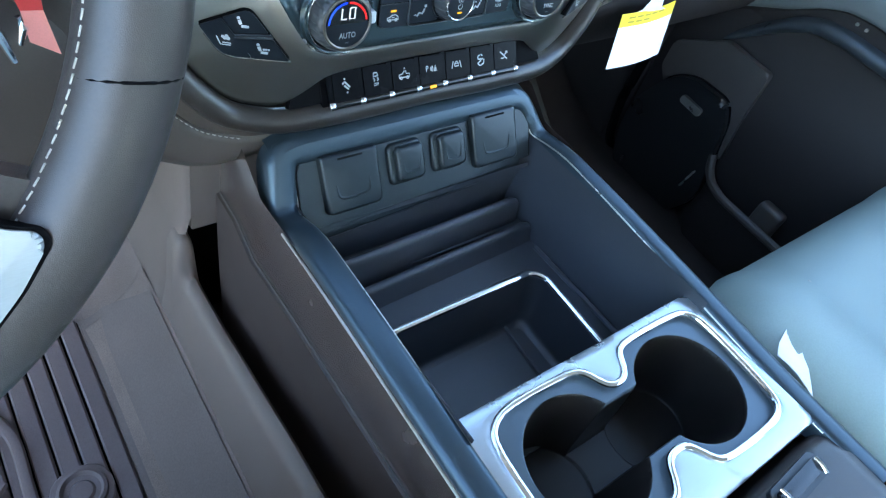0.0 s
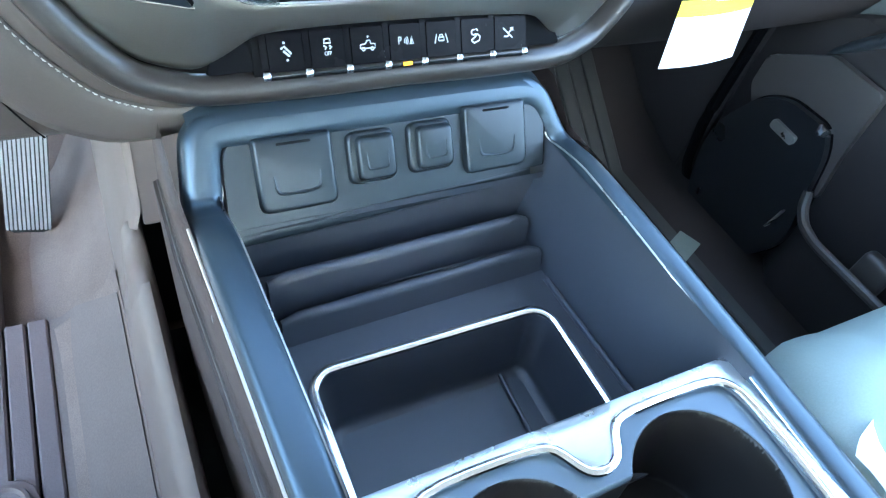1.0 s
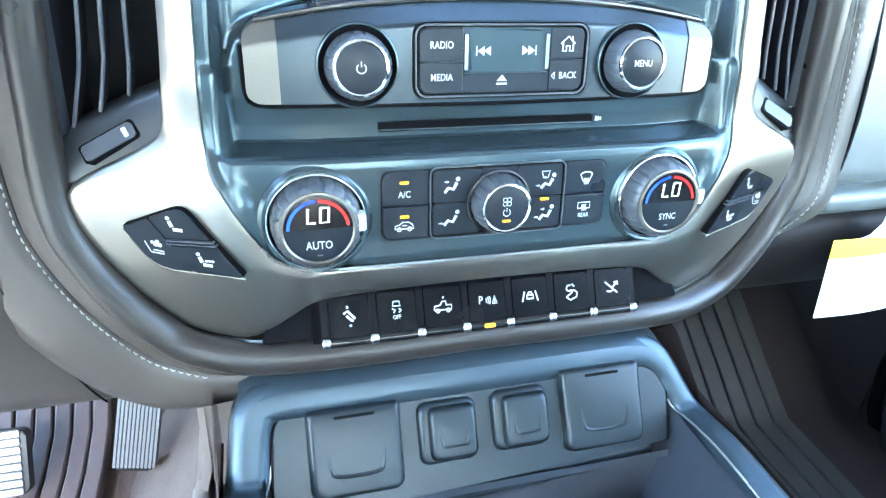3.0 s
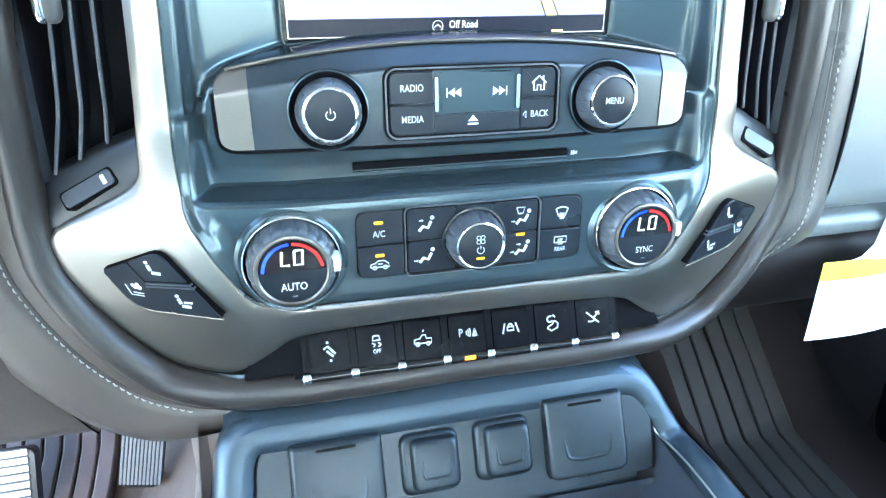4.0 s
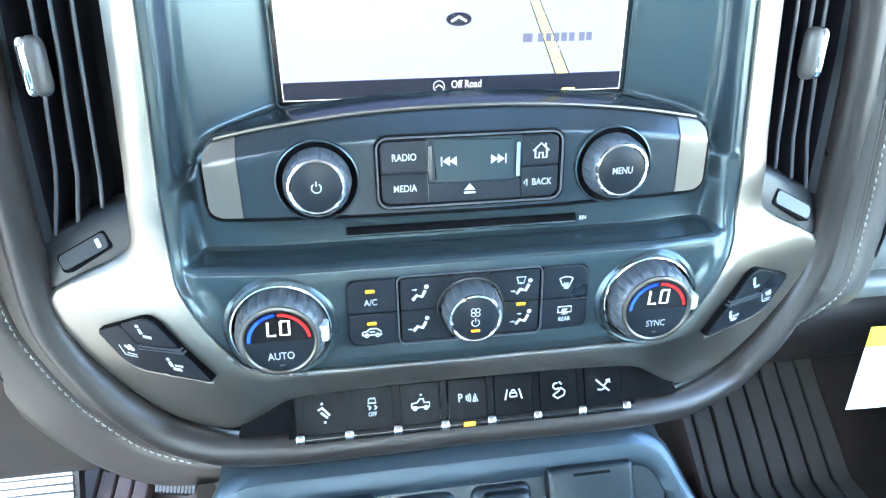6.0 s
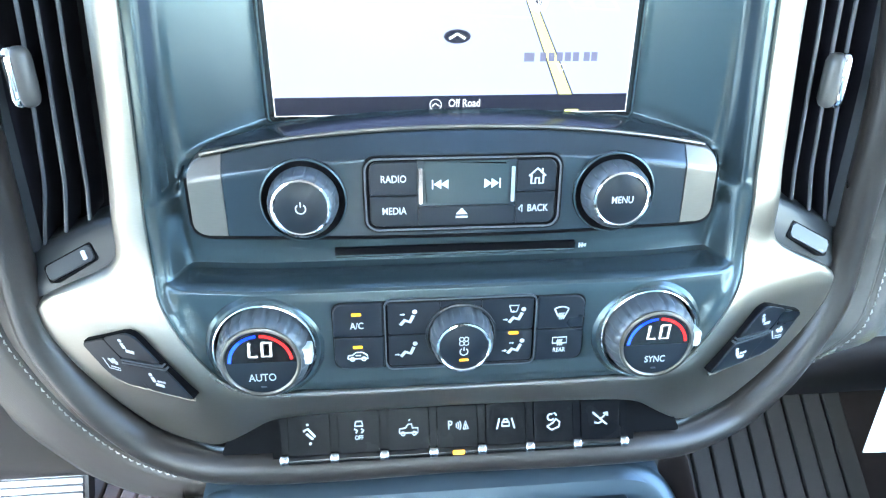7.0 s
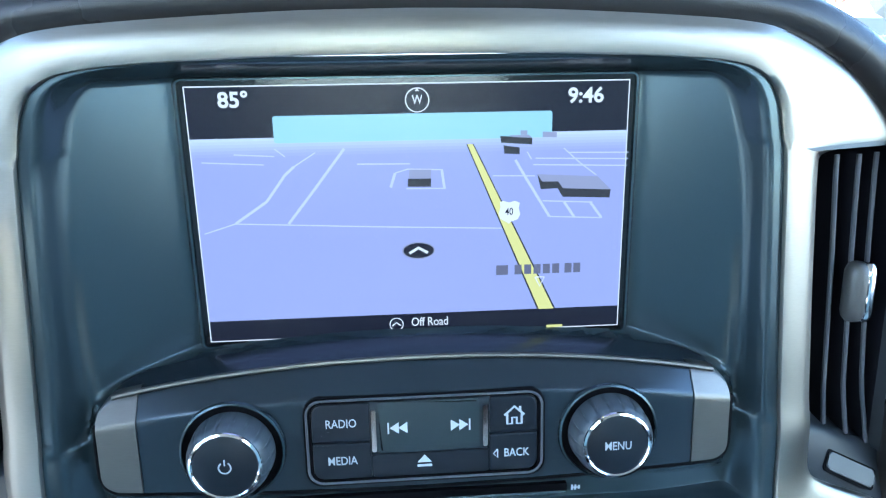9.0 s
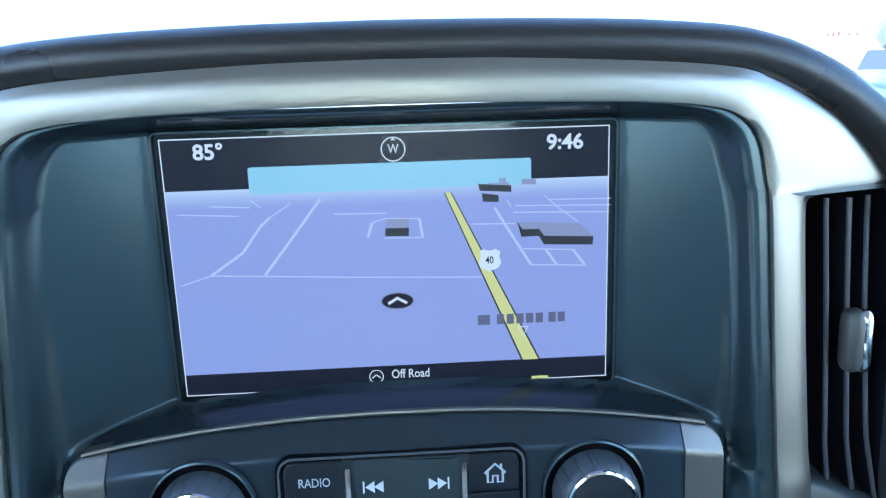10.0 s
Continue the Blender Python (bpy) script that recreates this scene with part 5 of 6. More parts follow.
for c0, c1, d0, d1, big in ((-0.1088, -0.0560, -0.0222, 0.0276, True), (-0.0452, -0.0096, -0.0130, 0.0234, False), (0.0006, 0.0364, -0.0120, 0.0242, False), (0.0466, 0.1000, -0.0196, 0.0308, True)):
    m0 = (c0 + c1) / 2
    poly = R(c0, c1, d0, d1)
    if big:
        cover = part("socket_cover", loft(poly, (0.007, 0.007, 0.003, 0.003), ((-0.0012, -0.001), (-0.0004, 0.0008), (0.0, 0.0040), (0.0006, 0.0054), (0.0018, 0.0061), (0.0032, 0.0063))), SOCKET, panel, "hinged socket cover", M=SOCK, sharp=75)
        part("pull_line", tube(soften([(m0 - 0.0158, d0 + 0.0250, 0.0050), (m0 - 0.0152, d0 + 0.0175, 0.0054), (m0 - 0.0138, d0 + 0.0132, 0.0056), (m0 - 0.008, d0 + 0.0118, 0.0056), (m0 + 0.008, d0 + 0.0118, 0.0056), (m0 + 0.0138, d0 + 0.0132, 0.0056), (m0 + 0.0152, d0 + 0.0175, 0.0054), (m0 + 0.0158, d0 + 0.0250, 0.0050)], 5, 3), 0.0015, 8, up=(0, 0, 1)), SOCKET, cover, M=SOCK)
        part("hinge_slot", slab(R4(m0 - 0.0115, m0 + 0.0115, d1 - 0.0052, d1 - 0.0034, 0.0006), 0.002, 0.0065), DARKGAP, cover, M=SOCK)
    else:
        cover = part("socket_cover", loft(poly, (0.007, 0.007, 0.007, 0.007), ((-0.0008, -0.001), (0.0, 0.0012), (0.0006, 0.0030), (0.0020, 0.0038), (0.0040, 0.0040))), SOCKET, panel, "small raised socket cover", M=SOCK, sharp=75)
        face = R(c0 + 0.0058, c1 - 0.0012, d0 + 0.0022, d1 - 0.0030)
        part("cover_face", loft(face, (0.0055, 0.0055, 0.005, 0.005), ((-0.0006, 0.0030), (0.0, 0.0050), (0.0008, 0.0078), (0.0020, 0.0086), (0.0034, 0.0088))), SOCKET, cover, M=SOCK, sharp=75)
        m0 = (face[0][0] + face[1][0]) / 2
        f0 = face[0][1]
        part("pull_line", tube(soften([(m0 - 0.0082, f0 + 0.0200, 0.0078), (m0 - 0.0080, f0 + 0.0110, 0.0082), (m0 - 0.0070, f0 + 0.0080, 0.0083), (m0 + 0.0070, f0 + 0.0080, 0.0083), (m0 + 0.0080, f0 + 0.0110, 0.0082), (m0 + 0.0082, f0 + 0.0200, 0.0078)], 5, 2), 0.0011, 8, up=(0, 0, 1)), SOCKET, cover, M=SOCK)


# tub: side walls, back shelf, ribs and floor
def tub_x(side, y, z):
    return cx(y) + side * lerp(0.1135, 0.1290, smooth(0.44, 0.53, z))


for side in (-1, 1):
    rows = [[(tub_x(side, y, z), y, z) for z in (0.4425, 0.448, 0.47, 0.50, 0.52, 0.534)] for y in np.linspace(-0.02, -0.26, 14)]
    part("tub_wall", sheet(rows), TUB, console, "grained side wall of the tub", sharp=60)
    part("wall_ledge", tube([(tub_x(side, y, 0.445) - side * 0.003, y, 0.4450) for y in np.linspace(-0.100, -0.25, 8)], 0.0028, 8), TUB, console)
bm = box(-0.125, 0.118, -0.070, -0.015, 0.430, 0.4520)
part("back_floor", bm, TUB, console)
part("back_ledge", sheet([[(-0.1285, y, z), (0.119, y, z)] for y, z in ((-0.0420, 0.5120), (-0.0425, 0.5060), (-0.0340, 0.5000), (-0.0360, 0.4700), (-0.0380, 0.4480))]), TUB, console, sharp=40)
for ya, yb, za, zb, x0, x1 in ((-0.0615, -0.0555, 0.4815, 0.4815, -0.1125, 0.1070), (-0.0865, -0.0790, 0.4665, 0.4665, -0.1100, 0.1110)):
    rows = []
    for x in np.linspace(x0, x1, 20):
        y0, z1 = lerp(ya, yb, (x - x0) / (x1 - x0)), lerp(za, zb, (x - x0) / (x1 - x0))
        e = min(x - x0, x1 - x)
        dz = -0.006 * (1 - smooth(0, 0.008, e))
        rows.append([(x, y0 - 0.0125, 0.441), (x, y0 - 0.0060, z1 - 0.006 + dz), (x, y0 - 0.0045, z1 - 0.0018 + dz), (x, y0 - 0.0015, z1 + dz), (x, y0 + 0.0018, z1 - 0.0008 + dz), (x, y0 + 0.0032, z1 - 0.004 + dz), (x, y0 + 0.0015, 0.441)])
    part("divider_rib", sheet(rows, (0, 0, -0.001)), TUB, console, "upright divider rib", sharp=60)
# floor with the rimmed tray
ty0, ty1, tx0, tx1 = -0.2600, -0.1215, -0.1065, 0.0965
ring_o = rrect(tx1 - tx0, ty1 - ty0, 0.021, (tx0 + tx1) / 2, (ty0 + ty1) / 2, 8)
ring_i = rrect(tx1 - tx0 - 0.011, ty1 - ty0 - 0.011, 0.017, (tx0 + tx1) / 2, (ty0 + ty1) / 2, 8)
deep_i = rrect(tx1 - tx0 - 0.026, ty1 - ty0 - 0.034, 0.014, (tx0 + tx1) / 2, (ty0 + ty1) / 2, 8)
floor_o = rrect(0.2300, 0.1900, 0.001, -0.002, -0.1760, 8)
part("tub_floor", ring_plate(floor_o, ring_o, 0.4360, 0.4440), TUB, console)
bm = bmesh.new()
rows = [[(u, v, z) for u, v in loop] for loop, z in ((ring_i, 0.4450), (ring_i, 0.4400), (deep_i, 0.3970), (rrect(tx1 - tx0 - 0.028, ty1 - ty0 - 0.036, 0.014, (tx0 + tx1) / 2, (ty0 + ty1) / 2, 8), 0.3910), (rrect(tx1 - tx0 - 0.034, ty1 - ty0 - 0.042, 0.012, (tx0 + tx1) / 2, (ty0 + ty1) / 2, 8), 0.3865), (rrect(tx1 - tx0 - 0.044, ty1 - ty0 - 0.052, 0.010, (tx0 + tx1) / 2, (ty0 + ty1) / 2, 8), 0.3850))]
bm = sheet(rows, closed=True)
bm.faces.new([bm.verts.new((u, v, 0.3850)) for u, v in rrect(tx1 - tx0 - 0.044, ty1 - ty0 - 0.052, 0.010, (tx0 + tx1) / 2, (ty0 + ty1) / 2, 8)])
part("tray_pocket", bm, TUB, console, "deep tray pocket", sharp=50)
mid = [((a[0] + b[0]) / 2, (a[1] + b[1]) / 2, 0.4455) for a, b in zip(ring_o, ring_i)]
part("tray_rim", tube(mid, 0.0038, 10, closed=True, flat=0.75), CHROME, console, "chrome tray rim")
part("tray_ridge", tube([(0.058, -0.143, 0.3870), (0.056, -0.225, 0.3870)], 0.0022, 8), TUB, console)

# cup holder plate
PX, PY0, PY1, PZ = 0.0105, -0.3780, -0.2410, 0.5225
ring_pts = [(-0.0990, -0.2560), (-0.0800, -0.2480), (-0.0180, -0.2495), (-0.0070, -0.2540), (0.0010, -0.2700), (0.0080, -0.2745), (0.0180, -0.2745), (0.0260, -0.2690), (0.0330, -0.2540), (0.0440, -0.2495), (0.1080, -0.2500), (0.1230, -0.2555), (0.1295, -0.2680),
            (0.1300, -0.3430), (0.1240, -0.3560), (0.1080, -0.3620), (0.0480, -0.3620), (0.0370, -0.3570), (0.0270, -0.3400), (0.0200, -0.3360), (0.0080, -0.3360), (0.0010, -0.3400), (-0.0080, -0.3570), (-0.0190, -0.3620), (-0.0850, -0.3620), (-0.1000, -0.3570), (-0.1065, -0.3430), (-0.1065, -0.2700)]
ring = [(p.x, p.y) for p in soften([(a, b, 0) for a, b in ring_pts], 3, 2, closed=True)]
plate = thing("cup_holder", "satin silver cup holder plate with chrome rim and two dark wells", "cup holder", (PX, -0.31, 0.43))
cen = Vector((PX, -0.306))


def to_rect(p):
    """The point of the plate's outer edge on the ray from its middle."""
    d = Vector(p) - cen
    hx, hy = 0.1365, 0.0700
    s = min(hx / max(1e-6, abs(d.x)), hy / max(1e-6, abs(d.y)))
    q = cen + d * s
    return (q.x, -0.3095 + (q.y + 0.306))


outer = [to_rect(p) for p in ring]
top_rows = []
for f, z in ((0.0, 0.5225), (0.04, 0.5232), (0.3, 0.5234), (0.7, 0.5230), (0.93, 0.5222), (0.985, 0.5205), (1.0, 0.516), (1.0, 0.498)):
    top_rows.append([(lerp(a[0], b[0], f), lerp(a[1], b[1], f), z) for a, b in zip(ring, outer)])
part("plate", sheet(top_rows, closed=True), PLATE, plate, "satin silver plate", sharp=45)
part("rim", tube([(a, b, 0.5232) for a, b in ring], 0.0030, 10, closed=True, flat=0.8), CHROME, plate, "chrome rim")
part("liner_edge", sheet([[(a, b, 0.523) for a, b in ring], [(cen.x + (a - cen.x) * 0.985, cen.y + (b - cen.y) * 0.985, 0.518) for a, b in ring]], closed=True), TUB, plate)
# the liner: two wells joined by a channel, as a relief
wells = ((-0.0475, -0.3055), (0.0705, -0.3055))


def liner_z(x, y):
    z = 0.5190
    for wx, wy in wells:
        r = math.hypot(x - wx, y - wy)
        z = min(z, 0.5190 - 0.0790 * smooth(0.0475, 0.0385, r))
    ch = smooth(0.0235, 0.0185, abs(y + 0.3055)) * smooth(0.075, 0.05, abs(x - PX))
    return min(z, 0.5190 - 0.077 * ch)


WELL_R = 0.0475


def onto_edge(x, y):
    """Draws a grid point close to the outline of the wells onto that outline."""
    for wx, wy in wells:
        r = math.hypot(x - wx, y - wy)
        if abs(r - WELL_R) < 0.00055:
            return wx + (x - wx) * WELL_R / r, wy + (y - wy) * WELL_R / r
    return x, y


rows = []
for y in np.linspace(-0.3645, -0.2465, 140):
    row = []
    for x in np.linspace(-0.109, 0.1325, 285):
        qx, qy = onto_edge(x, y)
        row.append((qx, qy, liner_z(qx, qy)))
    rows.append(row)
inside = bmesh.new()
V = [[inside.verts.new(p) for p in row] for row in rows]


def in_ring(x, y):
    hit = False
    for (x0, y0), (x1, y1) in zip(ring, ring[1:] + ring[:1]):
        if (y0 > y) != (y1 > y) and x < x0 + (y - y0) / (y1 - y0) * (x1 - x0):
            hit = not hit
    return hit


for a, b in zip(V, V[1:]):
    for i in range(len(a) - 1):
        c = (a[i].co + b[i + 1].co) / 2
        if in_ring(c.x, c.y):
            face = inside.faces.new((a[i], a[i + 1], b[i + 1], b[i]))
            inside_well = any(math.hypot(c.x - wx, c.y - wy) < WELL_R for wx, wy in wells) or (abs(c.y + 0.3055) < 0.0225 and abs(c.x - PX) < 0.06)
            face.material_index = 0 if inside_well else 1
bmesh.ops.delete(inside, geom=[v for v in inside.verts if not v.link_faces], context="VERTS")
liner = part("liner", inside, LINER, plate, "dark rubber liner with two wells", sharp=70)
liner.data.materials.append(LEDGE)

# armrest lid behind the plate
arm = thing("armrest_lid", "dark leather armrest lid with chrome latch", "armrest", (0.01, -0.5, 0.50))
rows = []
for y, z, w in ((-0.384, 0.470, 0.150), (-0.3835, 0.500, 0.152), (-0.386, 0.512, 0.151), (-0.393, 0.519, 0.150), (-0.41, 0.522, 0.150), (-0.60, 0.530, 0.150), (-0.72, 0.528, 0.150), (-0.75, 0.50, 0.148)):
    rows.append([(0.012 + u * w, y - 0.006 * (1 - abs(u)), z - 0.012 * max(0, (abs(u) - 0.9) / 0.1) ** 2) for u in np.linspace(-1, 1, 25)])
part("lid", sheet(rows, (0, 0, -0.05)), COCOA, arm, "dark leather lid", sharp=60)
part("latch_recess", slab(rrect(0.064, 0.020, 0.005), 0.0, 0.0042, 0.0012), BLACK, arm, M=T(0.085, -0.4020, 0.5185) @ pose(0, 0, 0, 0, 0, 3))
part("latch", slab(rrect(0.056, 0.011, 0.004), 0.002, 0.0085, 0.0025, 3), GLOSS, arm, "black latch", M=T(0.085, -0.4020, 0.5185) @ pose(0, 0, 0, 0, 0, 3))
for e in (-0.024, 0.024):
    part("latch_chrome", tube([(0.085 + e, -0.3965, 0.5275), (0.085 + e * 0.98, -0.4030, 0.5285), (0.085 + e * 0.94, -0.4090, 0.5270)], 0.0016, 8), CHROME, arm, "chrome latch end")

# outer sides
for side in (-1, 1):
    ys = np.linspace(0.05, -0.75, 24)
    rows = []
    for y in ys:
        yy = min(y, 0.0)
        x0 = cx(max(yy, -0.4)) + side * 0.1535
        top = rail_z(y) - 0.0075 + (0.024 if y > -0.01 else 0.0)
        rows.append([(x0 + side * d, y, z) for d, z in ((0.0, top), (0.002, top - 0.012), (0.0035, lerp(top, 0.30, 0.20)), (0.004, lerp(top, 0.30, 0.30)))])
    part("wood_panel", sheet(rows), WOOD, console, "dark glossy wood-look side panel", sharp=60)
    rows = [[(r[-1][0] + side * d, r[-1][1], lerp(r[-1][2], 0.20, f)) for d, f in ((0.0, 0.0), (0.0035, 0.004), (0.004, 0.02), (0.003, 0.3), (0.001, 0.6), (-0.004, 1.0))] for r in rows]
    part("lower_side", sheet(rows), BROWNPL, console, "dark brown lower side panel", sharp=60)
    part("side_strip", tube([(r[0][0] + side * 0.0002, r[0][1], r[0][2] - 0.0005) for r in rows], 0.0012, 6), DOORGREY, console, "thin grey line")
    if side < 0:
        line = [(cx(max(min(y, 0), -0.4)) - 0.1545, y, rail_z(y) - 0.010 + (0.024 if y > -0.01 else 0)) for y in ys[3:]]
        part("upper_strip", tube(line, 0.0011, 6), PEWTER, console, "thin bright line")
part("front_cover", box(-0.1790, 0.1700, 0.086, 0.24, 0.400, 0.560, 0.002), TAUPE_PL, console, "taupe plastic front of the console")
# near-black box paints the deep shade at the front of the gap
part("front_gap_shade", box(-0.1800, 0.1690, 0.125, 0.24, 0.20, 0.399, 0.002), DARKGAP, console)

# ---- floor ----
ground_z = -0.62
floor = part("floor", sheet([[(x, y, z) for y, z in ((-2.3, 0.17), (-0.5, 0.17), (0.10, 0.17), (0.30, 0.172), (0.38, 0.185), (0.52, 0.28), (0.64, 0.42), (0.70, 0.70))] for x in np.linspace(-0.80, 0.80, 17)]), CARPET, None, sharp=60)
tagged(floor, "taupe carpeted cabin floor and toe board", "floor", kind="structure")
TUN = ((-0.176, 0.20), (-0.181, 0.385), (-0.185, 0.392), (-0.193, 0.390), (-0.199, 0.378), (-0.206, 0.310), (-0.213, 0.275), (-0.226, 0.252), (-0.262, 0.214), (-0.292, 0.190), (-0.31, 0.172))
rows = []
for y in (0.160, 0.156, 0.152, 0.13, 0.11, 0.10, 0.092, 0.084, 0.079, 0.074, 0.068, 0.060, 0.03, 0.0, -0.05, -0.15, -0.25, -0.40, -0.8):
    k = smooth(0.20, 0.105, y)
    tab = 0.050 * smooth(0.068, 0.082, y) - 0.045 * smooth(-0.25, 0.07, y)
    rows.append([(x - 0.004 * (1 - k), y, lerp(min(z, 0.285), z, k) + (tab if z > 0.37 else 0) if x > -0.22 else z - (0.006 if y > 0.158 else 0)) for x, z in TUN])
flange = part("console_flange", sheet([r[:7] for r in rows[5:]], (0, 0, -0.01)), TAUPE_PL, None, sharp=60)
tagged(flange, "taupe plastic flange along the dark gap beside the console", "trim", kind="structure")
tunnel = part("tunnel_carpet", sheet([r[6:] for r in rows], (0, 0, -0.01)), CARPET, None, sharp=50)
tagged(tunnel, "taupe carpet over the transmission tunnel beside the console", "carpet", kind="structure")
kick = part("kick_carpet", sheet([[(x, y, z) for x, z in ((-0.208, 0.285), (-0.213, 0.268), (-0.226, 0.245), (-0.262, 0.207), (-0.292, 0.184), (-0.31, 0.170))] for y in (0.14, 0.20, 0.28, 0.36, 0.70)]), CARPET, None, sharp=60)
tagged(kick, "taupe carpet on the side of the driver footwell", "carpet", kind="structure")
cover = part("side_cover", sheet([[(x + max(0.0, 0.0905 - y) * 1.1, y, z) for x, z in ((-0.172, 0.60), (-0.182, 0.50), (-0.1845, 0.42), (-0.192, 0.392), (-0.199, 0.372), (-0.206, 0.310), (-0.2135, 0.270))] for y in (0.0855, 0.0875, 0.0905, 0.12, 0.20, 0.26, 0.70)]), TAUPE_PL, None, sharp=70)
tagged(cover, "taupe plastic side cover in front of the console", "panel", kind="structure")
# near-black floor puts the shade of the deep gap into its colour
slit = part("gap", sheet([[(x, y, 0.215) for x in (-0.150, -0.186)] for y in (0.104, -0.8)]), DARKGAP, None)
tagged(slit, "near-black sheet as shade in the gap between console and tunnel carpet", "gap", kind="structure")

mat = thing("driver_floor_mat", "brown ribbed rubber floor mat in the driver footwell", "floor mat", (-0.45, 0.0, 0.18))


def mat_z(y):
    return 0.184 if y < 0.36 else 0.184 + 0.75 * (y - 0.36)


def mat_piece(x0, x1, y0, y1, t=0.010, bev=0.002):
    """One raised rib of the mat, following the floor."""
    ys = [y for y in np.linspace(y0, y1, 16)]
    rows = [[(x0, y, mat_z(y) - 0.006), (x0, y, mat_z(y) + t - bev), (x0 + bev, y, mat_z(y) + t), (x1 - bev, y, mat_z(y) + t), (x1, y, mat_z(y) + t - bev), (x1, y, mat_z(y) - 0.006)] for y in ys]
    return sheet(rows, (0, 0, -0.002))


# near-black base puts the groove shade between the brown ribs
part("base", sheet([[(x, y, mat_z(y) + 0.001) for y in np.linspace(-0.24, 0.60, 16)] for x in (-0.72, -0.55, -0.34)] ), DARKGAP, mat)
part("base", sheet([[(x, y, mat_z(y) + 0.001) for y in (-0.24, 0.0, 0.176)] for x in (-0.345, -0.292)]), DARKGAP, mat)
k = 0
x = -0.292
while x > -0.70:
    wd = 0.0205
    part("mat_rib", mat_piece(x - wd, x - 0.0016, -0.24, 0.174 if x > -0.334 else 0.60, 0.010), MATRUB, mat)
    x -= 0.0215
rows = []
for f in (0.0, 0.004, 0.02, 0.08, 0.16, 0.25, 0.35, 0.45, 0.55, 0.65, 0.75, 0.85, 1.0):
    rows.append([(x, lerp(y, -0.40, f), z - (0.005 if f == 0.0 else 0.0012 if f == 0.004 else 0.0)) for x, y, z in ((-0.2925, 0.174, 0.186), (-0.2915, 0.174, 0.1945), (-0.2790, 0.173, 0.1975), (-0.262, 0.166, 0.2185), (-0.244, 0.154, 0.2365), (-0.227, 0.140, 0.2560), (-0.2195, 0.132, 0.2680), (-0.2170, 0.130, 0.2710), (-0.2160, 0.129, 0.2660))])
part("side_border", sheet(rows), MATEDGE, mat, "smooth brown border climbing the tunnel", sharp=50)
post = T(-0.343, -0.033, 0.196)
part("anchor_pad", slab(rrect(0.058, 0.056, 0.024), -0.004, 0.003, 0.002, 3), MATRUB, mat, M=post)
part("anchor_ring", lathe([(0.024, 0.002), (0.023, 0.007), (0.020, 0.008), (0.017, 0.004), (0.012, 0.003), (0.010, 0.006), (0.004, 0.007), (0, 0.0065)], 40), MATRUB, mat, "round mat anchor", M=post)
bm = tube(soften([(-0.385, -0.02, 0.199), (-0.383, 0.05, 0.199), (-0.395, 0.085, 0.199), (-0.43, 0.10, 0.199), (-0.50, 0.095, 0.199)], 5, 2), 0.0060, 8, flat=0.6)
part("raised_border", bm, MATRUB, mat)
for a in (0, 1, 2):
    part("chevron", tube([(-0.402 - 0.0 * a, 0.055 - 0.045 * a, 0.199), (-0.425, 0.030 - 0.045 * a, 0.199), (-0.44, 0.035 - 0.045 * a, 0.199)], 0.0045, 6, flat=0.7), MATRUB, mat)


def pedal(name, label, x0, x1, y, z, h, lean_deg, ribs, across, tilt=0):
    p = thing(name, label, "pedal", ((x0 + x1) / 2, y, z))
    m = face_frame(y, z, lean_deg, (x0 + x1) / 2) @ pose(0, 0, 0, 0, 0, tilt)
    w = x1 - x0
    part("pad", slab(rrect(w, h, 0.008, 0, h / 2), -0.016, 0.0, 0.002), BLACK, p, M=m)
    for i in range(ribs):
        f = (i + 0.5) / ribs
        if across:
            poly = R4(-w / 2 + 0.006, w / 2 - 0.006, h * f - h / ribs * 0.36, h * f + h / ribs * 0.36, 0.001)
        else:
            poly = R4(-w / 2 + w * f - w / ribs * 0.33, -w / 2 + w * f + w / ribs * 0.33, 0.004, h - 0.004, 0.0008)
        part("grip_bar", slab(poly, -0.001, 0.0024, 0.0007), PEDAL, p, M=m)
    part("arm", tube([m @ Vector((0, h * 0.8, -0.012)), m @ Vector((0, h * 1.2, -0.03)), m @ Vector((0, h * 1.2 + 0.18, -0.02))], 0.007, 8), BLACK, p)


pedal("accelerator_pedal", "grey ribbed accelerator pedal", -0.3230, -0.2760, 0.300, 0.203, 0.160, 22, 11, False, -11)
pedal("brake_pedal", "wide brake pedal with grey grip bars", -0.5150, -0.4045, 0.290, 0.203, 0.073, 33, 8, True)

# passenger side
pmat = thing("passenger_floor_mat", "dark ribbed rubber mat in the passenger footwell", "floor mat", (0.45, 0.1, 0.18))
pz = lambda y: 0.186 if y < 0.22 else 0.186 + 0.7 * (y - 0.22)
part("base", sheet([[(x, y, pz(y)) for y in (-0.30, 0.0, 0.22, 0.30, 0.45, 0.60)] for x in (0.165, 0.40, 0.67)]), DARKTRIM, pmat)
x = 0.172
while x < 0.555:
    rows = [[(x, y, pz(y) - 0.002), (x, y, pz(y) + 0.004), (x + 0.002, y, pz(y) + 0.006), (x + 0.0232, y, pz(y) + 0.006), (x + 0.0252, y, pz(y) + 0.004), (x + 0.0252, y, pz(y) - 0.002)] for y in (-0.30, 0.0, 0.1, 0.20, 0.22, 0.24, 0.30, 0.45, 0.60)]
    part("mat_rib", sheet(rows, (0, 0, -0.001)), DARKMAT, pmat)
    x += 0.0275
tag = part("floor_label", slab(R4(-0.031, 0.031, -0.018, 0.018, 0.002), 0, 0.0015), GREENTAG, None, M=T(0.538, 0.043, 0.1935) @ pose(0, 0, 0, 0, 0, 24))
tagged(tag, "small grey-green label lying on the dark mat", "label")

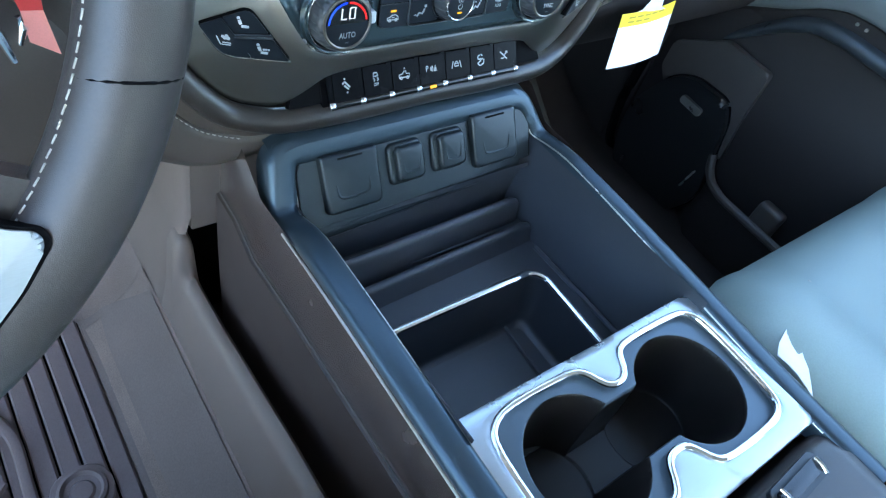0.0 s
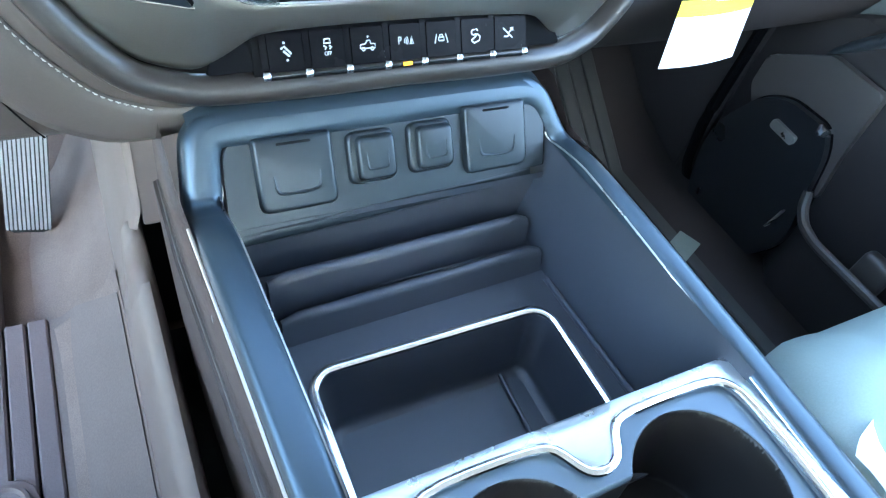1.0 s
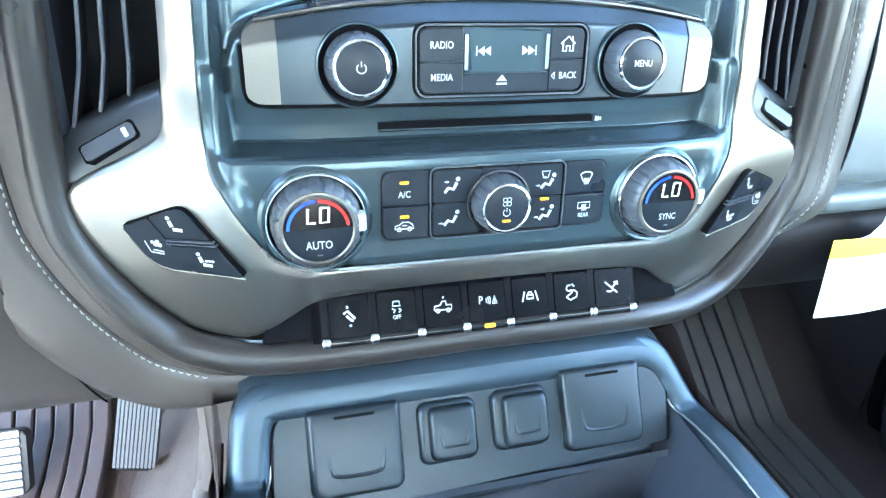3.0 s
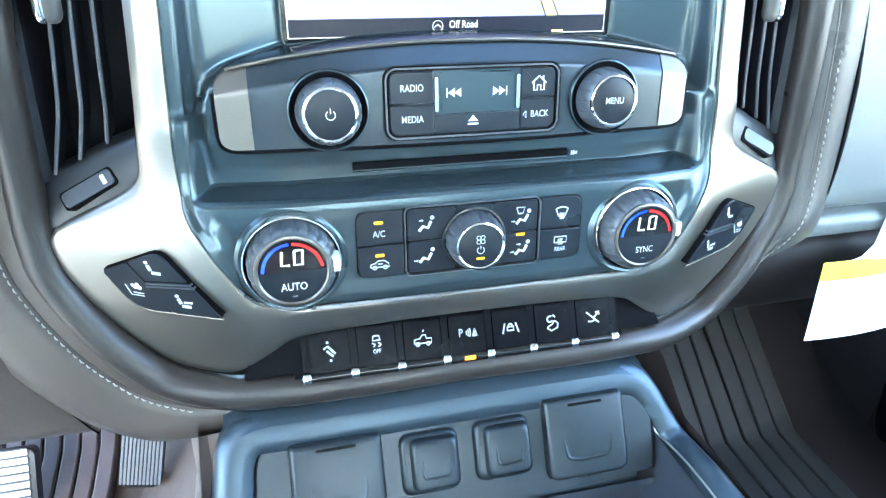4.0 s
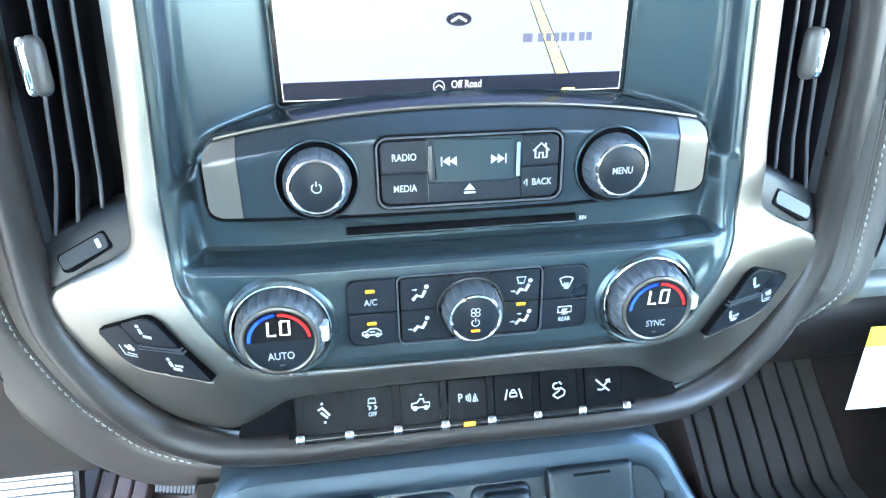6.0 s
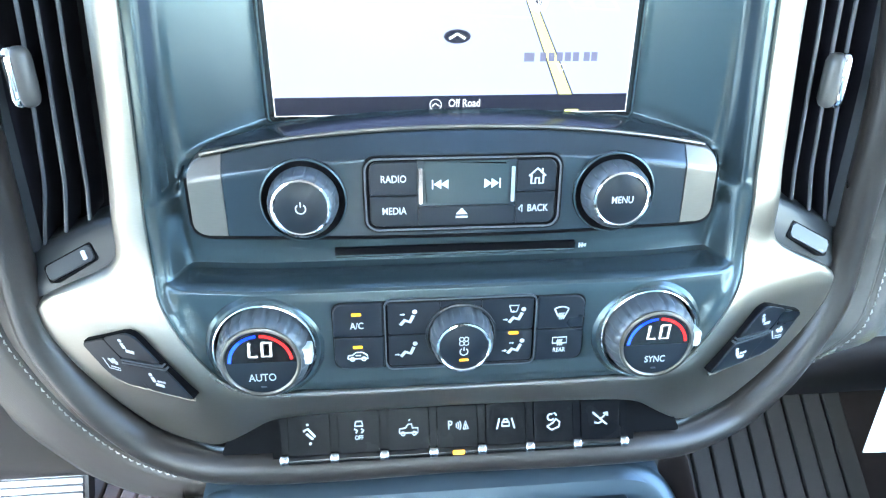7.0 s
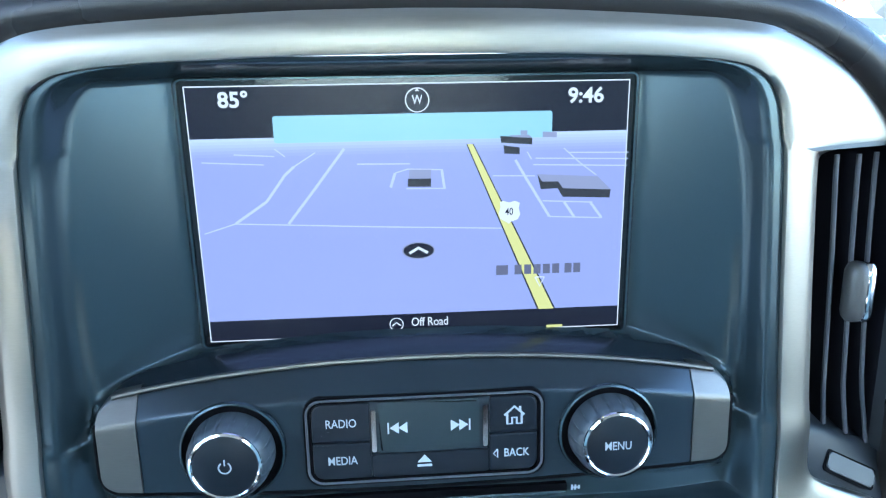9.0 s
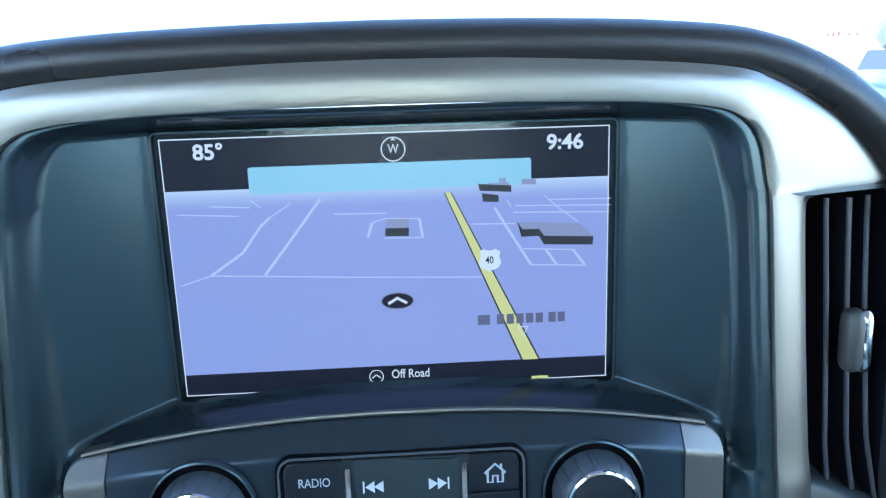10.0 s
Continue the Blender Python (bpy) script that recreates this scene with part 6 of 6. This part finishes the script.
kick2 = part("kick_panel", sheet([[(0.640 + 0.03 * smooth(0.30, 0.21, y), y, z) for z in (0.16, 0.30, 0.48, 0.60)] for y in (0.212, 0.25, 0.30, 0.40, 0.62)], (0.05, 0, 0)), DARKTRIM, None, sharp=60)
tagged(kick2, "dark plastic kick panel in front of the passenger door", "panel", kind="structure")
# dark box added to stop light leaking between kick panel and door
pillar = part("light_leak_filler", box(0.672, 0.78, 0.19, 0.30, 0.13, 0.67, 0.01), DARKTRIM, None)
tagged(pillar, "dark filler box added against a light leak in the passenger footwell", "pillar", kind="structure")
door = thing("door_1", "dark passenger door panel with speaker and map pocket", "door", (0.70, 0.0, 0.19), kind="structure")
rows = []
for y in np.linspace(0.196, -0.85, 26):
    bend = 0.012 * smooth(0.17, 0.196, y)
    rows.append([(x + bend, y, z) for x, z in ((0.735, 0.13), (0.690, 0.16), (0.672, 0.21), (0.668, 0.40), (0.672, 0.46), (0.690, 0.50), (0.712, 0.56), (0.712, 0.595), (0.695, 0.61), (0.692, 0.635), (0.720, 0.65), (0.740, 0.662), (0.752, 0.67))])
part("door_panel", sheet(rows, (0.03, 0, 0)), DARKTRIM, door, "dark plastic door panel", sharp=60)
LOW = soften([(0, 0.120, 0.455), (0, 0.093, 0.487), (0, 0.060, 0.520), (0, 0.0275, 0.548), (0, -0.001, 0.564), (0, -0.021, 0.569), (0, -0.053, 0.572), (0, -0.117, 0.571), (0, -0.85, 0.571)], 4, 1)
HIGH = soften([(0, 0.150, 0.500), (0, 0.110, 0.528), (0, 0.074, 0.546), (0, 0.0395, 0.563), (0, 0.007, 0.585), (0, -0.029, 0.601), (0, -0.067, 0.605), (0, -0.117, 0.605), (0, -0.85, 0.605)], 4, 1)
part("armrest_edge", sheet([[(x, p.y, p.z + d) for p in LOW] for x, d in ((0.700, -0.016), (0.688, -0.012), (0.681, -0.007), (0.679, 0.0), (0.683, 0.006), (0.694, 0.011))]), SATINEDGE, door, "satin dark armrest edge", sharp=70)
part("armrest_recess", sheet([[(x, lerp(p.y, q.y, f), lerp(p.z + 0.010, q.z, f)) for p, q in zip(LOW, HIGH)] for x, f in ((0.694, 0.0), (0.700, 0.3), (0.700, 0.8), (0.690, 1.0))]), DARKTRIM, door, "dark recess over the armrest", sharp=60)
part("upper_trim", sheet([[(x, p.y, lerp(p.z, 0.668, f)) for p in HIGH] for x, f in ((0.692, 0.0), (0.685, 0.03), (0.682, 0.12), (0.686, 0.5), (0.700, 0.9), (0.730, 1.0))]), DASHGREY, door, "grey upper door trim", sharp=70)
for y in (-0.047, -0.062):
    part("switch_mark", slab(rrect(0.005, 0.005, 0.002), 0, 0.002), PEWTER, door, "small bright switch mark", M=Matrix(((0, 0, -1, 0.700), (-1, 0, 0, y), (0, 1, 0, 0.592), (0, 0, 0, 1))))
part("door_seal", tube(soften([(0.672, 0.203, 0.62), (0.672, 0.203, 0.44), (0.668, 0.206, 0.28), (0.672, 0.196, 0.20), (0.680, 0.150, 0.150), (0.684, 0.05, 0.140)], 5, 2), 0.009, 8), DARKGAP, door, "black door seal")
DM = Matrix(((0, 0, -1, 0.668), (-1, 0, 0, -0.011), (0, 1, 0, 0.004), (0, 0, 0, 1)))
D2 = lambda pts, r: rounded([(-a, b) for a, b in pts], r, 6)
part("door_insert", slab(D2([(0.176, 0.385), (0.176, 0.432), (0.094, 0.482), (0.008, 0.479), (0.003, 0.386), (-0.006, 0.318), (0.06, 0.30), (0.14, 0.34)], 0.008), -0.004, 0.008, 0.003, 2), DOORGREY, door, "warm grey door insert", M=DM)
POD = [(0.184, 0.255), (0.182, 0.315), (0.143, 0.386), (0.105, 0.408), (0.036, 0.410), (0.016, 0.379), (0.002, 0.317), (-0.018, 0.240), (0.022, 0.166), (0.125, 0.152), (0.165, 0.185)]
part("pod_joint", slab(D2([(0.0825 + (a - 0.0825) * 1.02, 0.285 + (b - 0.285) * 1.02) for a, b in POD], 0.035), -0.002, 0.0105), DARKGAP, door, M=DM)
part("speaker_pod", slab(D2(POD, 0.035), 0.0, 0.022, 0.012, 4), BLACK, door, "rounded black speaker pod", M=DM)
for name, y, z, w, h, turn, mt, label in (("speaker_badge", 0.0815, 0.371, 0.043, 0.014, -3, PEWTER, "plain grey badge"), ("door_light", 0.030, 0.409, 0.006, 0.014, -25, CHROME, "small bright clip"), ("door_light", 0.141, 0.203, 0.005, 0.012, 15, CHROME, "small bright clip"), ("door_tick", 0.015, 0.264, 0.0025, 0.040, -10, PEWTER, "thin bright line")):
    part(name, slab(rrect(w, h, min(w, h) * 0.3), 0.018, 0.0285, 0.0006), mt, door, label, M=DM @ T(-y, z, 0) @ Matrix.Rotation(radians(turn), 4, "Z"))
part("pocket_wall", sheet([[(0.668 - 0.040 * smooth(-0.01, -0.06, y), y, z) for z in (0.15, 0.20, 0.26, 0.294)] for y in np.linspace(-0.01, -0.80, 20)], (0.008, 0, 0)), DARKTRIM, door, "dark map pocket wall", sharp=50)
part("pocket_edge", tube(soften([(0.652, -0.006, 0.330), (0.648, -0.016, 0.309), (0.638, -0.036, 0.296), (0.627, -0.067, 0.294), (0.627, -0.129, 0.294), (0.627, -0.80, 0.290)], 5, 2), 0.0075, 10), DOORGREY, door, "rounded map pocket edge")
part("pocket_divider", box(0.640, 0.664, -0.162, -0.117, 0.27, 0.330, 0.008, 3), DOORGREY, door, "grey divider in the map pocket")


def seat(name, label, side, mid=0.447, front_y=-0.229):
    s = thing(name, label, "car seat", (side * 0.45, -0.5, 0.19), "front seats")
    rows = []
    for f in np.linspace(0, 1, 26):
        y = front_y - 0.55 * f
        row = []
        for u in np.linspace(-1, 1, 31):
            x = side * mid + u * 0.272
            edge = max(0.0, (abs(u) - 0.70) / 0.30)
            front = max(0.0, 1 - f / 0.14)
            z = 0.512 - 0.030 * edge ** 3 - 0.055 * front ** 2.2 - 0.012 * f + 0.012 * smooth(0.45, 0.75, abs(u)) - 0.004 * smooth(0.035, 0.0, abs(abs(u) - 0.55))
            yy = y + 0.035 * (edge ** 2) * (-1 if f < 0.3 else 0) * (1 - f)
            row.append((x, yy, z))
        rows.append(row)
    part("cushion", sheet(rows, (0, 0, -0.035)), SEATLEA, s, "pale grey leather cushion", sharp=70)
    part("valance", box(side * mid - 0.262, side * mid + 0.262, front_y - 0.54, front_y - 0.012, 0.24, 0.425, 0.015, 3), DARKTRIM, s, "dark plastic seat valance")
    for u in (-0.55, 0.55):
        line = []
        for f in np.linspace(0.10, 0.98, 14):
            line.append((side * mid + u * 0.262, front_y - 0.55 * f, 0.5125 - 0.055 * max(0, 1 - f / 0.14) ** 2.2 - 0.012 * f - 0.002))
        part("seam", tube(line, 0.0014, 6), STITCH, s, "stitched seam")
    rows = []
    for f in np.linspace(0, 1, 12):
        z = 0.50 + 0.62 * f
        rows.append([(side * mid + u * 0.25 * (1 - 0.15 * f ** 3), -0.80 - 0.20 * f - 0.04 * (1 - u * u), z) for u in np.linspace(-1, 1, 15)])
    part("backrest", sheet(rows, (0, -0.09, 0)), SEATLEA, s, "pale grey leather backrest", sharp=70)
    part("seat_base", box(side * mid - 0.20, side * mid + 0.20, -0.76, -0.29, 0.175, 0.33, 0.02), DARKTRIM, s)


seat("car_seat", "pale grey leather passenger seat cushion", 1)
seat("car_seat", "pale grey leather driver seat beside the console", -1, 0.488, -0.195)
# pale sheet laid on the seat in place of a patch of sunlight
slip = part("seat_sun_patch", sheet([[(lerp(0.178, 0.221, v) - 0.004 * u + (0.006 if v > 0.5 else 0.012) * math.sin(3.14 * v) * (2 * u - 1) * 0.5, lerp(-0.345, -0.312, v) - (u - 0.5) * 0.042 * (1 - v) ** 0.6, 0.5145 + 0.0025 * math.sin(4 * u + 3 * v)) for u in (0, 0.25, 0.5, 0.75, 1.0)] for v in (0, 0.2, 0.4, 0.6, 0.8, 0.93, 1.0)], (0, 0, -0.0008)), PAPER, None)
tagged(slip, "small pale sheet standing in for a sun patch on the passenger seat", "paper slip")

# hanging paper tag on the glove box
tagp = thing("hanging_tag", "white paper tag with yellow band hanging from the dash", "paper tag", (0.32, 0.04, 0.55))
tag_pts = lambda f, u: (lerp(lerp(0.2850, 0.2700, f), lerp(0.3920, 0.3780, f), u), lerp(0.0400, 0.0190, f) - 0.004 * math.sin(3.1 * u) + 0.010 * u, lerp(lerp(0.6060, 0.5520, f), lerp(0.6050, 0.5480, f), u))
part("sheet", sheet([[tag_pts(f, u) for u in np.linspace(0, 1, 9)] for f in (0.24, 0.5, 0.75, 1.0)], (0, 0.0005, 0)), PAPER, tagp, "white paper sheet")
part("yellow_band", sheet([[tag_pts(f, u) for u in np.linspace(0, 1, 9)] for f in (0.0, 0.12, 0.24)], (0, 0.0005, 0)), YELLOW, tagp, "yellow printed band")
for row_i in range(2):
    for col in range(5 - 2 * row_i):
        u0 = 0.12 + 0.13 * col
        part("print_bar", sheet([[(lambda p: (p[0], p[1] - 0.0006, p[2]))(tag_pts(f, u)) for u in (u0, u0 + 0.05, u0 + 0.10)] for f in (0.06 + 0.08 * row_i, 0.09 + 0.08 * row_i)]), OCHRE, tagp)
part("neck", sheet([[(lerp(a, b, f), 0.0400 + 0.002 * s, z) for f in (0, 0.5, 1)] for a, b, z, s in ((0.305, 0.362, 0.604, 0), (0.318, 0.352, 0.608, 0), (0.325, 0.348, 0.618, 0), (0.328, 0.350, 0.640, 1), (0.328, 0.350, 0.660, 6))], (0, 0.0005, 0)), PAPER, tagp, "paper neck")

# ---- steering wheel ----
WX, WY, WZ, WL, SPOKE = -0.449, -0.1255, 0.849, 25.5, -52
wheel = thing("steering_wheel", "dark leather steering wheel with pale stitching and silver spoke insert", "steering wheel", (WX, WY, WZ))
WM = face_frame(WY, WZ, WL, WX)
part("rim", tube([(0.19 * math.cos(a), 0.19 * math.sin(a), 0) for a in np.linspace(0, 2 * math.pi, 97)[:-1]], 0.0172, 20, closed=True, up=(0, 0, 1), flat=1.0), COCOA, wheel, "dark leather rim", M=WM, sharp=80)
bm = bmesh.new()
for i in range(230):
    a = 2 * math.pi * i / 230
    b2 = a + 0.019
    r0 = 0.19 - 0.0158
    tube([(r0 * math.cos(a), r0 * math.sin(a), 0.0066), (r0 * math.cos(b2), r0 * math.sin(b2), 0.0076)], 0.00036, 6, bm=bm)
part("rim_stitch", bm, STITCH, wheel, "pale stitching", M=WM)
for a in (-24.5, 204.5, -75, -105):
    m = WM @ Matrix.Rotation(radians(a), 4, "Z") @ T(0.19, 0, 0) @ Matrix.Rotation(radians(15 if a == -24.5 else 0), 4, "Z") @ Matrix.Rotation(radians(90), 4, "X")
    part("rim_seam", lathe([(0.0170, -0.0007), (0.01765, 0), (0.0170, 0.0007)], 24), DARKGAP, wheel, M=m)
part("hub", lathe([(0.085, -0.03), (0.082, 0.0), (0.070, 0.012), (0.04, 0.018), (0, 0.019)], 40), COCOA, wheel, "dark hub cover", M=WM)
rise = T(0.12, 0, 0) @ Matrix.Rotation(radians(-9), 4, "Y") @ T(-0.12, 0, 0)
for a in (8, 172, SPOKE, 180 - SPOKE):
    m = WM @ Matrix.Rotation(radians(a), 4, "Z")
    wide = 1.0 if a in (SPOKE, 180 - SPOKE) else 0.62
    part("spoke", slab(rounded([(0.05, -0.036 * wide), (0.150, -0.036 * wide), (0.186, -0.052 * wide), (0.192, 0.0), (0.186, 0.052 * wide), (0.150, 0.036 * wide), (0.05, 0.036 * wide)], 0.01), -0.014, 0.004, 0.005, 3), COCOA, wheel, M=m)
    rim_line = [(u, v * wide) for u, v in ((0.07, -0.018), (0.1686, -0.0288), (0.1770, -0.0345), (0.1815, -0.032), (0.1850, -0.016), (0.1862, 0.0), (0.1850, 0.016), (0.1815, 0.032), (0.1770, 0.0345), (0.1686, 0.0288), (0.07, 0.018))]
    part("insert_joint", slab(rounded([(0.13 + (u - 0.13) * 1.02, v * 1.05) for u, v in rim_line], 0.004), 0.0, 0.0070), DARKGAP, wheel, M=m @ rise)
    part("spoke_insert", slab(rounded(rim_line, 0.004), 0.0, 0.0085, 0.002, 3), PLATE, wheel, "silver spoke insert", M=m @ rise)
col = thing("steering_column", "black steering column shroud behind the wheel", "steering column", (WX, 0.05, 0.70))
part("shroud", tube([WM @ Vector((0, 0, -0.03)), WM @ Vector((0, 0, -0.12)), WM @ Vector((0, -0.01, -0.26))], [0.055, 0.065, 0.075], 24), BLACK, col)

card = thing("column_tag", "red and white paper tag hanging beside the steering column", "paper tag", (-0.27, 0.03, 0.65))
part("red_band", sheet([[(-0.2850, 0.034, 0.7050), (-0.2690, 0.033, 0.7050)], [(-0.2810, 0.030, 0.6860), (-0.2698, 0.029, 0.6855)]], (0, 0.0006, 0)), REDLENS, card)
part("pale_band", sheet([[(-0.2810, 0.030, 0.6860), (-0.2698, 0.029, 0.6855)], [(-0.2800, 0.030, 0.6660), (-0.2655, 0.030, 0.6555)]], (0, 0.0006, 0)), PINK, card, "pale red lower part")
lever = thing("column_lever", "black column lever with chrome tip", "lever", (-0.30, 0.0, 0.68))
part("stem", tube([(-0.36, 0.045, 0.705), (-0.315, 0.036, 0.690), (-0.297, 0.033, 0.682)], [0.008, 0.007, 0.006], 10), BLACK, lever)
part("tip", tube([(-0.298, 0.033, 0.683), (-0.2930, 0.030, 0.6690), (-0.2900, 0.028, 0.6560)], [0.0045, 0.0030, 0.0020], 10), CHROME, lever, "chrome tip")
part("tip_clip", tube([(-0.2830, 0.030, 0.6830), (-0.2815, 0.029, 0.6760), (-0.2850, 0.029, 0.6660)], [0.0018, 0.0026, 0.0015], 8), CHROME, lever, "chrome clip")

# ---- cabin shell: mostly out of view, closes the cab and shapes its light ----
def shell(name, bm, mt, label, category):
    return tagged(part(name, bm, mt, None), label, category, kind="structure")


roof_z = lambda x: 1.40 + 0.05 * (1 - (x / 0.72) ** 2)
for y0, y1, x0, x1 in ((0.02, -2.2, -0.72, 0.72),):
    shell("ceiling", sheet([[(x, y, roof_z(x)) for x in np.linspace(x0, x1, 9)] for y in (y0, y1)], (0, 0, 0.03)), HEADLINER, "pale grey cloth headliner", "headliner")
wall = box(-0.81, 0.81, -2.23, -2.2, 0.14, 0.96)
for x0, x1, z0, z1 in ((-0.81, 0.81, 1.36, 1.48), (-0.81, -0.64, 0.96, 1.36), (0.64, 0.81, 0.96, 1.36)):
    box(x0, x1, -2.23, -2.2, z0, z1, bm=wall)
shell("wall_back", wall, DARKTRIM, "dark rear cab wall", "wall")
# unseen rear window, its size and tint set for the light on the dash
rear = shell("rear_window", slab(rrect(1.28, 0.40, 0.05), 0, 0.006, 0.001), REARGLASS, "tinted rear window added out of view to light the cab", "window")
rear.matrix_world = Matrix(((1, 0, 0, 0), (0, 0, 1, -2.219), (0, 1, 0, 1.16), (0, 0, 0, 1)))
rear.visible_shadow = False
for side in (-1, 1):
    shell("pillar", tube([(side * 0.74, 0.80, 0.90), (side * 0.70, 0.40, 1.20), (side * 0.66, 0.02, 1.42)], 0.035, 10), HEADLINER, "dark grey windscreen pillar", "pillar")
    shell("pillar", tube([(side * 0.77, -0.85, 0.15), (side * 0.76, -0.85, 0.86), (side * 0.68, -0.80, 1.42)], 0.045, 10), HEADLINER, "dark grey door pillar", "pillar")
    if side < 0:
        # unseen driver door, added to hold back light from the left
        drv = thing("door_2", "dark driver door standing open, added out of view to hold back light", "door", (-0.74, 0.20, 0.19), kind="structure")
        swing = T(-0.76, 0.20, 0) @ Matrix.Rotation(radians(-62), 4, "Z")
        part("door_panel", box(-0.06, 0.0, -1.05, 0.0, 0.13, 0.67, 0.02, 3), DARKTRIM, drv, M=swing)
        part("armrest", box(0.0, 0.05, -0.85, -0.25, 0.57, 0.61, 0.02, 3), DARKTRIM, drv, M=swing)
    shell("rear_door", box(side * 0.78 - 0.02, side * 0.78 + 0.02, -2.2, -0.90, 0.15, 0.70, 0.01), DARKTRIM, "dark rear door panel", "door")
pane = sheet([[(x, y, z) for y, z in ((0.82, 0.90), (0.40, 1.18), (0.02, 1.43))] for x in (-0.72, -0.3, 0.3, 0.72)])
bmesh.ops.recalc_face_normals(pane, faces=pane.faces)
bmesh.ops.solidify(pane, geom=list(pane.faces), thickness=0.005)
wind = shell("windscreen", pane, GLASS, "clear windscreen", "windscreen")
wind.visible_shadow = False
# bench added out of view, kept dark so the trim reflects little from it
bench = thing("rear_bench", "dark taupe leather rear bench seat added out of view", "car seat", (0, -1.6, 0.17))
part("cushion", box(-0.68, 0.68, -1.85, -1.35, 0.30, 0.50, 0.05, 3), TAUPE, bench)
part("backrest", box(-0.68, 0.68, -2.05, -1.85, 0.40, 0.80, 0.05, 3), TAUPE, bench)

# ---- outside ----
ground = part("ground", sheet([[(x, y, ground_z) for x in (-900, -60, 0, 60, 900)] for y in (-900, -60, 0, 60, 900)]), ASPHALT, None)
tagged(ground, "pale grey concrete car park", "ground", kind="structure")


def parked_car(x, y, turn, paint, label, low=1.0):
    c = thing("parked_car", label, "car", (x, y, ground_z), "parked cars")
    m = T(x, y, ground_z) @ Matrix.Rotation(radians(turn), 4, "Z") @ Matrix.Diagonal((1, 1, low, 1))
    rows = []
    for w in (-0.93, -0.90, -0.80, 0.80, 0.90, 0.93):
        k = 0.04 if abs(w) > 0.85 else 0.0
        rows.append([(w, yy, zz - (k if zz > 1 else 0)) for yy, zz in ((2.3, 0.35), (2.35, 0.65), (2.30, 0.92), (1.1, 1.05), (0.95, 1.06))] + [(w, -2.2, 1.05), (w, -2.3, 0.70), (w, -2.25, 0.35)])
    part("body", sheet(rows, (0, 0, -0.02)), paint, c, M=m)
    part("cabin", sheet([[(s * ww, yy, zz) for s in (-1, -0.96, 0.96, 1)] for yy, zz, ww in ((1.05, 1.05, 0.84), (0.45, 1.70, 0.68), (0.1, 1.78, 0.66), (-1.7, 1.76, 0.66), (-2.15, 1.05, 0.84))], (0, 0, -0.05)), paint, c, M=m)
    part("windscreen", sheet([[(s * ww, yy + 0.012, zz + 0.012) for s in (-1, 1)] for yy, zz, ww in ((0.98, 1.12, 0.74), (0.47, 1.66, 0.62))], (0, -0.01, -0.01)), SMOKE, c, "dark windscreen", M=m)
    part("grille", box(-0.45, 0.45, 2.30, 2.36, 0.60, 0.82, 0.01), BLACK, c, M=m)
    for s in (-1, 1):
        part("headlight", box(s * 0.72 - 0.15, s * 0.72 + 0.15, 2.26, 2.34, 0.72, 0.88, 0.02), PAPER, c, M=m)
        part("side_window", sheet([[(s * (ww + 0.012), yy, zz) for yy in (0.35, -1.6)] for zz, ww in ((1.14, 0.805), (1.66, 0.685))], (-s * 0.01, 0, 0)), SMOKE, c, M=m)
        for yy in (1.45, -1.4):
            part("wheel", lathe([(0, -0.11), (0.34, -0.11), (0.36, -0.06), (0.36, 0.06), (0.34, 0.11), (0, 0.11)], 24), DARKMAT, c, M=m @ T(s * 0.84, yy, 0.36) @ Matrix.Rotation(radians(90), 4, "Y"))


parked_car(8.75, 11.2, 142, CARPAINT, "silver parked car in the car park", 0.72)
parked_car(4.5, 22.0, 178, CARWHITE, "white parked car far off in the car park")
hall = thing("shop_building", "pale shop building with yellow signs far off", "building", (30, 60, ground_z))
part("wall", box(5, 75, 60, 75, ground_z, 4.0), CARWHITE, hall)
for x0, x1 in ((34.4, 36.0), (37.1, 40.9)):
    part("sign_band", box(x0, x1, 59.7, 59.95, 0.45, 1.15), WALLTAN, hall, "yellow sign band")
for x in (37.9, 38.4, 38.9, 39.9, 40.6):
    part("letter_bar", box(x - 0.11, x + 0.11, 59.5, 59.65, 0.5, 0.5 + 0.11 * (x % 1.3 + 2.0)), SIGNRED, hall)
